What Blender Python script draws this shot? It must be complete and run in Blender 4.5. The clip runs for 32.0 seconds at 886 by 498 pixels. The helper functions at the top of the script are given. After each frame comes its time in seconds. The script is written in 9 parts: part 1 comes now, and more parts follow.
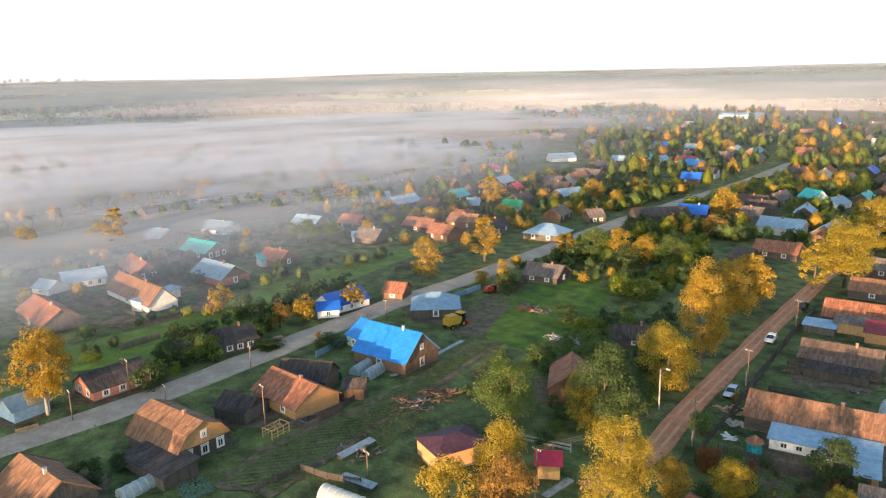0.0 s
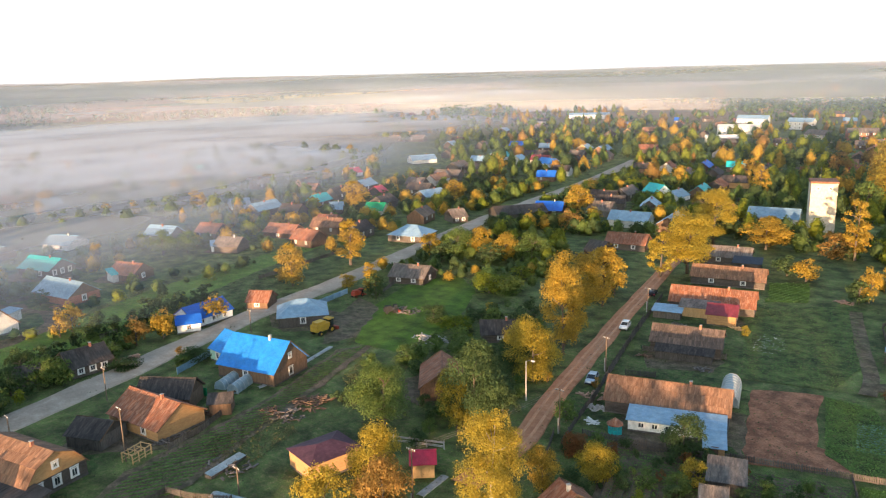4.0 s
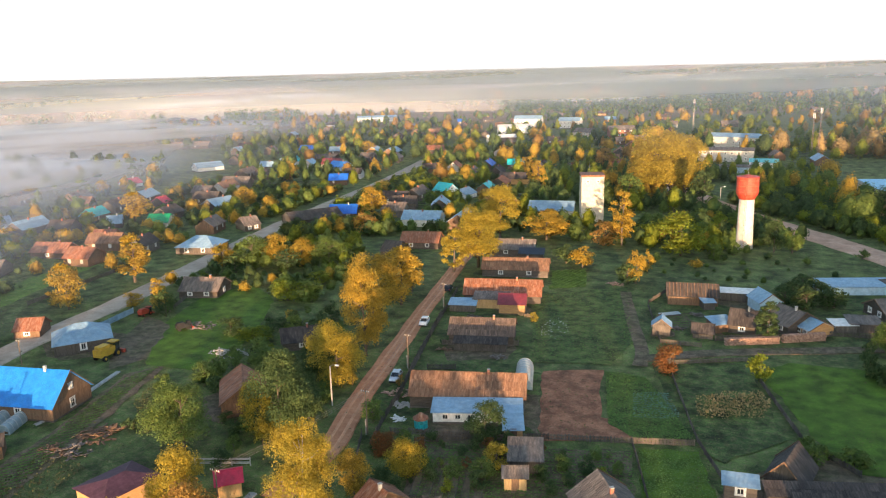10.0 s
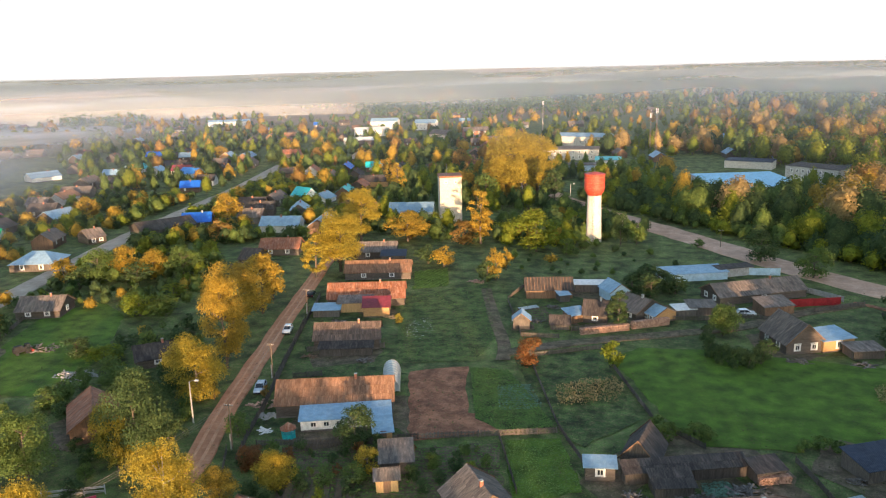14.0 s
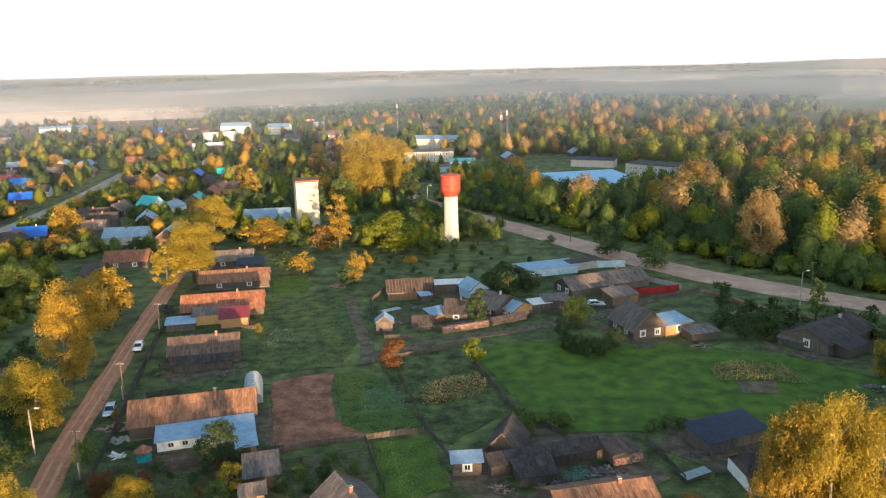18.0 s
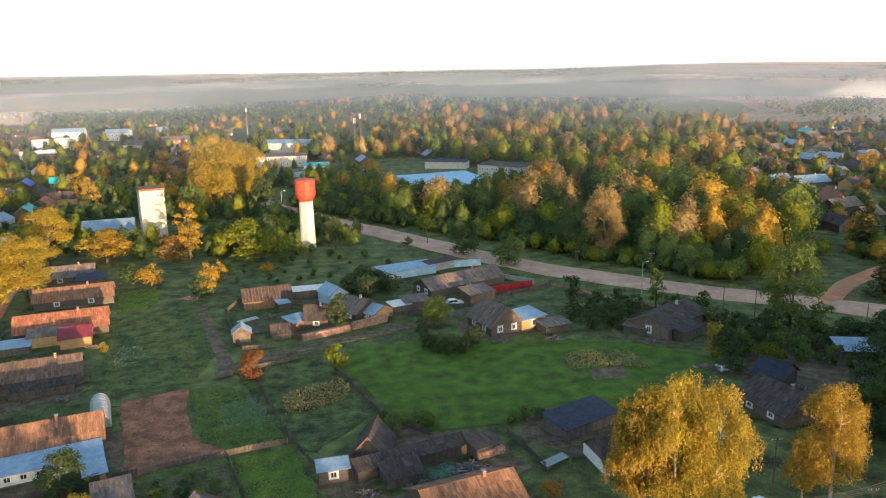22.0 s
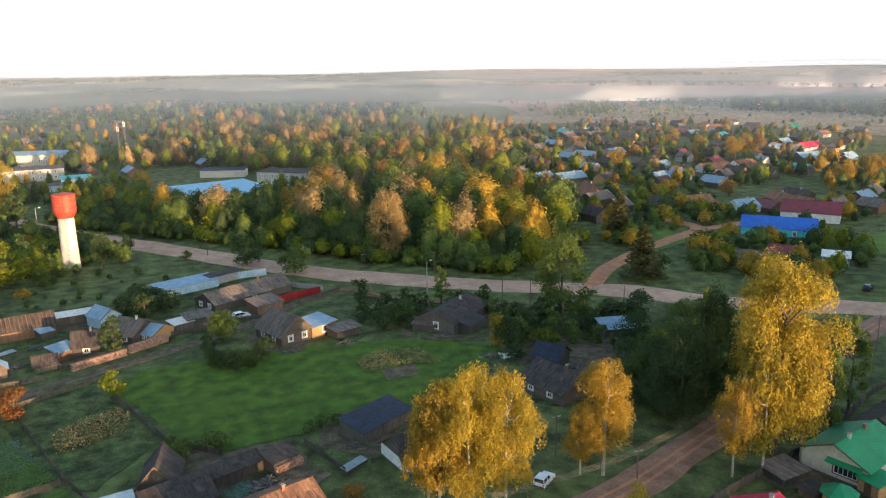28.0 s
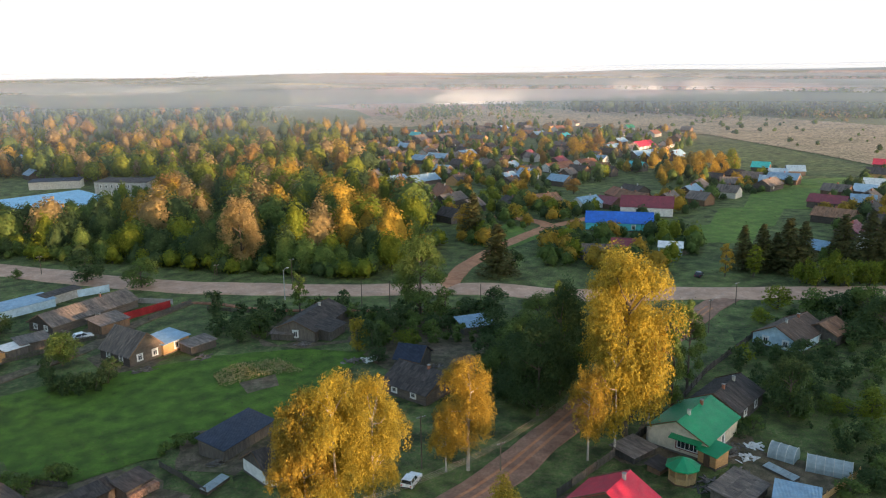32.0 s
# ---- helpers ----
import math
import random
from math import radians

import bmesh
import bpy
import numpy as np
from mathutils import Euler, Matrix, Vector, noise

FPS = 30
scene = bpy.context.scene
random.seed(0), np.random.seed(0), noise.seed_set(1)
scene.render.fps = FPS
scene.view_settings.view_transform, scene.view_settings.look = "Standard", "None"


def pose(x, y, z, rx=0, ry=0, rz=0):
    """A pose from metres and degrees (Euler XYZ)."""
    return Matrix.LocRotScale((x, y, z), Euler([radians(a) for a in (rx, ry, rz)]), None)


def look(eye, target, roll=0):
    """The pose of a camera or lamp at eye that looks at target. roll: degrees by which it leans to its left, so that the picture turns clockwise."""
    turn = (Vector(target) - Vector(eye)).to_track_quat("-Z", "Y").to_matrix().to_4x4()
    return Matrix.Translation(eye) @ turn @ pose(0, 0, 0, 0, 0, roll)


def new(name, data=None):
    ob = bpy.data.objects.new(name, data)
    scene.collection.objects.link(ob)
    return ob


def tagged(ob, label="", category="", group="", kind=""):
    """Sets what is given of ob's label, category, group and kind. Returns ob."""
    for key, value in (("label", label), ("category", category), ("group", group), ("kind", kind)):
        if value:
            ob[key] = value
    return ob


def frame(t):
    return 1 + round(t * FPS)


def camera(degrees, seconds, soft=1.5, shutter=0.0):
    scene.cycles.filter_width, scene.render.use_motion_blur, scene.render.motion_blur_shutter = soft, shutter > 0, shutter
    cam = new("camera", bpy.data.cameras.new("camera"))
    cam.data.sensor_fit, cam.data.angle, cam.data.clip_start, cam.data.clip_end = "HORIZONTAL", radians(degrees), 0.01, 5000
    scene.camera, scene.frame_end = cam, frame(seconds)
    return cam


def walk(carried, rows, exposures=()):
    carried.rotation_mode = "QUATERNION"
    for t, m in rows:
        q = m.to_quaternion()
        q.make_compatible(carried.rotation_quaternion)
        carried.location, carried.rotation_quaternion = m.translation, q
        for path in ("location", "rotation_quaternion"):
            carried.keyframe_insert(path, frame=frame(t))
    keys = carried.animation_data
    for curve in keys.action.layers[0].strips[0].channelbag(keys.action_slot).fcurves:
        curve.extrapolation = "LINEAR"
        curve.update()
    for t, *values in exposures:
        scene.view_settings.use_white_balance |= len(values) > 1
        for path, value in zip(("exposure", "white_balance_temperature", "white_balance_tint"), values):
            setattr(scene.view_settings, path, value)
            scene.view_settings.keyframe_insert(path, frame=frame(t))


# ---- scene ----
cam = camera(60.3, 32.0, soft=1.15)
EYE = (0.47, 0.22, 55.16)
# seconds, heading to the left of +y, tilt, lean
PATH = [
    (0, 51.76, -13.00, -1.30),
    (1, 49.21, -13.00, -1.38),
    (2, 46.62, -13.01, -1.43),
    (3, 44.01, -13.02, -1.46),
    (4, 41.41, -13.04, -1.48),
    (5, 38.82, -13.06, -1.49),
    (6, 36.23, -13.08, -1.49),
    (7, 33.64, -13.11, -1.50),
    (8, 31.05, -13.14, -1.50),
    (9, 28.44, -13.16, -1.50),
    (10, 25.83, -13.19, -1.50),
    (11, 23.19, -13.21, -1.50),
    (12, 20.55, -13.23, -1.49),
    (13, 17.89, -13.24, -1.48),
    (14, 15.21, -13.26, -1.46),
    (15, 12.53, -13.27, -1.43),
    (16, 9.84, -13.28, -1.39),
    (17, 7.14, -13.28, -1.35),
    (18, 4.43, -13.28, -1.30),
    (19, 1.71, -13.28, -1.24),
    (20, -1.02, -13.27, -1.18),
    (21, -3.75, -13.27, -1.12),
    (22, -6.49, -13.26, -1.06),
    (23, -9.23, -13.24, -1.00),
    (24, -11.97, -13.23, -0.95),
    (25, -14.70, -13.21, -0.90),
    (26, -17.43, -13.20, -0.87),
    (27, -20.16, -13.17, -0.84),
    (28, -22.89, -13.15, -0.82),
    (29, -25.62, -13.12, -0.81),
    (30, -28.36, -13.09, -0.81),
    (31, -31.10, -13.06, -0.80),
    (32, -33.84, -13.02, -0.78),
]
walk(cam, [(t, Matrix.Translation(EYE) @ pose(0, 0, 0, 0, 0, yaw) @ pose(0, 0, 0, 90 + tilt, 0, 0) @ pose(0, 0, 0, 0, 0, lean)) for t, yaw, tilt, lean in PATH],
     exposures=[(0.0, 1.64), (10.0, 1.6), (20.0, 1.54), (32.0, 1.5)])

# ---- light: a very low morning sun behind the viewer, bright hazy sky
SKY_GLOW = 0.38
SUN_AZ, SUN_EL = 158.0, 3.0
world = bpy.data.worlds.new("sky")
scene.world = world
world.use_nodes = True
wn = world.node_tree.nodes
sky = wn.new("ShaderNodeTexSky")
sky.sky_type = "NISHITA"
sky.sun_disc = False
sky.sun_elevation = radians(9.0)
sky.sun_rotation = radians(SUN_AZ)
sky.dust_density = 0.6
sky.air_density = 1.0
sky.ozone_density = 1.0
wn["Background"].inputs["Strength"].default_value = 0.15
world.node_tree.links.new(sky.outputs[0], wn["Background"].inputs["Color"])
sun_data = bpy.data.lights.new("sun", "SUN")
sun_data.energy, sun_data.angle, sun_data.color = 4.3, radians(0.6), (1.0, 0.64, 0.37)
sun = new("sun", sun_data)
az, el = radians(SUN_AZ), radians(SUN_EL)
sun.matrix_world = look((0, 0, 300), Vector((0, 0, 300)) - Vector((math.sin(az) * math.cos(el), math.cos(az) * math.cos(el), math.sin(el))))


# ---- materials
def node_mat(name, c1, c2, c3=None, big=0.25, fine=3.0, rough=0.85, bump=0.3, metal=0.0, stretch=(1, 1, 1), vary=0.12, wave=None, island=False, see=0.0, world_space=False, spec=0.3, grain=0.15):
    """Two noise scales between c1, c2 and c3, relief, and a small change from object to object."""
    m = bpy.data.materials.new(name)
    m.use_nodes = True
    n, l = m.node_tree.nodes, m.node_tree.links
    b = n["Principled BSDF"]
    b.inputs["Roughness"].default_value, b.inputs["Metallic"].default_value = rough, metal
    b.inputs["Specular IOR Level"].default_value = spec
    tc = n.new("ShaderNodeTexCoord")
    mp = n.new("ShaderNodeMapping")
    mp.inputs["Scale"].default_value = stretch
    if world_space:
        geo = n.new("ShaderNodeNewGeometry")
        l.new(geo.outputs["Position"], mp.inputs["Vector"])
    else:
        info0 = n.new("ShaderNodeObjectInfo")
        add = n.new("ShaderNodeVectorMath")
        l.new(tc.outputs["Object"], add.inputs[0])
        sc = n.new("ShaderNodeVectorMath")
        sc.operation = "SCALE"
        sc.inputs[0].default_value = (37.0, 91.0, 53.0)
        l.new(info0.outputs["Random"], sc.inputs["Scale"])
        l.new(sc.outputs[0], add.inputs[1])
        l.new(add.outputs[0], mp.inputs["Vector"])
    n1, n2 = n.new("ShaderNodeTexNoise"), n.new("ShaderNodeTexNoise")
    n1.inputs["Scale"].default_value, n1.inputs["Detail"].default_value = big, 5
    n2.inputs["Scale"].default_value, n2.inputs["Detail"].default_value = fine, 4
    for q in (n1, n2):
        l.new(mp.outputs[0], q.inputs["Vector"])
    r1 = n.new("ShaderNodeMapRange")
    r1.inputs["From Min"].default_value, r1.inputs["From Max"].default_value = 0.35, 0.65
    l.new(n1.outputs["Fac"], r1.inputs["Value"])
    x1 = n.new("ShaderNodeMix")
    x1.data_type = "RGBA"
    l.new(r1.outputs[0], x1.inputs["Factor"])
    x1.inputs["A"].default_value, x1.inputs["B"].default_value = (*c1, 1), (*c2, 1)
    r2 = n.new("ShaderNodeMapRange")
    r2.inputs["From Min"].default_value, r2.inputs["From Max"].default_value, r2.inputs["To Max"].default_value = 0.45, 0.75, 0.85
    l.new(n2.outputs["Fac"], r2.inputs["Value"])
    x2 = n.new("ShaderNodeMix")
    x2.data_type = "RGBA"
    l.new(r2.outputs[0], x2.inputs["Factor"])
    l.new(x1.outputs["Result"], x2.inputs["A"])
    x2.inputs["B"].default_value = (*(c3 or tuple(v * 0.7 for v in c1)), 1)
    hsv = n.new("ShaderNodeHueSaturation")
    l.new(x2.outputs["Result"], hsv.inputs["Color"])
    rnd = n.new("ShaderNodeNewGeometry").outputs["Random Per Island"] if island else n.new("ShaderNodeObjectInfo").outputs["Random"]
    r3 = n.new("ShaderNodeMapRange")
    r3.inputs["To Min"].default_value, r3.inputs["To Max"].default_value = 1 - vary, 1 + vary
    l.new(rnd, r3.inputs["Value"])
    n3, r4, mul = n.new("ShaderNodeTexNoise"), n.new("ShaderNodeMapRange"), n.new("ShaderNodeMath")
    n3.inputs["Scale"].default_value, n3.inputs["Detail"].default_value, n3.inputs["Roughness"].default_value = fine * 4.3, 3, 0.7
    l.new(mp.outputs[0], n3.inputs["Vector"])
    for k, val in (("From Min", 0.3), ("From Max", 0.7), ("To Min", 1 - grain), ("To Max", 1 + grain)):
        r4.inputs[k].default_value = val
    l.new(n3.outputs["Fac"], r4.inputs["Value"])
    n4, r5, mul2 = n.new("ShaderNodeTexNoise"), n.new("ShaderNodeMapRange"), n.new("ShaderNodeMath")
    n4.inputs["Scale"].default_value, n4.inputs["Detail"].default_value = (big * fine) ** 0.5, 3
    l.new(mp.outputs[0], n4.inputs["Vector"])
    for k, val in (("From Min", 0.32), ("From Max", 0.68), ("To Min", 1 - grain * 0.9), ("To Max", 1 + grain * 0.9)):
        r5.inputs[k].default_value = val
    l.new(n4.outputs["Fac"], r5.inputs["Value"])
    mul2.operation = "MULTIPLY"
    l.new(r4.outputs[0], mul2.inputs[0])
    l.new(r5.outputs[0], mul2.inputs[1])
    mul.operation = "MULTIPLY"
    l.new(r3.outputs[0], mul.inputs[0])
    l.new(mul2.outputs[0], mul.inputs[1])
    l.new(mul.outputs[0], hsv.inputs["Value"])
    l.new(hsv.outputs[0], b.inputs["Base Color"])
    bp = n.new("ShaderNodeBump")
    bp.inputs["Strength"].default_value, bp.inputs["Distance"].default_value = bump, 0.05
    l.new(n2.outputs["Fac"], bp.inputs["Height"])
    if wave:
        w = n.new("ShaderNodeTexWave")
        w.bands_direction, w.inputs["Scale"].default_value = wave[0], wave[1]
        l.new(tc.outputs["Object"], w.inputs["Vector"])
        b2 = n.new("ShaderNodeBump")
        b2.inputs["Strength"].default_value, b2.inputs["Distance"].default_value = 0.6, 0.06
        l.new(w.outputs["Fac"], b2.inputs["Height"])
        l.new(bp.outputs[0], b2.inputs["Normal"])
        l.new(b2.outputs[0], b.inputs["Normal"])
    else:
        l.new(bp.outputs[0], b.inputs["Normal"])
    if see:
        tr = n.new("ShaderNodeBsdfTranslucent")
        l.new(hsv.outputs[0], tr.inputs["Color"])
        mx = n.new("ShaderNodeMixShader")
        mx.inputs[0].default_value = see
        l.new(b.outputs[0], mx.inputs[1])
        l.new(tr.outputs[0], mx.inputs[2])
        l.new(mx.outputs[0], n["Material Output"].inputs["Surface"])
    return m


def ground_mat():
    """Village grass, and beyond it a patchwork of stubble, fallow and meadow."""
    m = node_mat("grass", (0.106, 0.140, 0.036), (0.060, 0.086, 0.024), (0.165, 0.140, 0.064), 0.05, 1.3, 0.95, 1.0, world_space=True, vary=0.0, grain=0.62)
    n, l = m.node_tree.nodes, m.node_tree.links
    b = n["Principled BSDF"]
    near = b.inputs["Base Color"].links[0].from_socket
    geo = n.new("ShaderNodeNewGeometry")
    vor = n.new("ShaderNodeTexVoronoi")
    vor.inputs["Scale"].default_value = 0.0034
    mp = n.new("ShaderNodeMapping")
    mp.inputs["Rotation"].default_value, mp.inputs["Scale"].default_value = (0, 0, 0.5), (1.0, 0.45, 0)
    l.new(geo.outputs["Position"], mp.inputs["Vector"])
    l.new(mp.outputs[0], vor.inputs["Vector"])
    ramp = n.new("ShaderNodeValToRGB")
    ramp.color_ramp.interpolation = "CONSTANT"
    cols = [(0.0, (0.36, 0.22, 0.15)), (0.22, (0.20, 0.19, 0.09)), (0.40, (0.46, 0.36, 0.18)), (0.56, (0.28, 0.20, 0.125)), (0.74, (0.16, 0.165, 0.075)), (0.88, (0.42, 0.26, 0.18))]
    while len(ramp.color_ramp.elements) < len(cols):
        ramp.color_ramp.elements.new(0.5)
    for e, (p, c) in zip(ramp.color_ramp.elements, cols):
        e.position, e.color = p, (*c, 1)
    sep = n.new("ShaderNodeSeparateColor")
    l.new(vor.outputs["Color"], sep.inputs[0])
    l.new(sep.outputs[0], ramp.inputs[0])
    flat = n.new("ShaderNodeVectorMath")
    flat.operation = "LENGTH"
    l.new(geo.outputs["Position"], flat.inputs[0])
    far = n.new("ShaderNodeMapRange")
    far.inputs["From Min"].default_value, far.inputs["From Max"].default_value = 620, 1050
    l.new(flat.outputs["Value"], far.inputs["Value"])
    mx = n.new("ShaderNodeMix")
    mx.data_type = "RGBA"
    l.new(far.outputs[0], mx.inputs["Factor"])
    l.new(near, mx.inputs["A"])
    l.new(ramp.outputs[0], mx.inputs["B"])
    l.new(mx.outputs["Result"], b.inputs["Base Color"])
    return m


def mist_mat(name, scale, lo, hi, most, stretch, fades, tint=(0.66, 0.70, 0.77), facing=(0.14, -0.32, 0.94)):
    """Thin mist, also painted haze: a pale tint where the noise is high, clear air elsewhere. fades: (axis, from, to)
    in metres along x, y or outwards (r).
    """
    m = bpy.data.materials.new(name)
    m.use_nodes = True
    n, l = m.node_tree.nodes, m.node_tree.links
    n.remove(n["Principled BSDF"])
    geo = n.new("ShaderNodeNewGeometry")
    mp = n.new("ShaderNodeMapping")
    mp.inputs["Rotation"].default_value, mp.inputs["Scale"].default_value = (0, 0, 0.35), stretch
    l.new(geo.outputs["Position"], mp.inputs["Vector"])
    tex = n.new("ShaderNodeTexNoise")
    tex.inputs["Scale"].default_value, tex.inputs["Detail"].default_value, tex.inputs["Roughness"].default_value = scale, 3, 0.5
    l.new(mp.outputs[0], tex.inputs["Vector"])
    r = n.new("ShaderNodeMapRange")
    r.interpolation_type = "SMOOTHSTEP"
    for k, v in (("From Min", lo), ("From Max", hi), ("To Min", 0.0), ("To Max", most)):
        r.inputs[k].default_value = v
    l.new(tex.outputs["Fac"], r.inputs["Value"])
    out = r.outputs[0]
    sep = n.new("ShaderNodeSeparateXYZ")
    l.new(geo.outputs["Position"], sep.inputs[0])
    ln = n.new("ShaderNodeVectorMath")
    ln.operation = "LENGTH"
    l.new(geo.outputs["Position"], ln.inputs[0])
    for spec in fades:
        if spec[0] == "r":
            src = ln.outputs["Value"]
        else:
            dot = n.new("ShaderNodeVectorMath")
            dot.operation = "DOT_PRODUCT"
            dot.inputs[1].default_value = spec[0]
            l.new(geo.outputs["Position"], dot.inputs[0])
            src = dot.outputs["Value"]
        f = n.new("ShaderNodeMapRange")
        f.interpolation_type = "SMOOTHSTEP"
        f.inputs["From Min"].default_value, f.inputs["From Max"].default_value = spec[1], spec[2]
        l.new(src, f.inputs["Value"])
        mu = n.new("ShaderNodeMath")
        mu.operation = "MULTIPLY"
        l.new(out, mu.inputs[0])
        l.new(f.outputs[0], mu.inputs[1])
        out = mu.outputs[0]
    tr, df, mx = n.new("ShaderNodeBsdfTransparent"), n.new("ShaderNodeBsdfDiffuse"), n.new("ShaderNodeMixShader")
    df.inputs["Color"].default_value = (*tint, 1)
    face = n.new("ShaderNodeCombineXYZ")   # fixed normal sets how much sun or sky light the sheet shows
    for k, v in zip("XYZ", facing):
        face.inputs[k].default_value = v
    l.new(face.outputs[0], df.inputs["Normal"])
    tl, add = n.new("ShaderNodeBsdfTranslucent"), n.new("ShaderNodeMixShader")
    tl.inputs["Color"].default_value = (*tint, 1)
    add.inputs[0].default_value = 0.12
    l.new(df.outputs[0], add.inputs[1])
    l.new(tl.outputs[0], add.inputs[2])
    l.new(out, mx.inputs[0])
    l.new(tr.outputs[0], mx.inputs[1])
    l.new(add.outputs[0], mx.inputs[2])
    l.new(mx.outputs[0], n["Material Output"].inputs["Surface"])
    return m


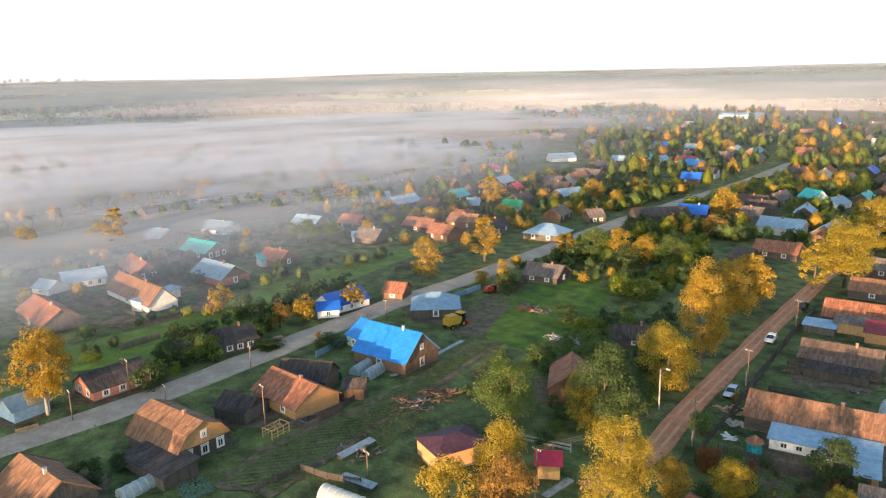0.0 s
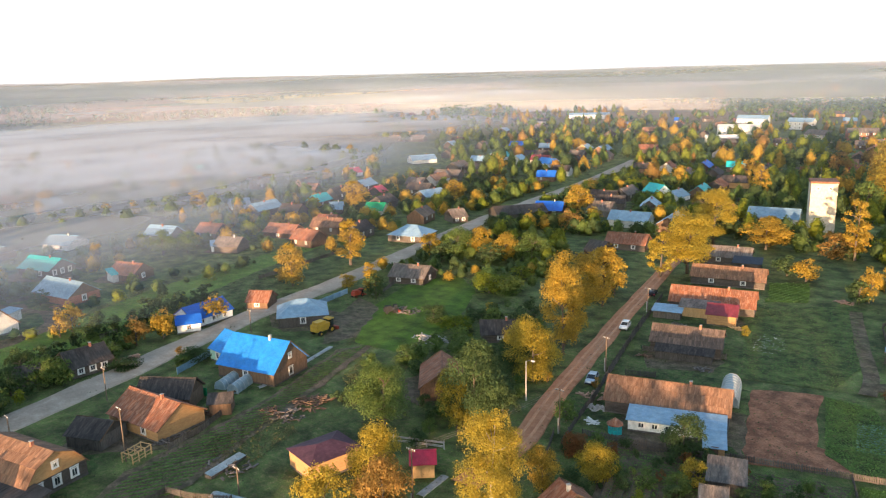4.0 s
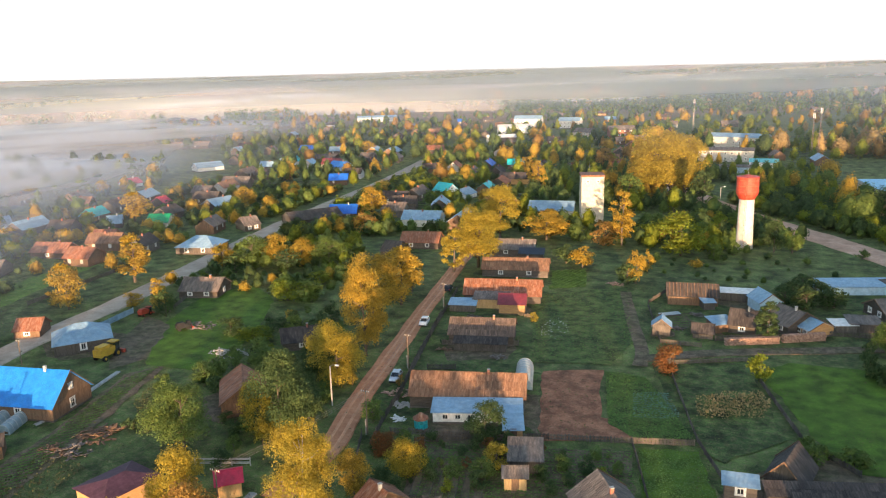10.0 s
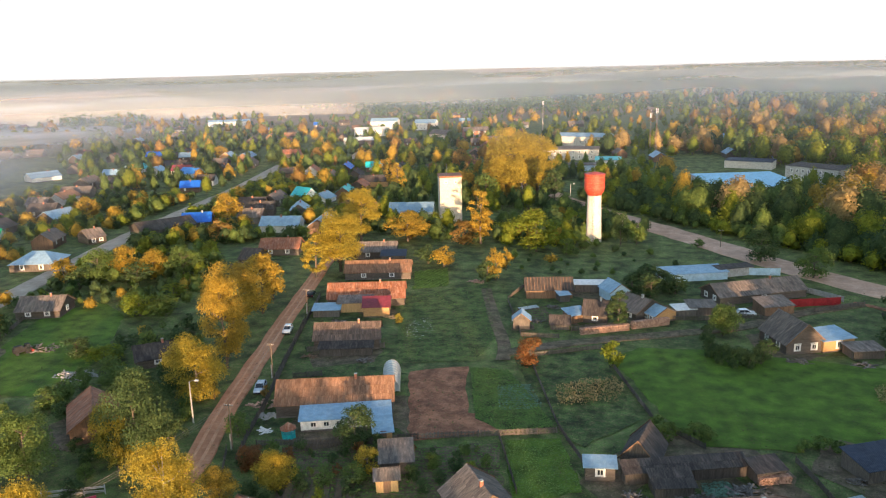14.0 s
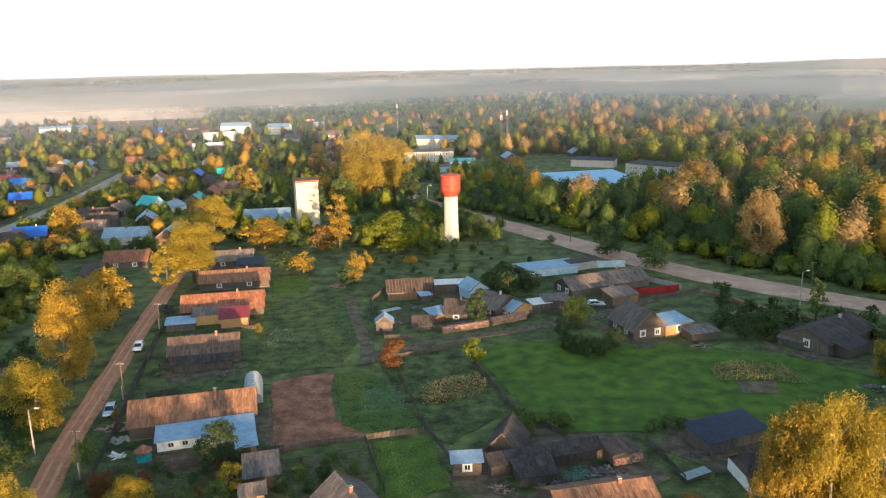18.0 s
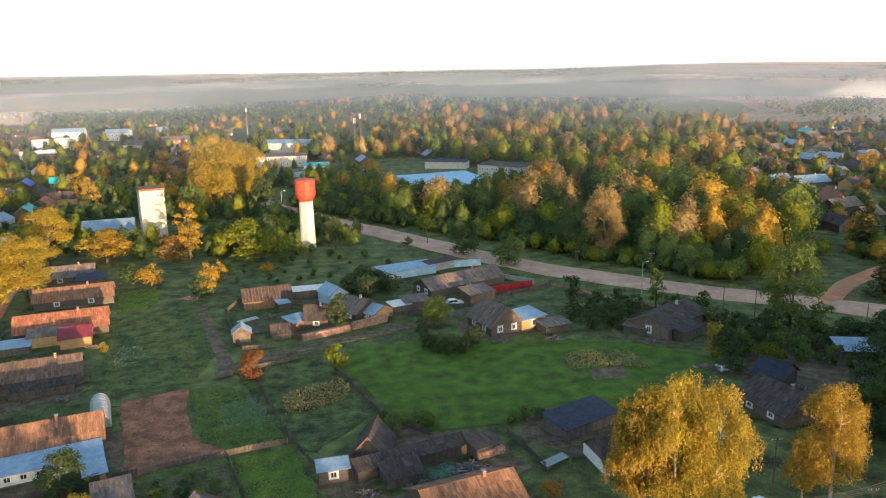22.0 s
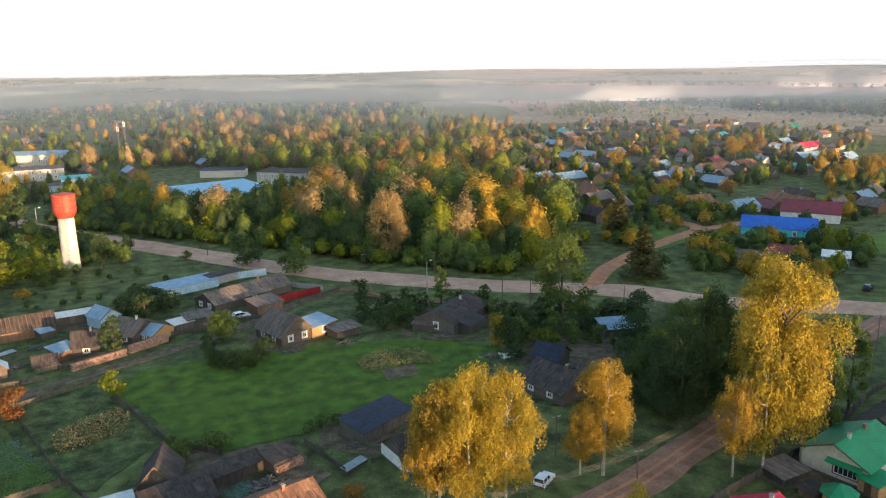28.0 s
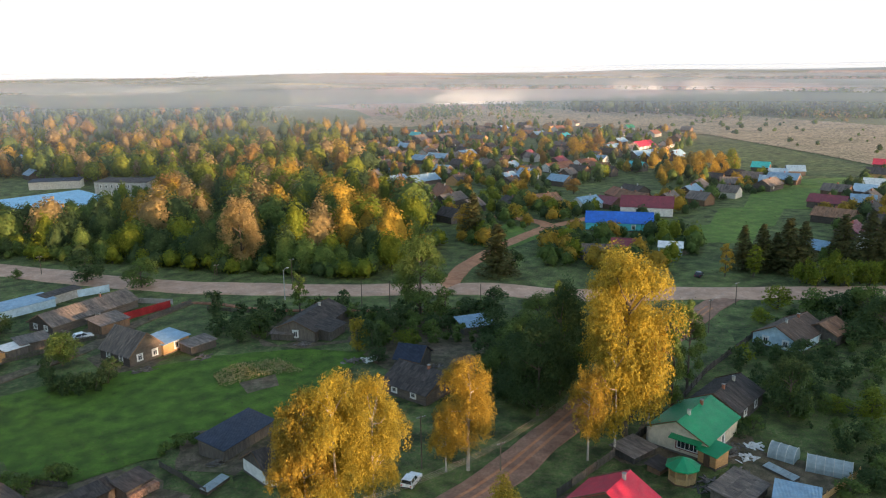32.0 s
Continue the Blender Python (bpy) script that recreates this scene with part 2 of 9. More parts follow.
MAT = {
    "grass": ground_mat(),
    "lush": node_mat("lush_grass", (0.072, 0.132, 0.010), (0.062, 0.116, 0.009), (0.090, 0.130, 0.016), 0.05, 1.9, 0.95, 1.0, world_space=True, vary=0.0, grain=0.46),
    # Like the lush grass, in a paler, yellower green.
    "palegrass": node_mat("pale_green_grass", (0.130, 0.205, 0.030), (0.088, 0.155, 0.022), (0.165, 0.190, 0.050), 0.06, 0.7, 0.95, 1.0, world_space=True, vary=0.0, grain=0.26),
    "rut": node_mat("wheel_ruts", (0.58, 0.285, 0.155), (0.50, 0.24, 0.13), (0.62, 0.34, 0.20), 0.12, 0.9, 0.95, 0.3, world_space=True, vary=0.0),
    "paleweed": node_mat("pale_seeding_weeds", (0.30, 0.255, 0.115), (0.22, 0.20, 0.08), (0.36, 0.30, 0.15), 0.2, 1.0, 0.95, 0.0, world_space=True, vary=0.25, island=True, see=0.2),
    "flower": node_mat("white_flower_heads", (0.50, 0.50, 0.42), (0.38, 0.40, 0.30), (0.58, 0.57, 0.50), 0.3, 2.0, 0.9, 0.0, world_space=True, vary=0.2, island=True),
    "weeds": node_mat("weeds", (0.080, 0.112, 0.028), (0.044, 0.072, 0.018), (0.125, 0.105, 0.046), 0.12, 1.3, 0.95, 1.0, world_space=True, vary=0.0, grain=0.65),
    "drygrass": node_mat("dry_grass", (0.36, 0.27, 0.17), (0.25, 0.20, 0.115), (0.42, 0.32, 0.205), 0.02, 0.4, 0.95, 0.5, world_space=True, vary=0.3, island=True),
    "dryweed": node_mat("dry_weeds", (0.34, 0.235, 0.105), (0.24, 0.185, 0.075), (0.40, 0.28, 0.14), 0.2, 1.0, 0.95, 0.0, world_space=True, vary=0.25, island=True, see=0.2),
    "grass_leaf": node_mat("grass_blades", (0.095, 0.13, 0.02), (0.055, 0.08, 0.016), (0.15, 0.125, 0.04), 0.05, 0.4, 0.9, 0.0, world_space=True, vary=0.45, island=True, see=0.2),
    "weed_leaf": node_mat("weed_leaves", (0.06, 0.075, 0.022), (0.085, 0.08, 0.03), (0.13, 0.10, 0.045), 0.05, 0.8, 0.9, 0.0, world_space=True, vary=0.35, island=True, see=0.2),
    "straw": node_mat("stubble_field", (0.60, 0.47, 0.22), (0.50, 0.39, 0.17), (0.42, 0.36, 0.16), 0.006, 0.05, 0.95, 0.2, world_space=True, vary=0.0),
    "fallow": node_mat("fallow_field", (0.56, 0.28, 0.185), (0.46, 0.225, 0.145), (0.38, 0.25, 0.13), 0.006, 0.05, 0.95, 0.2, world_space=True, vary=0.0),
    "soil": node_mat("soil", (0.28, 0.118, 0.062), (0.21, 0.088, 0.048), (0.33, 0.155, 0.088), 0.15, 1.0, 0.95, 1.0, world_space=True, vary=0.0, grain=0.4),
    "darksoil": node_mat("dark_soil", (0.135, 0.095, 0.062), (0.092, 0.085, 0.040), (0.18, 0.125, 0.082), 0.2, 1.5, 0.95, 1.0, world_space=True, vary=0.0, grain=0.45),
    "crop": node_mat("crop_leaves", (0.105, 0.185, 0.034), (0.075, 0.14, 0.026), (0.145, 0.195, 0.045), 0.2, 2.0, 0.9, 0.0, world_space=True, vary=0.35, island=True),
    "cabbage": node_mat("cabbage_leaves", (0.12, 0.21, 0.14), (0.085, 0.15, 0.10), (0.15, 0.24, 0.17), 0.4, 3.0, 0.8, 0.0, world_space=True, vary=0.2, island=True),
    "dirtroad": node_mat("dirt_road", (0.50, 0.225, 0.115), (0.40, 0.175, 0.09), (0.55, 0.28, 0.16), 0.1, 0.7, 0.95, 0.4, world_space=True, vary=0.0),
    "lane": node_mat("dark_dirt_lane", (0.31, 0.170, 0.110), (0.25, 0.135, 0.09), (0.36, 0.215, 0.145), 0.1, 0.7, 0.95, 0.5, world_space=True, vary=0.0, grain=0.25),
    "gravelroad": node_mat("gravel_road", (0.52, 0.325, 0.225), (0.43, 0.265, 0.18), (0.58, 0.39, 0.285), 0.06, 0.5, 0.95, 0.3, world_space=True, vary=0.0),
    "greyroad": node_mat("grey_road", (0.39, 0.315, 0.245), (0.325, 0.262, 0.205), (0.44, 0.365, 0.29), 0.08, 0.6, 0.9, 0.3, world_space=True, vary=0.0),
    "slate": node_mat("weathered_slate", (0.17, 0.14, 0.12), (0.10, 0.085, 0.075), (0.26, 0.20, 0.165), 0.35, 1.6, 0.9, 0.3, vary=0.16, stretch=(2.2, 0.5, 0.5), wave=("X", 2.2), grain=0.3),
    "slate_brown": node_mat("brown_slate", (0.25, 0.125, 0.07), (0.15, 0.085, 0.055), (0.34, 0.20, 0.125), 0.3, 1.6, 0.9, 0.3, vary=0.14, stretch=(2.2, 0.5, 0.5), wave=("X", 2.2), grain=0.3),
    "slate_dark": node_mat("dark_roofing", (0.070, 0.058, 0.052), (0.042, 0.036, 0.033), (0.115, 0.09, 0.078), 0.35, 1.6, 0.9, 0.3, vary=0.18, stretch=(2.2, 0.5, 0.5), wave=("X", 1.6), grain=0.3),
    "slate_old": node_mat("old_brown_slate", (0.135, 0.092, 0.07), (0.085, 0.066, 0.056), (0.19, 0.13, 0.098), 0.35, 1.6, 0.9, 0.3, vary=0.16, stretch=(2.2, 0.5, 0.5), wave=("X", 2.2), grain=0.3),
    "rust": node_mat("rusty_sheet", (0.30, 0.105, 0.05), (0.17, 0.075, 0.045), (0.33, 0.19, 0.13), 0.4, 1.6, 0.8, 0.25, vary=0.15, stretch=(2.2, 0.5, 0.5), wave=("X", 1.2), grain=0.3),
    "zinc": node_mat("zinc_sheet", (0.24, 0.37, 0.48), (0.19, 0.31, 0.42), (0.30, 0.40, 0.48), 0.4, 2.0, 0.55, 0.15, metal=0.1, vary=0.12, wave=("X", 2.0), spec=0.4),
    "blue": node_mat("blue_sheet", (0.012, 0.19, 0.58), (0.012, 0.165, 0.52), (0.02, 0.22, 0.62), 0.4, 2.0, 0.45, 0.1, vary=0.05, wave=("X", 2.0), spec=0.5),
    "skyblue": node_mat("sky_blue_sheet", (0.22, 0.50, 0.70), (0.18, 0.44, 0.62), (0.28, 0.54, 0.72), 0.3, 1.5, 0.5, 0.1, vary=0.05, wave=("X", 2.0), spec=0.4),
    "deepblue": node_mat("deep_blue_sheet", (0.014, 0.125, 0.54), (0.012, 0.105, 0.47), (0.02, 0.14, 0.56), 0.4, 2.0, 0.45, 0.1, vary=0.08, wave=("X", 2.0), spec=0.5),
    "navy": node_mat("navy_roofing", (0.026, 0.034, 0.058), (0.018, 0.025, 0.042), (0.046, 0.052, 0.072), 0.5, 2.0, 0.7, 0.2, vary=0.1, wave=("X", 1.2)),
    "teal": node_mat("teal_sheet", (0.02, 0.42, 0.42), (0.02, 0.36, 0.37), (0.03, 0.46, 0.45), 0.4, 2.0, 0.45, 0.1, vary=0.06, wave=("X", 2.0), spec=0.5),
    "green": node_mat("green_sheet", (0.006, 0.27, 0.105), (0.005, 0.23, 0.09), (0.008, 0.30, 0.12), 0.4, 2.0, 0.42, 0.1, vary=0.05, wave=("X", 2.0), spec=0.5),
    "red": node_mat("red_sheet", (0.60, 0.02, 0.055), (0.52, 0.018, 0.045), (0.64, 0.03, 0.07), 0.4, 2.0, 0.42, 0.1, vary=0.05, wave=("X", 2.0), spec=0.5),
    "maroon": node_mat("maroon_sheet", (0.20, 0.03, 0.04), (0.15, 0.025, 0.035), (0.24, 0.04, 0.05), 0.4, 2.0, 0.5, 0.1, vary=0.08, wave=("X", 2.0), spec=0.5),
    "purple": node_mat("plum_roofing", (0.085, 0.035, 0.05), (0.065, 0.028, 0.04), (0.11, 0.05, 0.065), 0.4, 2.0, 0.7, 0.15, vary=0.05),
    "log": node_mat("grey_logs", (0.105, 0.083, 0.068), (0.07, 0.055, 0.046), (0.16, 0.13, 0.105), 0.5, 4.0, 0.9, 0.4, stretch=(0.4, 0.4, 5), vary=0.3, wave=("Z", 1.3)),
    "plank": node_mat("brown_planks", (0.17, 0.10, 0.06), (0.11, 0.068, 0.042), (0.24, 0.15, 0.10), 0.5, 4.0, 0.85, 0.3, stretch=(4, 4, 0.4), vary=0.2),
    "greyplank": node_mat("grey_planks", (0.115, 0.095, 0.08), (0.07, 0.058, 0.05), (0.17, 0.145, 0.12), 0.5, 4.0, 0.9, 0.4, stretch=(4, 4, 0.4), vary=0.3),
    "newwood": node_mat("new_timber", (0.52, 0.33, 0.15), (0.44, 0.27, 0.12), (0.58, 0.40, 0.2), 0.5, 5.0, 0.8, 0.2, stretch=(3, 3, 0.6), vary=0.1),
    "ochre": node_mat("ochre_boards", (0.44, 0.25, 0.11), (0.38, 0.21, 0.09), (0.5, 0.31, 0.15), 0.5, 4.0, 0.8, 0.2, stretch=(1, 1, 4), vary=0.1),
    "pink": node_mat("salmon_boards", (0.50, 0.20, 0.13), (0.44, 0.17, 0.11), (0.54, 0.26, 0.18), 0.5, 4.0, 0.8, 0.2, stretch=(1, 1, 4), vary=0.08),
    "brick": node_mat("brick_wall", (0.34, 0.13, 0.08), (0.27, 0.10, 0.065), (0.40, 0.20, 0.14), 0.6, 7.0, 0.9, 0.3, vary=0.1),
    "white": node_mat("whitewash", (0.72, 0.70, 0.66), (0.64, 0.62, 0.58), (0.77, 0.75, 0.71), 0.5, 3.0, 0.85, 0.15, vary=0.08),
    "whitebrick": node_mat("white_brick", (0.50, 0.47, 0.42), (0.42, 0.39, 0.35), (0.56, 0.53, 0.48), 0.4, 5.0, 0.9, 0.2, vary=0.06),
    "cream": node_mat("cream_plaster", (0.58, 0.50, 0.38), (0.52, 0.44, 0.335), (0.63, 0.55, 0.43), 0.4, 3.0, 0.85, 0.1, vary=0.04),
    "palegreen": node_mat("pale_green_boards", (0.30, 0.50, 0.42), (0.26, 0.44, 0.37), (0.36, 0.56, 0.48), 0.4, 3.0, 0.85, 0.1, vary=0.04),
    "turquoise": node_mat("turquoise_boards", (0.10, 0.52, 0.56), (0.09, 0.46, 0.5), (0.14, 0.58, 0.62), 0.4, 3.0, 0.85, 0.1, vary=0.04),
    "bluewall": node_mat("light_blue_boards", (0.40, 0.52, 0.60), (0.34, 0.46, 0.54), (0.46, 0.58, 0.64), 0.4, 3.0, 0.85, 0.1, vary=0.04),
    "concrete": node_mat("concrete", (0.36, 0.34, 0.31), (0.29, 0.27, 0.25), (0.42, 0.40, 0.37), 0.5, 3.0, 0.9, 0.2, vary=0.08),
    "tankred": node_mat("red_lead_paint", (0.42, 0.055, 0.03), (0.34, 0.045, 0.03), (0.46, 0.10, 0.06), 0.4, 2.0, 0.55, 0.1, vary=0.0),
    "fence_red": node_mat("dark_red_sheet", (0.30, 0.02, 0.025), (0.25, 0.018, 0.02), (0.33, 0.03, 0.035), 0.4, 2.0, 0.5, 0.1, vary=0.03, wave=("X", 2.0)),
    "pole": node_mat("pole_timber", (0.15, 0.105, 0.075), (0.11, 0.08, 0.058), (0.20, 0.15, 0.11), 1.0, 6.0, 0.9, 0.3, stretch=(4, 4, 0.4), vary=0.15),
    "bark": node_mat("bark", (0.11, 0.085, 0.065), (0.075, 0.058, 0.045), (0.16, 0.13, 0.10), 1.0, 6.0, 0.95, 0.5, stretch=(3, 3, 0.7), vary=0.15),
    # Sun on the wires is put into this warm, pale tone.
    "wire": node_mat("sun_toned_wire", (0.34, 0.27, 0.22), (0.28, 0.22, 0.18), (0.22, 0.19, 0.17), 1.0, 4.0, 0.55, 0.0, vary=0.04),
    "birchbark": node_mat("birch_bark", (0.46, 0.41, 0.36), (0.36, 0.31, 0.27), (0.10, 0.09, 0.08), 1.2, 4.0, 0.85, 0.2, stretch=(1, 1, 3), vary=0.05),
    "metal": node_mat("grey_metal", (0.32, 0.32, 0.32), (0.26, 0.26, 0.26), (0.38, 0.38, 0.38), 1.0, 4.0, 0.4, 0.1, metal=0.8),
    "carwhite": node_mat("white_car_paint", (0.72, 0.73, 0.74), (0.70, 0.71, 0.72), (0.74, 0.75, 0.76), 1.0, 4.0, 0.25, 0.0, vary=0.02, spec=0.5),
    "carsilver": node_mat("silver_car_paint", (0.46, 0.50, 0.54), (0.44, 0.48, 0.52), (0.48, 0.52, 0.56), 1.0, 4.0, 0.25, 0.0, metal=0.4, vary=0.02, spec=0.5),
    "cardark": node_mat("dark_car_paint", (0.03, 0.035, 0.045), (0.028, 0.03, 0.04), (0.04, 0.042, 0.05), 1.0, 4.0, 0.25, 0.0, vary=0.02, spec=0.5),
    "yellowpaint": node_mat("yellow_machine_paint", (0.55, 0.34, 0.03), (0.46, 0.27, 0.03), (0.30, 0.17, 0.05), 1.0, 4.0, 0.6, 0.1, vary=0.02),
    "redpaint": node_mat("red_machine_paint", (0.42, 0.06, 0.03), (0.34, 0.05, 0.03), (0.22, 0.07, 0.04), 1.0, 4.0, 0.6, 0.1, vary=0.02),
    "rubber": node_mat("rubber", (0.02, 0.02, 0.02), (0.03, 0.03, 0.03), None, 1.0, 4.0, 0.8, 0.1),
    "glass": node_mat("window_glass", (0.02, 0.025, 0.03), (0.03, 0.035, 0.04), (0.05, 0.05, 0.05), 1.0, 4.0, 0.08, 0.0, vary=0.2, spec=0.8),
    "poly": node_mat("polycarbonate", (0.44, 0.52, 0.54), (0.37, 0.45, 0.47), (0.52, 0.58, 0.60), 0.5, 3.0, 0.3, 0.05, vary=0.05, see=0.4, spec=0.5),
    "logs": node_mat("firewood", (0.42, 0.25, 0.18), (0.30, 0.17, 0.12), (0.52, 0.35, 0.27), 1.0, 5.0, 0.9, 0.3, vary=0.25, island=True),
    "junk": node_mat("weathered_scrap", (0.16, 0.13, 0.11), (0.10, 0.08, 0.07), (0.27, 0.24, 0.21), 1.0, 4.0, 0.9, 0.3, vary=0.4, island=True),
}
LEAF = {
    "gold": node_mat("golden_leaves", (0.470, 0.300, 0.042), (0.335, 0.230, 0.040), (0.215, 0.186, 0.050), 0.35, 2.5, 0.7, 0.0, vary=0.22, island=True, see=0.46, spec=0.08),
    "yellow": node_mat("yellow_leaves", (0.455, 0.328, 0.042), (0.320, 0.254, 0.040), (0.195, 0.194, 0.048), 0.35, 2.5, 0.7, 0.0, vary=0.22, island=True, see=0.46, spec=0.08),
    "orange": node_mat("orange_leaves", (0.360, 0.205, 0.058), (0.280, 0.170, 0.050), (0.180, 0.144, 0.046), 0.35, 2.5, 0.7, 0.0, vary=0.22, island=True, see=0.46, spec=0.08),
    "rusty": node_mat("rust_leaves", (0.24, 0.095, 0.035), (0.19, 0.09, 0.035), (0.13, 0.10, 0.04), 0.35, 2.5, 0.7, 0.0, vary=0.22, island=True, see=0.38, spec=0.08),
    "pale": node_mat("pale_buff_leaves", (0.345, 0.245, 0.110), (0.285, 0.200, 0.085), (0.220, 0.190, 0.072), 0.35, 2.5, 0.7, 0.0, vary=0.22, island=True, see=0.38, spec=0.08),
    "lime": node_mat("yellow_green_leaves", (0.228, 0.246, 0.030), (0.156, 0.192, 0.024), (0.108, 0.156, 0.024), 0.35, 2.5, 0.7, 0.0, vary=0.22, island=True, see=0.46, spec=0.08),
    "green": node_mat("green_leaves", (0.122, 0.176, 0.044), (0.088, 0.136, 0.038), (0.158, 0.188, 0.050), 0.35, 2.5, 0.7, 0.0, vary=0.22, island=True, see=0.38, spec=0.08),
    "dark": node_mat("dark_green_leaves", (0.068, 0.104, 0.038), (0.050, 0.082, 0.032), (0.092, 0.120, 0.042), 0.35, 2.5, 0.75, 0.0, vary=0.22, island=True, see=0.32, spec=0.08),
    "spruce": node_mat("spruce_needles", (0.065, 0.080, 0.030), (0.085, 0.085, 0.030), (0.13, 0.095, 0.034), 0.35, 2.5, 0.8, 0.0, vary=0.22, island=True, see=0.1, spec=0.08),
}


# ---- building helpers
def put_mesh(name, verts, faces, material):
    me = bpy.data.meshes.new(name)
    me.from_pydata([tuple(v) for v in verts], [], [tuple(f) for f in faces])
    me.materials.append(material)
    me.update()
    return me


def quad_mesh(name, v, quads, material):
    """A mesh from arrays of corners and of four-cornered faces."""
    v, quads = np.asarray(v, "f"), np.asarray(quads, "i")
    me = bpy.data.meshes.new(name)
    me.vertices.add(len(v))
    me.vertices.foreach_set("co", v.ravel())
    me.loops.add(quads.size)
    me.loops.foreach_set("vertex_index", quads.ravel())
    me.polygons.add(len(quads))
    me.polygons.foreach_set("loop_start", np.arange(0, quads.size, quads.shape[1], dtype="i"))
    me.materials.append(material)
    me.update()
    return me


def part(name, me, parent, label="", m=None):
    ob = new(name, me)
    ob.parent = parent
    if m is not None:
        ob.matrix_basis = m
    return tagged(ob, label)


class Shape:
    """Gathers boxes, tubes and prisms into one mesh."""

    def __init__(self):
        self.v, self.f = [], []

    def box(self, x0, y0, z0, x1, y1, z1, m=None):
        k = len(self.v)
        for z in (z0, z1):
            for x, y in ((x0, y0), (x1, y0), (x1, y1), (x0, y1)):
                p = Vector((x, y, z))
                self.v.append(tuple(m @ p) if m else tuple(p))
        self.f += [tuple(k + i for i in q) for q in ((3, 2, 1, 0), (4, 5, 6, 7), (0, 1, 5, 4), (1, 2, 6, 5), (2, 3, 7, 6), (3, 0, 4, 7))]
        return self

    def tube(self, a, b, ra, rb, n=6, caps=True):
        a, b = Vector(a), Vector(b)
        q = (b - a).to_track_quat("Z", "Y").to_matrix()
        k = len(self.v)
        for p, r in ((a, ra), (b, rb)):
            for i in range(n):
                self.v.append(tuple(p + q @ Vector((r * math.cos(2 * math.pi * i / n), r * math.sin(2 * math.pi * i / n), 0))))
        self.f += [(k + i, k + (i + 1) % n, k + n + (i + 1) % n, k + n + i) for i in range(n)]
        if caps:
            self.f += [tuple(k + n - 1 - i for i in range(n)), tuple(k + n + i for i in range(n))]
        return self

    def lathe(self, rings, n=16, x=0, y=0):
        k = len(self.v)
        for z, r in rings:
            self.v += [(x + r * math.cos(2 * math.pi * i / n), y + r * math.sin(2 * math.pi * i / n), z) for i in range(n)]
        for j in range(len(rings) - 1):
            self.f += [(k + j * n + i, k + j * n + (i + 1) % n, k + (j + 1) * n + (i + 1) % n, k + (j + 1) * n + i) for i in range(n)]
        self.f += [tuple(k + n - 1 - i for i in range(n)), tuple(k + (len(rings) - 1) * n + i for i in range(n))]
        return self

    def slab(self, corners, thick):
        """A flat plate under four corners (counterclockwise from above)."""
        c = [Vector(p) for p in corners]
        up = (c[1] - c[0]).cross(c[-1] - c[0]).normalized()
        k, n = len(self.v), len(c)
        self.v += [tuple(p - up * thick) for p in c] + [tuple(p) for p in c]
        self.f += [tuple(k + n - 1 - i for i in range(n)), tuple(k + n + i for i in range(n))]
        self.f += [(k + i, k + (i + 1) % n, k + n + (i + 1) % n, k + n + i) for i in range(n)]
        return self

    def prism(self, outline, x0, x1):
        """An outline of (y, z) swept along x."""
        k, n = len(self.v), len(outline)
        self.v += [(x0, y, z) for y, z in outline] + [(x1, y, z) for y, z in outline]
        self.f += [tuple(k + n - 1 - i for i in range(n)), tuple(k + n + i for i in range(n))]
        self.f += [(k + i, k + (i + 1) % n, k + n + (i + 1) % n, k + n + i) for i in range(n)]
        return self

    def mesh(self, name, material):
        me = put_mesh(name, self.v, self.f, material)
        bm = bmesh.new()
        bm.from_mesh(me)
        bmesh.ops.recalc_face_normals(bm, faces=bm.faces)
        bm.to_mesh(me)
        bm.free()
        return me


def thing(name, x, y, rot=0.0, z=0.0, label="", category="", group="", kind=""):
    ob = new(name)
    ob.empty_display_size = 0.2
    ob.matrix_basis = pose(x, y, z, 0, 0, rot)
    return tagged(ob, label, category, group, kind)


CACHE, TAKEN = {}, []


def window_parts(parent, w, h, m, casing="white", panes=2, plain=False):
    """window > frame, glass, casing, under a house; m: middle of the sill on the wall, outwards is -y."""
    key = ("win", w, h, casing, panes, plain)
    if key not in CACHE:
        fr = Shape()
        t = 0.13
        fr.box(-w / 2, -0.07, 0, -w / 2 + t, 0.02, h).box(w / 2 - t, -0.07, 0, w / 2, 0.02, h)
        fr.box(-w / 2, -0.07, h - t, w / 2, 0.02, h).box(-w / 2, -0.07, 0, w / 2, 0.02, t)
        for i in range(1, panes):
            xx = -w / 2 + w * i / panes
            fr.box(xx - 0.035, -0.06, t, xx + 0.035, 0.02, h - t)
        cs = fr if plain else Shape()
        c = 0.2
        cs.box(-w / 2 - c, -0.05, -0.05, -w / 2 - 0.003, 0.02, h + 0.1).box(w / 2 + 0.003, -0.05, -0.05, w / 2 + c, 0.02, h + 0.1)
        cs.box(-w / 2 - c - 0.05, -0.06, h + 0.1, w / 2 + c + 0.05, 0.02, h + 0.28).box(-w / 2 - c, -0.12, -0.13, w / 2 + c, 0.02, -0.053)
        CACHE[key] = (fr.mesh("frame", MAT["white"]), Shape().box(-w / 2 + t, -0.03, t, w / 2 - t, 0.0, h - t).mesh("glass", MAT["glass"]), cs.mesh("casing", MAT[casing]))
    fr, gl, cs = CACHE[key]
    win = part("window", fr, parent, m=m)
    part("pane", gl, win, "dark reflecting window glass")
    if not plain:
        part("casing", cs, win)
    return win


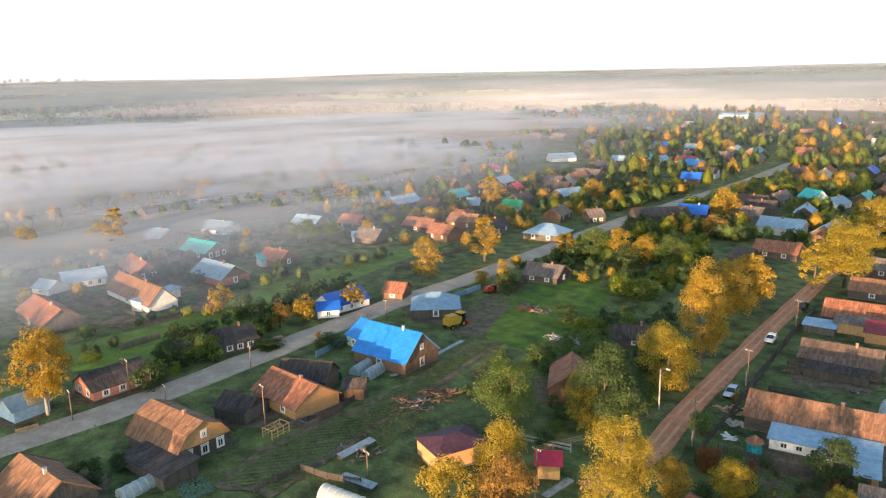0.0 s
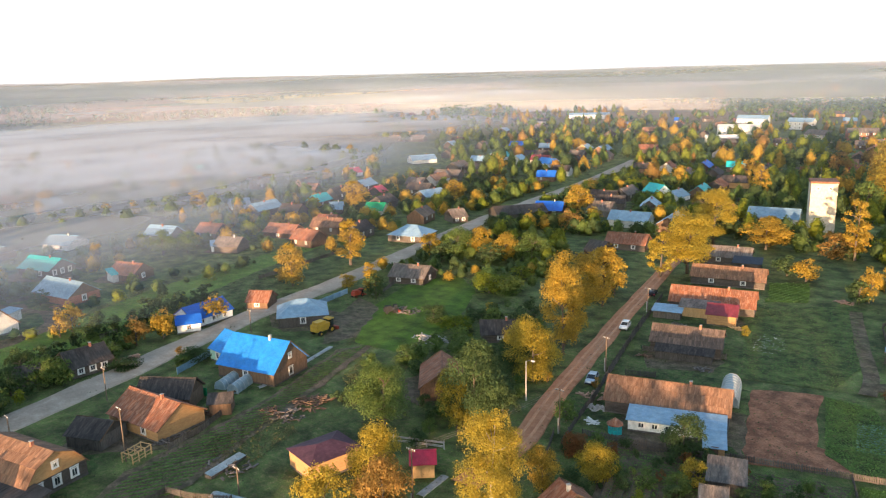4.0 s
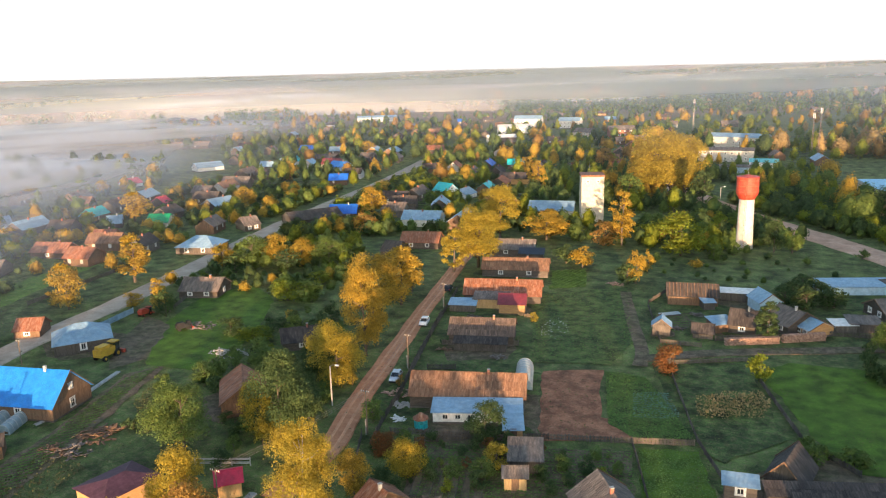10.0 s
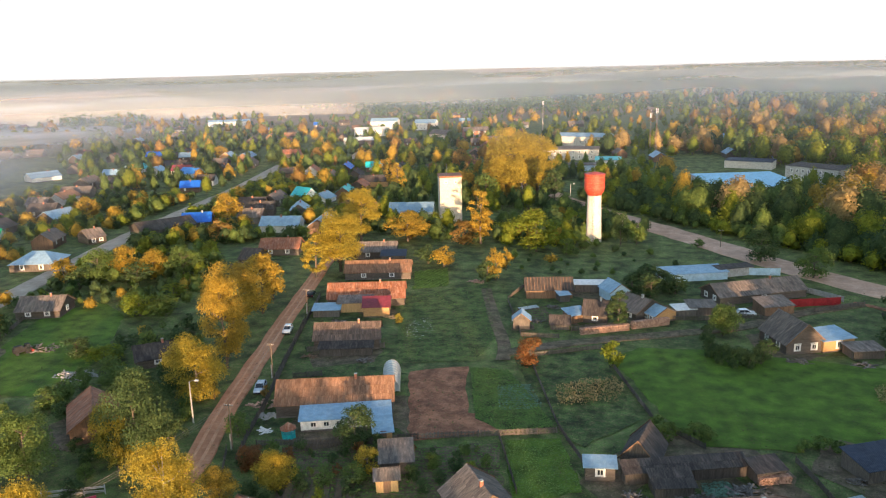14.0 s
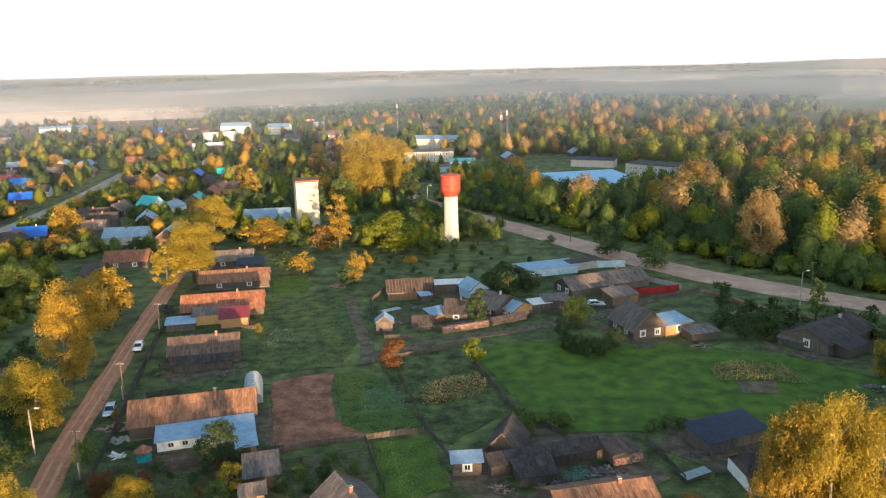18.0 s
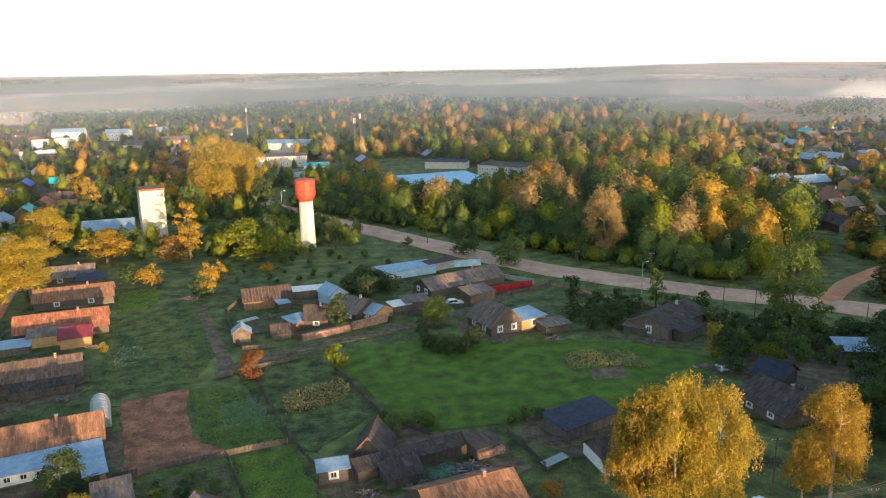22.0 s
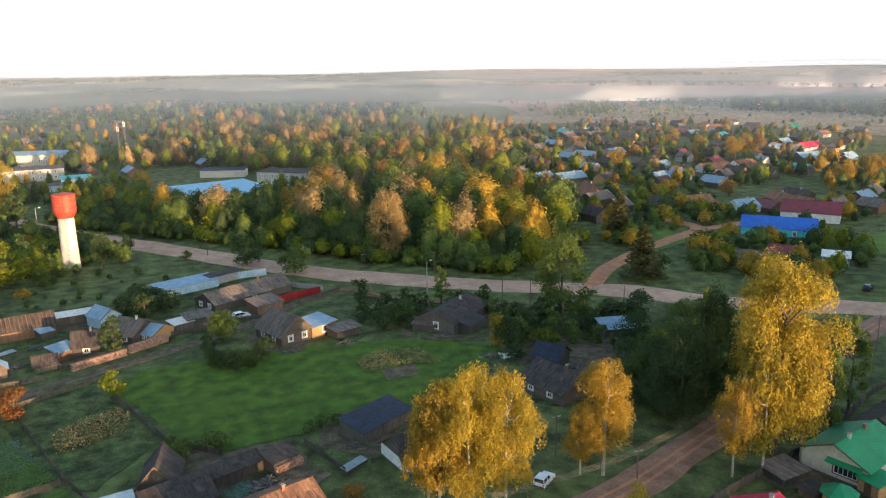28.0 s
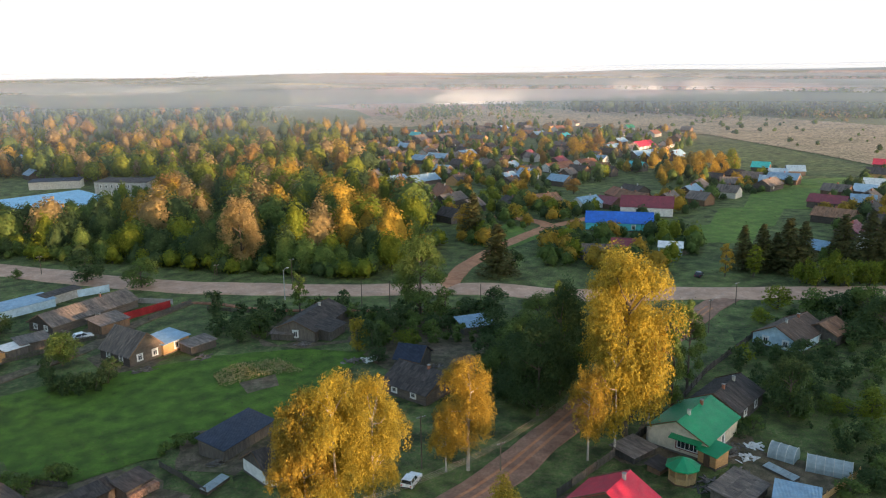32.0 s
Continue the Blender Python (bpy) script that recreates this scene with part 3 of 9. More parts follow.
def side(L, W, which, along, z):
    """The pose of a point on one of the four walls, -y outwards."""
    return {"f": pose(along, -W / 2, z), "b": pose(-along, W / 2, z, 0, 0, 180), "r": pose(L / 2, along, z, 0, 0, 90), "l": pose(-L / 2, -along, z, 0, 0, -90)}[which]


def sheet_roof(parent, L, over, y0, z0, y1, z1, roof, name="roof_slope", sheets=False, label=""):
    """One slope from the eave (y0, z0) to the ridge (y1, z1); with sheets, single overlapping sheets lie on the boards."""
    x0, x1 = -L / 2 - over, L / 2 + over
    c = [(x0, y0, z0), (x1, y0, z0), (x1, y1, z1), (x0, y1, z1)]
    if y0 > y1:
        c = c[::-1]
    ob = part(name, Shape().slab(c, 0.08).mesh(name, MAT[roof]), parent, label)
    run = math.hypot(y1 - y0, z1 - z0)
    if sheets:
        nx, ny = max(2, round((x1 - x0) / 1.15)), max(2, round(run / 1.7))
        sx, sy = (x1 - x0) / nx, run / ny
        key = ("sheet", round(sx, 2), round(sy, 2), roof)
        if key not in CACHE:
            s = Shape()
            w = 3
            prof = [(-sx / 2 + sx * i / (2 * w), 0.035 * (i % 2)) for i in range(2 * w + 1)]
            k = len(s.v)
            for yy, zz in ((-0.06, 0.05), (sy, 0.012)):
                s.v += [(px, yy, zz + pz) for px, pz in prof]
            s.f += [(k + i, k + i + 1, k + 2 * w + 2 + i, k + 2 * w + 1 + i) for i in range(2 * w)]
            s.v += [(px, -0.06, 0.0) for px, pz in prof]
            j = k + 2 * (2 * w + 1)
            s.f += [(j + i, j + i + 1, k + i + 1, k + i) for i in range(2 * w)]
            CACHE[key] = s.mesh("roof_sheet", MAT[roof])
        me = CACHE[key]
        tilt = math.degrees(math.atan2(z1 - z0, abs(y1 - y0)))
        turn = 0 if y0 < y1 else 180
        for i in range(nx):
            for j in range(ny):
                f = j / ny
                xx = x0 + sx * (i + 0.5)
                part("roof_sheet", me, ob, m=pose(xx, y0 + (y1 - y0) * f, z0 + (z1 - z0) * f + 0.004, 0, 0, turn) @ pose(0, 0, 0, tilt, 0, random.uniform(-0.5, 0.5)))
    return ob


def house(x, y, rot, L, W, ze, zr, wall="log", roof="slate", style="gable", wins=("f2", "r2"), chimney=1, over=0.35, gable=None, sheets=False,
          name="house", label="", base="greyplank", casing="white", group="", door="", rafters=0):
    """A house with its ridge along its own x axis; wins: wall letter and number of windows."""
    h = thing(name, x, y, rot, 0, label, "house" if name == "house" else name.replace("_", " "), group)
    TAKEN.append((x, y, max(L, W) / 2))
    if math.hypot(x, y) < 260:
        yard(x, y, max(L, W) * 0.8)
    if name == "house":
        part("foundation", Shape().box(-L / 2 - 0.05, -W / 2 - 0.05, -0.6, L / 2 + 0.05, W / 2 + 0.05, 0.35).mesh("foundation", MAT[base]), h)
    t = 0.2
    for nm, b in (("wall", (-L / 2, -W / 2, L / 2, -W / 2 + t)), ("wall", (-L / 2, W / 2 - t, L / 2, W / 2)), ("wall", (-L / 2, -W / 2 + t, -L / 2 + t, W / 2 - t)), ("wall", (L / 2 - t, -W / 2 + t, L / 2, W / 2 - t))):
        part(nm, Shape().box(b[0], b[1], -0.3 if name != "house" else 0.35, b[2], b[3], ze).mesh("wall", MAT[wall]), h)
    g = MAT[gable or wall]
    rise = zr - ze
    dy = over
    dz = dy * rise / (W / 2)
    if style == "gable":
        for xa, xb in ((-L / 2 + 0.02, -L / 2 + 0.17), (L / 2 - 0.17, L / 2 - 0.02)):
            part("gable_wall", Shape().prism([(-W / 2, ze), (W / 2, ze), (0, zr - 0.1)], xa, xb).mesh("gable_wall", g), h)
        sheet_roof(h, L, over, -W / 2 - dy, ze - dz, 0, zr, roof, sheets=sheets)
        sheet_roof(h, L, over, W / 2 + dy, ze - dz, 0, zr, roof)
        part("ridge_cap", Shape().prism([(-0.18, zr - 0.06), (0, zr + 0.05), (0.18, zr - 0.06), (0, zr - 0.02)], -L / 2 - over - 0.02, L / 2 + over + 0.02).mesh("ridge_cap", MAT[roof]), h)
        for s in (-1, 1) if math.hypot(x, y) < 210 else ():
            for e in (-1, 1):
                xx = s * (L / 2 + over)
                part("bargeboard", Shape().slab([(xx - 0.03, e * (W / 2 + dy), ze - dz - 0.02), (xx + 0.03, e * (W / 2 + dy), ze - dz - 0.02), (xx + 0.03, 0, zr - 0.02), (xx - 0.03, 0, zr - 0.02)], 0.18).mesh("bargeboard", MAT["greyplank" if casing != "white" else "plank"]), h)
    elif style == "hip":
        k = min(L, W) / 2 * 0.85
        a, b = L / 2 + over, W / 2 + over
        zz = ze - dz
        r0, r1 = (-L / 2 + k, 0, zr), (L / 2 - k, 0, zr)
        for c in ([(-a, -b, zz), (a, -b, zz), r1, r0], [(a, b, zz), (-a, b, zz), r0, r1], [(a, -b, zz), (a, b, zz), r1], [(-a, b, zz), (-a, -b, zz), r0]):
            part("roof_slope", Shape().slab(c, 0.07).mesh("roof_slope", MAT[roof]), h)
    elif style == "gambrel":
        ym, zm = W / 2 * 0.62, ze + rise * 0.62
        for xa, xb in ((-L / 2 + 0.02, -L / 2 + 0.17), (L / 2 - 0.17, L / 2 - 0.02)):
            part("gable_wall", Shape().prism([(-W / 2, ze), (W / 2, ze), (ym, zm), (0, zr - 0.1), (-ym, zm)], xa, xb).mesh("gable_wall", g), h)
        for s in (-1, 1):
            sheet_roof(h, L, over, s * (W / 2 + dy), ze - dy * (zm - ze) / (W / 2 - ym), s * ym, zm, roof, sheets=sheets and s < 0)
            sheet_roof(h, L, over, s * (ym + 0.02), zm + 0.02, 0, zr, roof, sheets=sheets and s < 0)
    else:  # mono pitch, high at +y
        for xa, xb in ((-L / 2 + 0.02, -L / 2 + 0.17), (L / 2 - 0.17, L / 2 - 0.02)):
            part("gable_wall", Shape().prism([(-W / 2, ze), (W / 2, ze), (W / 2, zr - 0.1)], xa, xb).mesh("gable_wall", g), h)
        sheet_roof(h, L, over, -W / 2 - dy, ze - dy * rise / W, W / 2 + dy, zr + dy * rise / W, roof, sheets=sheets)
        part("back_wall", Shape().box(-L / 2, W / 2 - 0.15, ze, L / 2, W / 2, zr - 0.1).mesh("back_wall", g), h)
    for i in range(rafters):   # bare rafters over the half-open slope
        xx = -L / 2 + (i + 0.5) * L / rafters
        part("rafter", Shape().slab([(xx - 0.07, -W / 2 - 0.3, ze + 0.12), (xx + 0.07, -W / 2 - 0.3, ze + 0.12), (xx + 0.07, 0, zr + 0.16), (xx - 0.07, 0, zr + 0.16)], 0.14).mesh("rafter", MAT["plank"]), h)
    for w in wins:
        n, size = int(w[1]), W if w[0] in "rl" else L
        if len(w) > 2:   # small attic window in the gable
            window_parts(h, 0.7, 0.8, side(L, W, w[0], 0, ze + rise * 0.28), casing)
        for i in range(n):
            for sill in (0.8,) if ze < 4 else (1.3,) if ze < 6 else (1.3, 4.3):
                window_parts(h, 1.0, round(min(1.35, ze - 1.2), 1), side(L, W, w[0], size * ((i + 0.5) / n - 0.5) * 0.86, sill), casing, plain=math.hypot(x, y) > 185)
    if door:
        part("door", Shape().box(-0.5, -0.06, 0.1, 0.5, 0.02, 2.1).mesh("door", MAT["plank"]), h, m=side(L, W, door[0], float(door[1:] or 0), 0))
    for i in range(chimney):
        xx = L * (0.18 - 0.4 * i)
        ch = part("chimney", Shape().box(xx - 0.2, -0.42, zr - 0.9, xx + 0.2, 0.0, zr + 0.6).mesh("chimney", MAT["brick" if (i + round(x)) % 3 else "whitebrick"]), h)
        part("chimney_cap", Shape().box(xx - 0.26, -0.48, zr + 0.6, xx + 0.26, 0.06, zr + 0.68).mesh("chimney_cap", MAT["concrete"]), ch)
    return h


def tunnel(x, y, rot, L, W, hgt, label="white polycarbonate tunnel greenhouse standing in a garden"):
    g = thing("greenhouse", x, y, rot, 0, label, "greenhouse")
    n = 10
    arc = [(W / 2 * math.cos(math.pi * i / n), hgt * math.sin(math.pi * i / n) ** 0.8 + 0.02) for i in range(n + 1)]
    v = [(xx, yy, zz) for xx in (-L / 2, L / 2) for yy, zz in arc]
    part("cover", put_mesh("cover", v, [(i, i + 1, n + 2 + i, n + 1 + i) for i in range(n)], MAT["poly"]), g)
    for s in (0, 1):
        part("end_panel", put_mesh("end_panel", v[s * (n + 1):(s + 1) * (n + 1)], [tuple(range(n + 1))], MAT["poly"]), g)
    m = max(2, round(L / 1.2))
    hv, hf = [], []
    for i, (a, b) in enumerate(arc):
        hv += [(-0.04, a * 1.01, b * 1.01), (0.04, a * 1.01, b * 1.01), (0.04, a * 1.04, b * 1.04), (-0.04, a * 1.04, b * 1.04)]
        if i:
            hf += [(4 * i - 4 + j, 4 * i - 4 + (j + 1) % 4, 4 * i + (j + 1) % 4, 4 * i + j) for j in range(4)]
    hm = put_mesh("hoop", hv, hf, MAT["white"])
    for i in range(m + 1):
        part("hoop", hm, g, m=pose(-L / 2 + L * i / m, 0, 0))
    return g


# ---- plants
def tube_path(shape, pts, r0, r1, n=6):
    for i in range(len(pts) - 1):
        f0, f1 = i / (len(pts) - 1), (i + 1) / (len(pts) - 1)
        shape.tube(pts[i], pts[i + 1], r0 + (r1 - r0) * f0, r0 + (r1 - r0) * f1, n, False)


def leaf_quads(pos, size, nrm, rng, droop=0.0, loose=0.45):
    """One small four-cornered leaf spray at each place."""
    k = len(pos)
    d = nrm + rng.normal(0, loose, (k, 3))
    d /= np.linalg.norm(d, axis=1, keepdims=True) + 1e-9
    a = np.cross(d, rng.normal(0, 1, (k, 3)))
    a /= np.linalg.norm(a, axis=1, keepdims=True) + 1e-9
    b = np.cross(d, a)
    b[:, 2] -= droop
    s = (size * rng.uniform(0.55, 1.35, k))[:, None]
    w = rng.uniform(0.45, 0.8, k)[:, None] * (0.7 if droop > 0.5 else 1)
    v = np.stack([pos - a * s, pos + b * s * w, pos + a * s, pos - b * s * w], 1).reshape(-1, 3)
    return v, np.arange(4 * k).reshape(-1, 4)


# height, crown radius, crown bottom share, leaf clumps, leaf size, lobes, droop
KIND = {
    "big": (16.0, 5.0, 0.10, 16000, 0.16, 56, 0.0),
    "birch": (16.0, 3.6, 0.17, 22000, 0.115, 52, 0.9),
    "round": (9.0, 3.6, 0.08, 8500, 0.145, 32, 0.0),
    "tall": (12.0, 2.6, 0.06, 7500, 0.14, 38, 0.0),
    "small": (5.0, 2.1, 0.03, 2300, 0.145, 22, 0.0),
    "bush": (2.4, 1.5, 0.0, 900, 0.14, 10, 0.0),
}


def round_form(grade):
    """The corners and faces of a round lump."""
    bm = bmesh.new()
    bmesh.ops.create_icosphere(bm, subdivisions=grade, radius=1.0)
    bm.verts.index_update()
    out = np.array([v.co[:] for v in bm.verts]), np.array([[v.index for v in f.verts] for f in bm.faces])
    bm.free()
    return out


LUMP, LUMP_FACES = round_form(2)


def unit(v):
    return v / (np.linalg.norm(v, axis=1, keepdims=True) + 1e-9)


class Crown:
    """An uneven leafy body with large and small lobes, of width w and height h, its foot at z = low * h."""

    def __init__(self, rng, w, h, low, lobes=13, depth=0.34, taper=0.25):
        self.big, self.fine = unit(rng.normal(0, 1, (lobes, 3)) * [1, 1, 0.9]), unit(rng.normal(0, 1, (70, 3)))
        self.reach = rng.uniform(0.45, 1.3, lobes)
        self.size, self.mid, self.depth, self.taper = np.array([w / 2, w / 2, h * (1 - low) / 2]), h * (1 + low) / 2, depth, taper

    def form(self, d, share=1.0):
        near = d @ self.big.T
        k = near.argmax(1)
        f = np.clip((near.max(1) - 0.45) / 0.5, 0, 1) ** 0.7
        r = (1 - self.depth) + self.depth * f * self.reach[k] + 0.11 * np.clip(((d @ self.fine.T).max(1) - 0.86) / 0.12, -0.6, 1)
        p = d * (r * share)[:, None] * self.size
        p[:, :2] *= (1 - self.taper * d[:, 2:3])
        p[:, 2] += self.mid
        return p, unit(d + 0.9 * (d - self.big[k] * 0.75))

    def leaves(self, rng, n, inner=0.82):
        d = unit(rng.normal(0, 1, (n, 3)))
        p, nrm = self.form(d, inner + (1.08 - inner) * rng.random(n) ** 0.7)
        p[:, 2] = np.maximum(p[:, 2], 0.15)
        return p, nrm + np.array([0, 0, 0.25])

    def core(self, share):
        p = self.form(LUMP, np.full(len(LUMP), share))[0]
        p[:, 2] = np.maximum(p[:, 2], 0.1)
        return p


def crown_arrays(kind, seed, coarse=0):
    H, R, low, count, leaf, lobes, droop = KIND[kind]
    if coarse:   # fewer, larger sprays for trees that stay far off
        count, leaf = int(count * (0.45, 0.2, 0.085, 2.1)[coarse - 1]), leaf * (1.42, 2.05, 2.9, 0.69)[coarse - 1]
    rng = np.random.default_rng(seed)
    mid, half = H * (1 + low) / 2, H * (1 - low) / 2
    zrel = rng.uniform(-0.92, 0.86, lobes)
    around, out = rng.uniform(0, 2 * math.pi, lobes), R * rng.uniform(0.2, 0.8, lobes) ** 0.6 * np.sqrt(1 - np.abs(zrel) ** 2.4) * np.where(zrel > 0, 1 - 0.4 * zrel, 1 - 0.12 * -zrel)
    centre = np.stack([np.cos(around) * out, np.sin(around) * out, mid + zrel * half * 0.9], 1)
    rad = R * (rng.uniform(0.24, 0.46, lobes) if kind in ("small", "bush", "round") else rng.uniform(0.17, 0.37, lobes)) * (1 - 0.25 * np.maximum(zrel, 0))
    which = rng.choice(lobes, count, p=rad**2 / (rad**2).sum())
    d = unit(rng.normal(0, 1, (count, 3)))
    d[:, 2] = np.where(d[:, 2] < -0.3, -d[:, 2] * 0.5, d[:, 2])
    p = centre[which] + d * rad[which, None] * rng.uniform(0.5, 1.25, (count, 1)) ** 0.6 * np.array([1.1, 1.1, 1.25 + 0.2 * droop])
    if droop:   # leaves hang in long strands below the twigs
        strand = rng.integers(0, count // 14, count)
        p, d = p[strand], d[strand]
        p = p + rng.normal(0, 0.13, (count, 3))
        p[:, 2] -= rng.random(count) ** 1.3 * (0.3 + 1.5 * rng.random(count // 14)[strand])
    p[:, 2] = np.maximum(p[:, 2], 0.15)
    return p, d + np.array([0, 0, 0.3]), leaf, rng, centre, droop


def plant(kind, colour, seed, white=False, coarse=0):
    """The meshes of a trunk with limbs and of a crown."""
    key = ("plant", kind, colour, seed, coarse)
    if key in CACHE:
        return CACHE[key]
    H, R, low = KIND[kind][:3]
    p, nrm, leaf, rng, centre, droop = crown_arrays(kind, seed, coarse)
    v, q = leaf_quads(p, np.full(len(p), leaf), nrm, rng, droop)
    crown = quad_mesh("crown", v, q, LEAF[colour])
    t = Shape()
    bend = rng.normal(0, 0.025, (6, 2)).cumsum(0) * H * 0.3
    line = [Vector((bend[i][0] * i / 5, bend[i][1] * i / 5, H * 0.72 * i / 5 - (0.25 if i == 0 else 0))) for i in range(6)]
    r = 0.012 * H + 0.03 if white else 0.02 * H + 0.03
    if kind == "bush":
        for i in range(5):
            c = centre[i % len(centre)]
            tube_path(t, [(0, 0, -0.1), (c[0] * 0.5, c[1] * 0.5, c[2] * 0.6), tuple(c)], 0.05, 0.015, 4)
    else:
        tube_path(t, line, r, r * 0.18, 7)
        for c in centre[:14]:
            z = max(H * low, min(c[2] - R * 0.35, H * 0.7))
            f = min(z / (H * 0.72) * 5, 4.99)
            s = line[int(f)].lerp(line[int(f) + 1], f - int(f))
            mid = s.lerp(Vector(c), 0.5) + Vector((0, 0, 0.06 * H * (0.5 - rng.random())))
            tube_path(t, [s, mid, Vector(c)], r * 0.42, r * 0.08, 5)
    CACHE[key] = (t.mesh("trunk", MAT["birchbark" if white else "bark"]), crown)
    return CACHE[key]


def tree(x, y, kind, colour, h, w, seed=None, label="", z=0.0, shrub=False):
    """A tree of height h and crown width w, turned at random."""
    pr = random.Random(round(x * 7 + y * 13))
    seed = pr.randrange(3) if seed is None else seed
    H, R = KIND[kind][:2]
    level = sum(math.hypot(x, y) > d for d in (105, 165, 290)) - (w / 2 / R > 1.2 or h / H > 1.25) - (h / H > 1.6) + shrub
    level = min(level, 3) - (kind == "big" and level == 1) - (kind == "round" and w > 9 and level == 0)
    trunk, crown = plant(kind, colour, seed, kind == "birch", 4 if level < 0 else level)
    words = {"gold": "golden autumn", "yellow": "yellow autumn", "orange": "orange autumn", "rusty": "rust-brown", "pale": "pale buff", "lime": "yellow-green", "green": "green leafy", "dark": "dark green", "spruce": "dark green"}[colour]
    if shrub:
        label = f"{words} garden shrub with dense leaves"
    what = "bush" if shrub or kind == "bush" else "tree"
    nm = "shrub" if shrub else {"bush": "bush", "birch": "birch_tree"}.get(kind, "tree")
    o = thing(nm, x, y, pr.uniform(0, 360), z, label or {"bush": f"{words} bush growing in the grass", "birch": f"{words} birch with white bark and hanging twigs"}.get(kind, f"{words} broadleaf tree with an uneven crown"), what)
    o.scale = (w / 2 / R * 0.92, w / 2 / R * 0.92, h / H)
    if not shrub:
        part("trunk", trunk, o)
    part("crown", crown, o)
    return o


def spruce(x, y, h, w, z=0.0):
    key = ("spruce",)
    if key not in CACHE:
        rng = np.random.default_rng(5)
        ps, ns = [], []
        for k in range(26):
            zz = 1.2 + k * 0.5
            rr = 3.0 * (1 - zz / 14.4) ** 0.85 + 0.12
            m = int(26 + rr * 26)
            a = rng.uniform(0, 2 * math.pi, m)
            arm = np.floor(a * 4) / 4 + rng.normal(0, 0.07, m)
            d = rr * rng.uniform(0.15, 1.05, m)
            ps.append(np.stack([np.cos(arm) * d, np.sin(arm) * d, zz - d * 0.28 + rng.normal(0, 0.08, m)], 1))
            ns.append(np.stack([np.cos(arm) * 0.3, np.sin(arm) * 0.3, np.ones(m)], 1))
        p, nn = np.concatenate(ps), np.concatenate(ns)
        v, q = leaf_quads(p, np.full(len(p), 0.34), nn, rng, 0.3)
        CACHE[key] = (Shape().tube((0, 0, -0.2), (0, 0, 14), 0.22, 0.03, 7).mesh("trunk", MAT["bark"]), quad_mesh("crown", v, q, LEAF["spruce"]))
    o = thing("spruce_tree", x, y, random.Random(round(x + y)).uniform(0, 360), z, "dark green spruce with a pointed crown", "tree")
    o.scale = (w / 3.8, w / 3.8, h / 14.2)
    part("trunk", CACHE[key][0], o)
    part("crown", CACHE[key][1], o)
    return o


# ---- ground
def height(x, y):
    """Flat village ground, a shallow valley beyond it and low hills at the horizon."""
    d = math.hypot(x, y)
    z = 0.0
    if d > 900:
        f = min((d - 900) / 3600, 1)
        z = f * f * (52 + 14 * noise.noise(Vector((x / 1500, y / 1500, 3.1)))) + min(1, (d - 900) / 900) * 6 * noise.noise(Vector((x / 600, y / 600, 1.7)))
    return z


def strip(name, pts, width, mat, label, z=0.18, kind="structure", category="road"):
    """A road or path along a line, with slightly uneven edges."""
    line = []
    for i in range(len(pts) - 1):
        a, b = Vector(pts[i]), Vector(pts[i + 1])
        p0, p3 = Vector(pts[max(i - 1, 0)]), Vector(pts[min(i + 2, len(pts) - 1)])
        n = max(2, int((b - a).length / 3))
        for k in range(n):
            t = k / n
            line.append(0.5 * (2 * a + (b - p0) * t + (2 * p0 - 5 * a + 4 * b - p3) * t * t + (3 * a - p0 - 3 * b + p3) * t**3))
    line.append(Vector(pts[-1]))
    TAKEN.extend((c.x, c.y, width / 2) for c in line[::2])
    v, f = [], []
    for i, c in enumerate(line):
        d = (line[min(i + 1, len(line) - 1)] - line[max(i - 1, 0)]).normalized()
        s = Vector((-d.y, d.x))
        for e in (-1.06, -1, -0.5, 0, 0.5, 1, 1.06):
            wv = width / 2 * e * (1 + 0.16 * noise.noise(Vector((i * 0.35, (e > 0) * 3, width))))
            p = c + s * wv
            v.append((p.x, p.y, (z + 0.05 * (1 - e * e) if abs(e) <= 1 else -0.02) + height(p.x, p.y)))
        if i:
            k = (i - 1) * 7
            f += [(k + j + 1, k + j, k + 7 + j, k + 8 + j) for j in range(6)]
    return tagged(new(name, put_mesh(name, v, f, MAT[mat])), label, category, kind=kind)


PLOTS, YARDS = [], []


def patch(name, pts, mat, label, ragged=0.8, low=False):
    """A plot of ground with an uneven edge, each a little above the one before."""
    z = 0.02 + 0.0038 * (len(YARDS) % 19) if low else 0.096 + 0.0038 * (len(PLOTS) % 20)
    (YARDS if low else PLOTS).append(name)
    n, edge = len(pts), []
    for i in range(n):
        a, b = Vector(pts[i]), Vector(pts[(i + 1) % n])
        k = max(1, int((b - a).length / 2.0))
        for j in range(k):
            p = a.lerp(b, j / k)
            edge.append((p.x + ragged * noise.noise(Vector((p.x * 0.5, p.y * 0.5, 0))), p.y + ragged * noise.noise(Vector((p.x * 0.5, p.y * 0.5, 9))), z))
    return tagged(new(name, put_mesh(name, edge, [tuple(range(len(edge)))], MAT[mat])), label, "ground", kind="structure")


def yard(x, y, r):
    """Trodden ground round a house."""
    i = len(YARDS)
    pr = random.Random(i)
    pts = [(x + r * pr.uniform(0.75, 1.25) * math.cos(k * 0.7854 + 0.3), y + r * pr.uniform(0.75, 1.25) * math.sin(k * 0.7854 + 0.3)) for k in range(8)]
    patch("yard", pts, "weeds" if i % 3 else "darksoil", "trodden weedy yard ground round a house", 0.9, True)


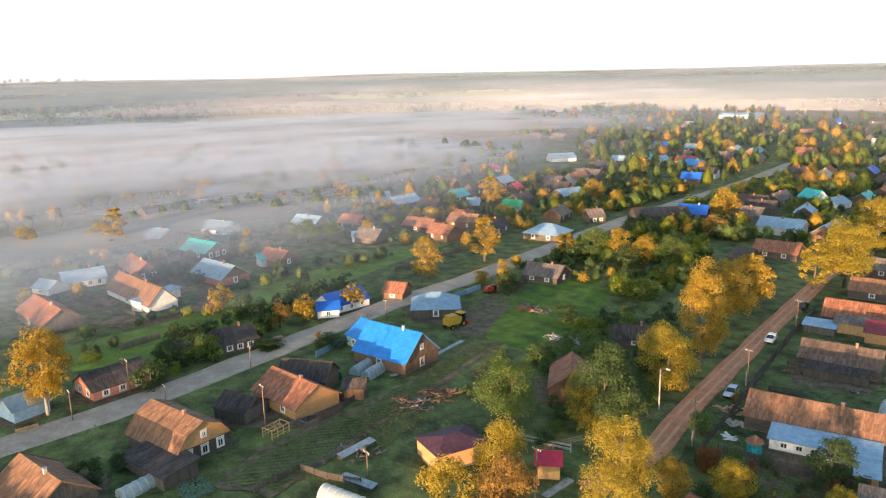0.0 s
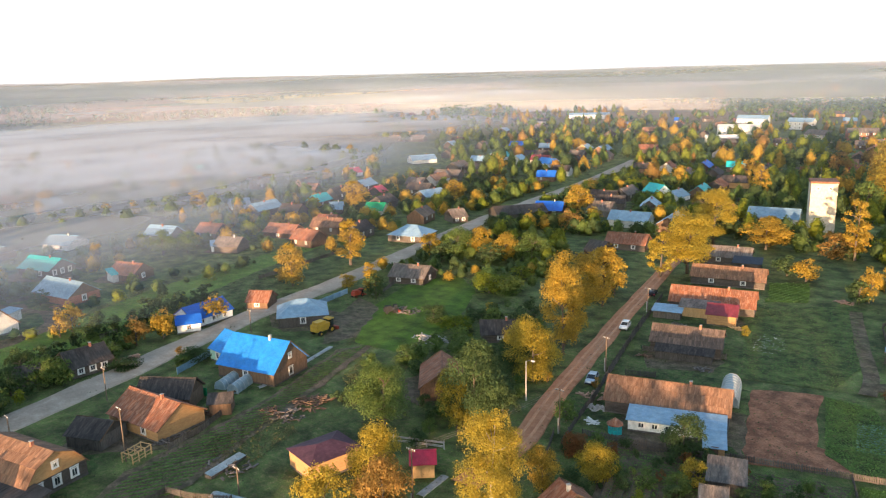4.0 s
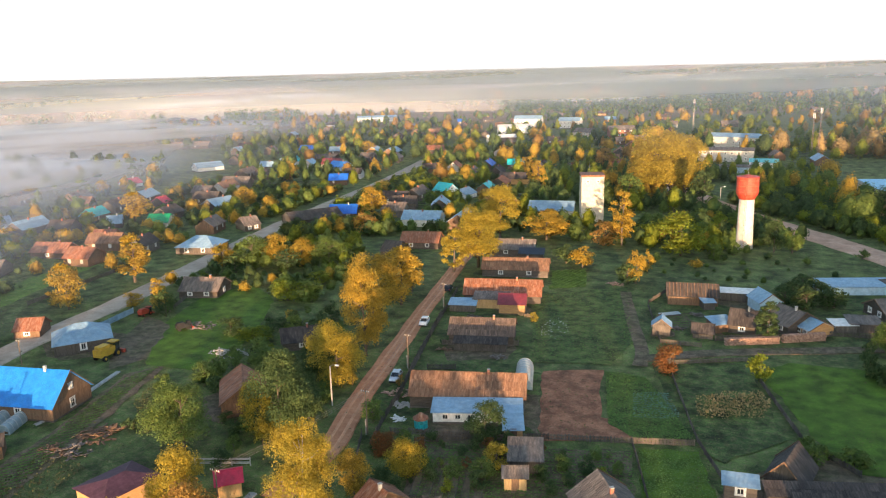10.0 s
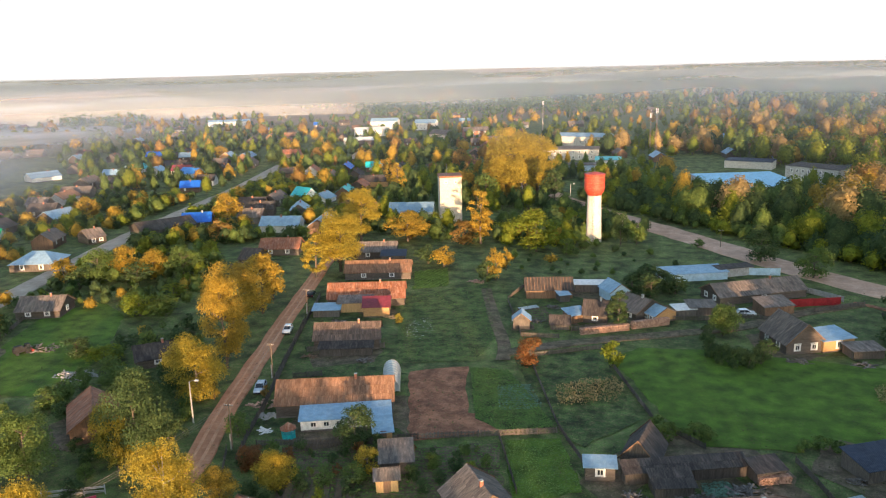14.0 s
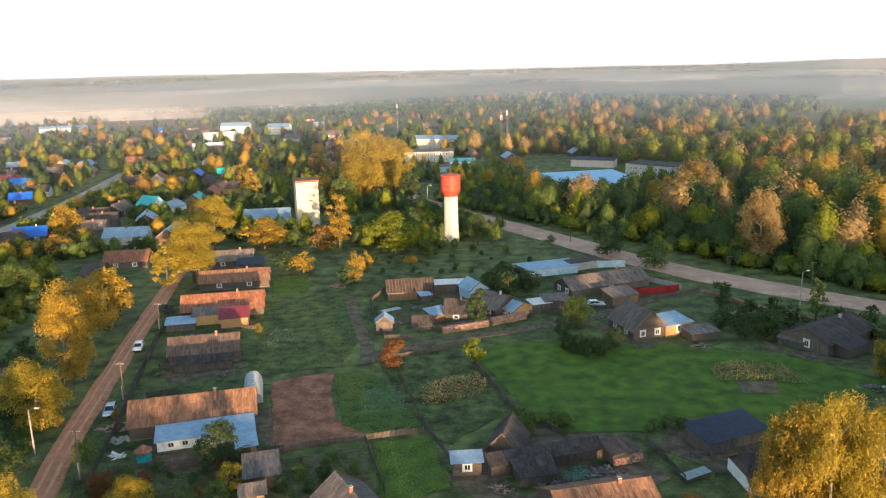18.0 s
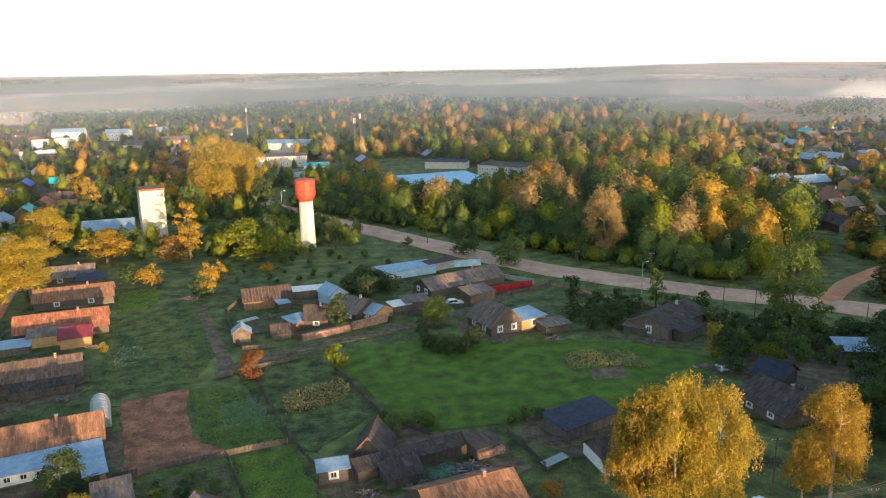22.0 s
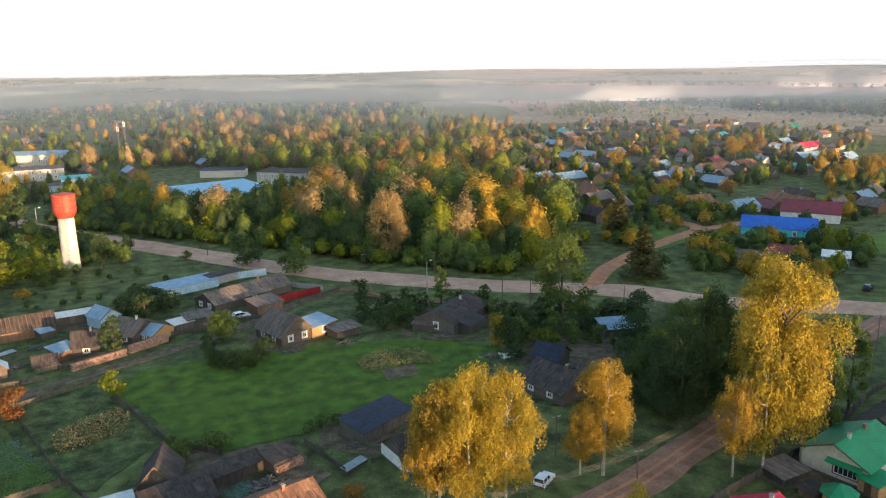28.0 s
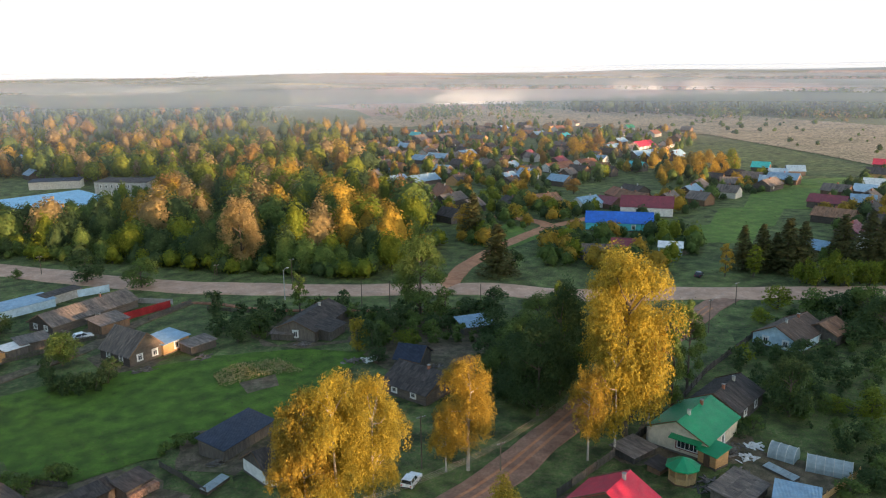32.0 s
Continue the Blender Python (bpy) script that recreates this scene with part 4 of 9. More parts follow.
def inside(p, poly):
    r = False
    for i in range(len(poly)):
        (x1, y1), (x2, y2) = poly[i - 1], poly[i]
        if (y1 > p[1]) != (y2 > p[1]) and p[0] < (x2 - x1) * (p[1] - y1) / (y2 - y1) + x1:
            r = not r
    return r


def tufts(name, poly, count, size, tall, mat, label, rows=None, seed=1, up=2.2):
    """Small leafy tufts over a plot, in rows or at random, as one object."""
    rng = np.random.default_rng(seed)
    xs, ys = [p[0] for p in poly], [p[1] for p in poly]
    out = []
    while len(out) < count:
        x, y = rng.uniform(min(xs), max(xs)), rng.uniform(min(ys), max(ys))
        if rows:
            a, gap = math.radians(rows[0]), rows[1]
            s = -x * math.sin(a) + y * math.cos(a)
            off = round(s / gap) * gap - s + rng.normal(0, 0.09)
            x, y = x - math.sin(a) * off, y + math.cos(a) * off
        if inside((x, y), poly) and noise.noise(Vector((x * 0.45, y * 0.45, seed))) > rng.uniform(-0.9, 0.1):
            out.append((x, y, tall * rng.uniform(0.15, 1.0)))
    p = np.array(out)
    v, q = leaf_quads(p, np.full(len(p), size), np.tile([0, 0, up], (len(p), 1)), rng)
    v[:, 2] = np.maximum(v[:, 2], 0.03)
    return tagged(new(name, quad_mesh(name, v, q, mat)), label, "plants", kind="stuff")


def rough_grass(name, count, r0, r1, size, tall, mat, label, seed, limit=-0.1):
    """Loose tufts over the open ground, off the roads and houses, thinner with distance."""
    rng = np.random.default_rng(seed)
    a, r = np.radians(rng.uniform(-86, 68, count)), 1 / rng.uniform(1 / r1, 1 / r0, count)
    p = np.stack([r * np.sin(a), r * np.cos(a), tall * rng.uniform(0.1, 1, count) ** 2], 1)
    keep = np.array([noise.noise(Vector((x / 14, y / 14, seed))) + 0.6 * noise.noise(Vector((x / 45, y / 45, seed + 4))) > limit for x, y, z in p])
    for x, y, c in TAKEN:
        if math.hypot(x, y) < r1 + 20:
            keep &= (p[:, 0] - x) ** 2 + (p[:, 1] - y) ** 2 > (c * 0.95) ** 2
    p = p[keep]
    v, q = leaf_quads(p, size * np.hypot(p[:, 0], p[:, 1]) / 150, np.tile([0, 0, 1.8], (len(p), 1)), rng)
    v[:, 2] = np.maximum(v[:, 2], 0.03)
    return tagged(new(name, quad_mesh(name, v, q, mat)), label, "plants", kind="stuff")


def field(name, poly, mat, label):
    """A wide distant field that follows the lie of the land."""
    az = [math.degrees(math.atan2(p[0], p[1])) for p in poly]
    rs = [math.hypot(*p) for p in poly]
    v, f = [], []
    r = min(rs)
    while r < max(rs):
        a, r2 = min(az), r * 1.008
        while a < max(az):
            c = radians(a + 0.07)
            if inside(((r + r2) / 2 * math.sin(c), (r + r2) / 2 * math.cos(c)), poly):
                k = len(v)
                for rr, aa in ((r, a), (r, a + 0.14), (r2, a + 0.14), (r2, a)):
                    x, y = rr * math.sin(radians(aa)), rr * math.cos(radians(aa))
                    v.append((x, y, height(x, y) + 0.35))
                f.append((k, k + 1, k + 2, k + 3))
            a += 0.14
        r = r2
    return tagged(new(name, put_mesh(name, v, f, MAT[mat])), label, "field", kind="structure")


# ---- street furniture
def fence(pts, hgt=1.2, mat="greyplank", style="board", label="weathered grey board fence along a garden"):
    """fence > each post and each panel."""
    o = thing("fence", pts[0][0], pts[0][1], 0, 0, label, "fence")
    org = Vector((*pts[0], 0))
    post = CACHE.setdefault(("post", hgt, mat), Shape().box(-0.06, -0.06, -0.3, 0.06, 0.06, hgt + 0.1).mesh("post", MAT[mat]))
    for a, b in zip(pts, pts[1:]):
        a, b = Vector((*a, 0)), Vector((*b, 0))
        n = max(1, round((b - a).length / 3.2))
        gap = (b - a).length / n
        ang = math.degrees(math.atan2(b.y - a.y, b.x - a.x))
        key = ("panel", round(gap, 1), hgt, mat, style)
        if key not in CACHE:
            s = Shape()
            if style == "board":
                k = max(3, int(gap / 0.2))
                for i in range(k):
                    s.box(gap * i / k + 0.01, 0.05, 0.04, gap * (i + 0.7) / k, 0.08, hgt * (0.9 + 0.1 * ((i * 7) % 5) / 4))
            elif style == "solid":
                s.box(0, 0.03, 0.05, gap, 0.07, hgt)
            else:
                s.box(0, -0.03, hgt * 0.85, gap, 0.03, hgt * 0.95).box(0, -0.03, hgt * 0.4, gap, 0.03, hgt * 0.5)
            s.box(0, 0.0, hgt * 0.25, gap, 0.05, hgt * 0.32).box(0, 0.0, hgt * 0.72, gap, 0.05, hgt * 0.79)
            CACHE[key] = s.mesh("panel", MAT[mat])
        for i in range(n):
            p = a.lerp(b, i / n) - org
            tagged(part("panel", CACHE[key], o), kind="stuff").matrix_basis = pose(p.x, p.y, 0, random.uniform(-2, 2), 0, ang)
            part("post", post, o, m=pose(p.x, p.y, 0, random.uniform(-2, 2), random.uniform(-2, 2), ang))
    p = b - org
    part("post", post, o, m=pose(p.x, p.y, 0, 0, 0, 0))
    return o


def pole(x, y, h, kind="wood", rot=0, arms=1):
    """utility_pole > shaft, crossarm, insulators; or a street lamp."""
    if kind == "lamp":
        o = thing("street_lamp", x, y, rot, 0, "concrete street lamp post with a single bent arm", "street lamp")
        part("post", Shape().tube((0, 0, -0.3), (0, 0, h), 0.16, 0.09, 8).mesh("post", MAT["concrete"]), o)
        part("arm", Shape().tube((0, 0, h - 0.15), (0.6, 0, h + 0.25), 0.04, 0.04, 6).tube((0.6, 0, h + 0.25), (1.3, 0, h + 0.3), 0.04, 0.04, 6).mesh("arm", MAT["metal"]), o)
        part("lamp_head", Shape().box(1.1, -0.14, h + 0.2, 1.75, 0.14, h + 0.4).mesh("lamp_head", MAT["white"]), o)
        return o
    o = thing("utility_pole", x, y, rot, 0, "weathered timber utility pole with white insulators", "utility pole")
    foot = 0.0
    if kind == "footed":
        part("stub", Shape().box(-0.22, -0.1, -0.3, -0.02, 0.1, 2.6).mesh("stub", MAT["concrete"]), o, "grey concrete stub")
    part("shaft", Shape().tube((0.1, 0, 0.3 if kind == "footed" else -0.3), (0.1, 0, h), 0.12, 0.085, 8).mesh("shaft", MAT["pole"]), o)
    for i in range(arms):
        z = h - 0.35 - 0.6 * i
        ar = part("crossarm", Shape().box(-0.65, -0.14, z, 0.85, -0.05, z + 0.1).mesh("crossarm", MAT["pole"]), o)
        for s in (-0.55, -0.2, 0.4, 0.75):
            part("insulator", CACHE.setdefault(("ins",), Shape().lathe([(0, 0.04), (0.06, 0.06), (0.12, 0.045), (0.18, 0.02)], 6).mesh("insulator", MAT["white"])), ar, m=pose(s, -0.1, z + 0.1))
    return o


def wires(points, sag=0.5, n=2, gap=0.5):
    """Sagging wires from pole top to pole top, one object for each span."""
    for a, b in zip(points, points[1:]):
        a, b = Vector(a), Vector(b)
        s = (b - a).cross(Vector((0, 0, 1))).normalized()
        for k in range(n):
            v, f = [], []
            o = s * gap * (k - (n - 1) / 2)
            line = [a.lerp(b, i / 10) + o - Vector((0, 0, sag * 4 * (i / 10) * (1 - i / 10))) for i in range(11)]
            for i, p in enumerate(line):
                v += [tuple(p + Vector((0, 0, 0.02))), tuple(p + s * 0.016), tuple(p - s * 0.016)]
                if i:
                    f += [(3 * i - 3 + j, 3 * i - 3 + (j + 1) % 3, 3 * i + (j + 1) % 3, 3 * i + j) for j in range(3)]
            tagged(new("power_line", put_mesh("power_line", v, f, MAT["wire"])), "thin grey power line hanging between two poles", "cable", group="power lines")


def car(x, y, rot, paint="carwhite", label="white hatchback parked on the grass beside the road", L=4.1, W=1.68, boxy=False):
    """car > body, cabin, windows, headlights, wheel > tyre, rim."""
    o = thing("car", x, y, rot, 0, label, "car")
    p = [(-L / 2, 0.35), (-L / 2 + 0.05, 0.85), (-L / 2 + 0.25, 0.95), (L / 2 - 1.2, 0.98), (L / 2 - 0.1, 0.82), (L / 2, 0.6), (L / 2 - 0.02, 0.32)]
    roofl = [(-L / 2 + 0.1, 0.94), (-L / 2 + (0.2 if boxy else 0.6), 1.48), (L / 2 - 1.95, 1.5), (L / 2 - (1.45 if boxy else 1.1), 0.97)]

    def swept(pr, half, top):
        s = Shape()
        n = len(pr)
        s.v = [(px, -half * (1 if pz < 1.2 else top), pz) for px, pz in pr] + [(px, half * (1 if pz < 1.2 else top), pz) for px, pz in pr]
        s.f = [tuple(range(n)), tuple(range(2 * n - 1, n - 1, -1))] + [(i, (i + 1) % n, n + (i + 1) % n, n + i) for i in range(n)]
        return s
    part("body", swept(p, W / 2, 1).mesh("body", MAT[paint]), o)
    cab = part("cabin", swept(roofl, W / 2 - 0.06, 0.84).mesh("cabin", MAT["glass"]), o, "dark car windows")
    rl = [(roofl[1][0] - 0.05, 1.47), (roofl[1][0], 1.53), (roofl[2][0], 1.55), (roofl[2][0] + 0.05, 1.48)]
    part("roof", swept(rl, (W / 2 - 0.06) * 1.0, 0.86).mesh("roof", MAT[paint]), cab)
    pil = Shape()
    for s in (-1, 1):
        for px in (roofl[0], roofl[3]):
            q = roofl[1] if px is roofl[0] else roofl[2]
            pil.tube((px[0], s * (W / 2 - 0.05), px[1]), (q[0], s * (W / 2 - 0.05) * 0.85, q[1]), 0.05, 0.05, 4)
        mx = (roofl[0][0] + roofl[3][0]) / 2
        pil.tube((mx, s * (W / 2 - 0.05), 0.95), (mx, s * (W / 2 - 0.05) * 0.85, 1.5), 0.05, 0.05, 4)
    part("pillars", pil.mesh("pillars", MAT[paint]), cab)
    for s in (-1, 1):
        part("headlight", Shape().box(L / 2 - 0.1, s * 0.55 - 0.17, 0.6, L / 2 + 0.01, s * 0.55 + 0.17, 0.76).mesh("headlight", MAT["poly"]), o)
        part("tail_light", Shape().box(-L / 2 - 0.01, s * 0.68 - 0.1, 0.6, -L / 2 + 0.08, s * 0.68 + 0.1, 0.82).mesh("tail_light", MAT["red"]), o)
    part("bumper", Shape().box(-L / 2 - 0.06, -W / 2 + 0.05, 0.32, -L / 2 + 0.05, W / 2 - 0.05, 0.5).mesh("bumper", MAT["cardark"]), o)
    part("bumper", Shape().box(L / 2 - 0.06, -W / 2 + 0.05, 0.3, L / 2 + 0.06, W / 2 - 0.05, 0.5).mesh("bumper", MAT["cardark"]), o)
    ty = CACHE.setdefault(("tyre",), Shape().tube((0, -0.1, 0.31), (0, 0.1, 0.31), 0.31, 0.31, 14).mesh("tyre", MAT["rubber"]))
    rm = CACHE.setdefault(("rim",), Shape().tube((0, -0.11, 0.31), (0, 0.11, 0.31), 0.18, 0.18, 10).mesh("rim", MAT["metal"]))
    for wx in (-L / 2 + 0.75, L / 2 - 0.8):
        for s in (-1, 1):
            w = part("wheel", ty, o, m=pose(wx, s * (W / 2 - 0.09), 0))
            part("rim", rm, w)
    return o


# ---- water tower, silo
def water_tower(x, y):
    o = thing("water_tower", x, y, 0, 0, "whitewashed round water tower with a red tank", "water tower")
    part("shaft", Shape().lathe([(-0.5, 2.6), (0.8, 2.5), (6.0, 2.35), (15.4, 2.2), (15.7, 2.4)], 24).mesh("shaft", MAT["whitebrick"]), o)
    part("tank", Shape().lathe([(15.2, 2.2), (16.6, 3.0), (17.1, 3.2), (21.6, 3.2), (21.7, 3.32), (22.0, 3.32), (22.05, 3.2), (22.1, 2.9), (22.6, 0.4)], 28).mesh("tank", MAT["tankred"]), o, "red painted steel tank")
    lad = Shape().box(-0.25, -3.5, 1, -0.2, -3.4, 22).box(0.2, -3.5, 1, 0.25, -3.4, 22)
    for i in range(40):
        lad.box(-0.2, -3.48, 1.2 + i * 0.5, 0.2, -3.43, 1.24 + i * 0.5)
    part("ladder", lad.mesh("ladder", MAT["rust"]), o)
    for i in range(3):
        part("hoop", Shape().lathe([(17.6 + 1.7 * i, 3.2), (17.63 + 1.7 * i, 3.26), (17.72 + 1.7 * i, 3.26), (17.75 + 1.7 * i, 3.2)], 28).mesh("hoop", MAT["rust"]), o)
    part("mast", Shape().tube((0, 0, 22.4), (0, 0, 25.5), 0.06, 0.03, 6).mesh("mast", MAT["metal"]), o)


def silo_block(x, y, rot):
    o = thing("silo_tower", x, y, rot, 0, "tall square cream tower with a thin red roof edge", "tower")
    part("shaft", Shape().box(-4.0, -4.2, -0.5, 4.0, 4.2, 16.4).mesh("shaft", MAT["cream"]), o)
    part("roof_edge", Shape().box(-4.25, -4.45, 16.403, 4.25, 4.45, 17.1).mesh("roof_edge", MAT["rust"]), o, "rusty red roof edge")
    for s in (-1.8, 1.8):
        window_parts(o, 0.9, 0.9, pose(s, -4.2, 14.3))
    part("mast", Shape().tube((-1, 0, 17), (-1, 0, 21.5), 0.05, 0.03, 5).mesh("mast", MAT["metal"]), o)




def clear_of(x, y, gap):
    return all((x - a) ** 2 + (y - b) ** 2 > (gap + c) ** 2 for a, b, c in TAKEN)


def spot(pr, poly):
    """A random place in a polygon, thinner with distance."""
    rs = [1 / math.hypot(*p) for p in poly]
    az = [math.atan2(p[0], p[1]) for p in poly]
    while True:
        a, r = pr.uniform(min(az), max(az)), 1 / pr.uniform(min(rs), max(rs))
        x, y = r * math.sin(a), r * math.cos(a)
        if inside((x, y), poly):
            return x, y


def scatter_trees(poly, count, seed, colours, tall, gap, kind="", leaves=260, label="mixed green and golden autumn trees growing close together", lane=2.0, single=False):
    """Trees at random over a piece of ground, clear of houses, roads and of each other: crowns by colour, and trunks, under one object."""
    pr, rng = random.Random(seed), np.random.default_rng(seed)
    own, tries, leafy, cores, trunks = [], 0, {}, {}, Shape()
    while len(own) < count and tries < count * 40:
        tries += 1
        x, y = spot(pr, poly)
        if not clear_of(x, y, lane) or any((x - a) ** 2 + (y - b) ** 2 < gap * gap for a, b in own):
            continue
        own.append((x, y))
        h = pr.uniform(*tall)
        if single:
            tree(round(x, 1), round(y, 1), kind if h > 1.8 else "bush", pr.choices(list(colours), list(colours.values()))[0], round(h, 1), round(h * pr.uniform(0.8, 1.25), 1), shrub=h < 5)
            continue
        slim = not kind and pr.random() < 0.55
        w = h * (0.9 if kind else 0.50 if slim else 0.74) * pr.uniform(0.85, 1.25)
        body = Crown(rng, w * 1.06, h * 1.05, 0.02 if kind else 0.06, 10 if kind else 17, 0.48, 0.46 if slim else 0.26)
        q, d = body.leaves(rng, leaves, 0.74)
        z = height(x, y)
        f = (h - tall[0]) / (tall[1] - tall[0])   # tall crowns get more gold and buff: low sun put into the tint
        tint = pr.choices(list(colours), [v * (1.7 - 1.4 * f if k in ("dark", "green") else 0.35 + 1.5 * f) for k, v in colours.items()])[0]
        leafy.setdefault(tint, []).append((q + [x, y, z], d, np.full(leaves, math.sqrt(1.25 * w * h / leaves))))
        cores.setdefault(tint, []).append(body.core(0.78) + [x, y, z])
        trunks.tube((x, y, z - 0.2), (x, y, z + h * 0.7), 0.018 * h, 0.005 * h, 5, False)
    if single:
        return None
    o = thing("woodland", 0, 0, 0, 0, label, "trees", kind="stuff")
    for colour, some in leafy.items():
        q, d, size = (np.concatenate(v) for v in zip(*some))
        v, f = leaf_quads(q, size, d, rng, loose=0.34)
        c = np.concatenate(cores[colour])
        g = (np.arange(len(c) // len(LUMP))[:, None, None] * len(LUMP) + LUMP_FACES[None]).reshape(-1, 3)
        f = np.concatenate([f[:, [0, 1, 2]], f[:, [0, 2, 3]], g + len(v)])
        tagged(part("crowns", quad_mesh("crowns", np.concatenate([v, c]), f, LEAF[colour]), o), kind="stuff")
    tagged(part("trunks", put_mesh("trunks", trunks.v, trunks.f, MAT["bark"]), o), kind="stuff")
    return o


def far_house(x, y, rot, L, W, roof, wall):
    """A distant house: walls, gables, two slopes and windows."""
    h = thing("house", x, y, rot, 0, {"slate": "grey slate", "slate_dark": "dark", "slate_brown": "brown", "rust": "rusty", "zinc": "pale blue", "teal": "turquoise", "maroon": "dark red", "deepblue": "bright blue", "green": "green", "red": "crimson"}[roof] + " roofed village house among gardens", "house")
    key = ("far_house", L, W, roof, wall)
    if key not in CACHE:
        s = Shape().box(-L / 2, -W / 2, -0.4, L / 2, W / 2, 2.8)
        s.prism([(-W / 2, 2.8), (W / 2, 2.8), (0, 5.3)], -L / 2, L / 2)
        sl = [Shape().slab(c, 0.1).mesh("roof_slope", MAT[roof]) for c in ([(-L / 2 - 0.4, -W / 2 - 0.4, 2.6), (L / 2 + 0.4, -W / 2 - 0.4, 2.6), (L / 2 + 0.4, 0, 5.5), (-L / 2 - 0.4, 0, 5.5)], [(L / 2 + 0.4, W / 2 + 0.4, 2.6), (-L / 2 - 0.4, W / 2 + 0.4, 2.6), (-L / 2 - 0.4, 0, 5.5), (L / 2 + 0.4, 0, 5.5)])]
        CACHE[key] = (s.mesh("wall", MAT[wall]), *sl, Shape().box(-0.25, -0.7, 4.5, 0.25, -0.2, 6.0).mesh("chimney", MAT["brick"]), Shape().box(-0.5, -0.06, 1.1, 0.5, 0.03, 2.4).mesh("window", MAT["whitebrick"]))
    w, a, b, c, win = CACHE[key]
    part("wall", w, h)
    part("roof_slope", a, h)
    part("roof_slope", b, h)
    part("chimney", c, h)
    for i in range(2 if math.hypot(x, y) < 290 else 1):
        part("window", win, h, m=pose(L * (i * 0.5 - 0.25), -W / 2, 0))
    TAKEN.append((x, y, 6))
    return h


def scatter_houses(poly, count, seed):
    pr = random.Random(seed)
    done, tries = 0, 0
    while done < count and tries < 4000:
        tries += 1
        x, y = spot(pr, poly)
        if clear_of(x, y, 7):
            far_house(round(x, 1), round(y, 1), pr.choice((15, 105, 20, 100)) + pr.uniform(-6, 6), pr.choice((9, 11, 14)), pr.choice((7, 8)), pr.choices(("slate", "slate_dark", "slate_brown", "rust", "zinc", "teal", "maroon", "deepblue", "green", "red"), (10, 8, 4, 2.2, 5, 0.5, 0.6, 0.4, 0.5, 0.3))[0], pr.choice(("log", "log", "greyplank", "plank", "whitebrick", "ochre")))
            done += 1


def firewood(x, y, rot, L, H, D=0.9, label="long stack of split firewood logs in a yard"):
    """A stack of round logs, all under one thing."""
    o = thing("firewood_stack", x, y, rot, 0, label, "firewood")
    s, pr = Shape(), random.Random(round(x))
    z = 0.1
    while z < H:
        xx = -L / 2 + pr.uniform(0, 0.2)
        while xx < L / 2:
            r = pr.uniform(0.09, 0.15)
            s.tube((xx, -D / 2 - pr.uniform(0, 0.12), z), (xx, D / 2, z), r, r, 6)
            xx += 2 * r + 0.02
        z += 0.24
    tagged(part("stacked_wood", s.mesh("stacked_wood", MAT["logs"]), o), kind="stuff")
    return o


def scrap_heap(x, y, r, count, mat="junk", label="heap of broken boards and rubble in the grass"):
    o = thing("scrap_heap", x, y, 0, 0, label, "heap")
    pr, s = random.Random(round(x * 3 + y)), Shape()
    for i in range(count):
        a, d = pr.uniform(0, 6.28), r * pr.random() ** 0.7
        s.box(-pr.uniform(0.2, 1.0), -pr.uniform(0.06, 0.25), -0.04, pr.uniform(0.2, 1.0), pr.uniform(0.06, 0.25), 0.06, pose(d * math.cos(a) * 1.6, d * math.sin(a), 0.08 + 0.5 * pr.random() * (1 - d / r), pr.uniform(-25, 25), pr.uniform(-25, 25), pr.uniform(0, 180)))
    tagged(part("rubble", s.mesh("rubble", MAT[mat]), o), kind="stuff")
    return o


def cold_frame(x, y, rot, L, W=1.3):
    """cold_frame > four boards and a row of glass lids."""
    o = thing("cold_frame", x, y, rot, 0, "low grey timber cold frame with glass lids", "cold frame")
    for b in ((-L / 2, -W / 2, L / 2, -W / 2 + 0.06, 0.45), (-L / 2, W / 2 - 0.06, L / 2, W / 2, 0.65), (-L / 2, -W / 2 + 0.06, -L / 2 + 0.06, W / 2 - 0.06, 0.5), (L / 2 - 0.06, -W / 2 + 0.06, L / 2, W / 2 - 0.06, 0.5)):
        part("board", Shape().box(b[0], b[1], -0.1, b[2], b[3], b[4]).mesh("board", MAT["greyplank"]), o)
    n = max(2, round(L / 1.2))
    lid = Shape().slab([(-L / n / 2 + 0.03, -W / 2 - 0.05, 0.5), (L / n / 2 - 0.03, -W / 2 - 0.05, 0.5), (L / n / 2 - 0.03, W / 2 + 0.05, 0.7), (-L / n / 2 + 0.03, W / 2 + 0.05, 0.7)], 0.04).mesh("lid", MAT["poly"])
    for i in range(n):
        part("lid", lid, o, m=pose(-L / 2 + L * (i + 0.5) / n, 0, 0))
    return o


def gazebo(x, y, r, h, wall, roof, label):
    """gazebo > base, posts, rail, roof, finial."""
    o = thing("gazebo", x, y, 10, 0, label, "gazebo")
    part("base", Shape().lathe([(-0.1, r), (0.2, r)], 8).mesh("base", MAT["plank"]), o)
    part("rail", Shape().lathe([(0.2, r * 0.96), (1.0, r * 0.96)], 8).mesh("rail", MAT[wall]), o)
    post = Shape().box(-0.07, -0.07, 0.2, 0.07, 0.07, h * 0.65).mesh("post", MAT[wall])
    for i in range(8):
        part("post", post, o, m=pose(r * 0.93 * math.cos(i * 0.7854), r * 0.93 * math.sin(i * 0.7854), 0, 0, 0, i * 45))
    part("roof", Shape().lathe([(h * 0.62, r * 1.2), (h * 0.66, r * 1.2), (h * 0.9, r * 0.35), (h, 0.05)], 8).mesh("roof", MAT[roof]), o)
    return o


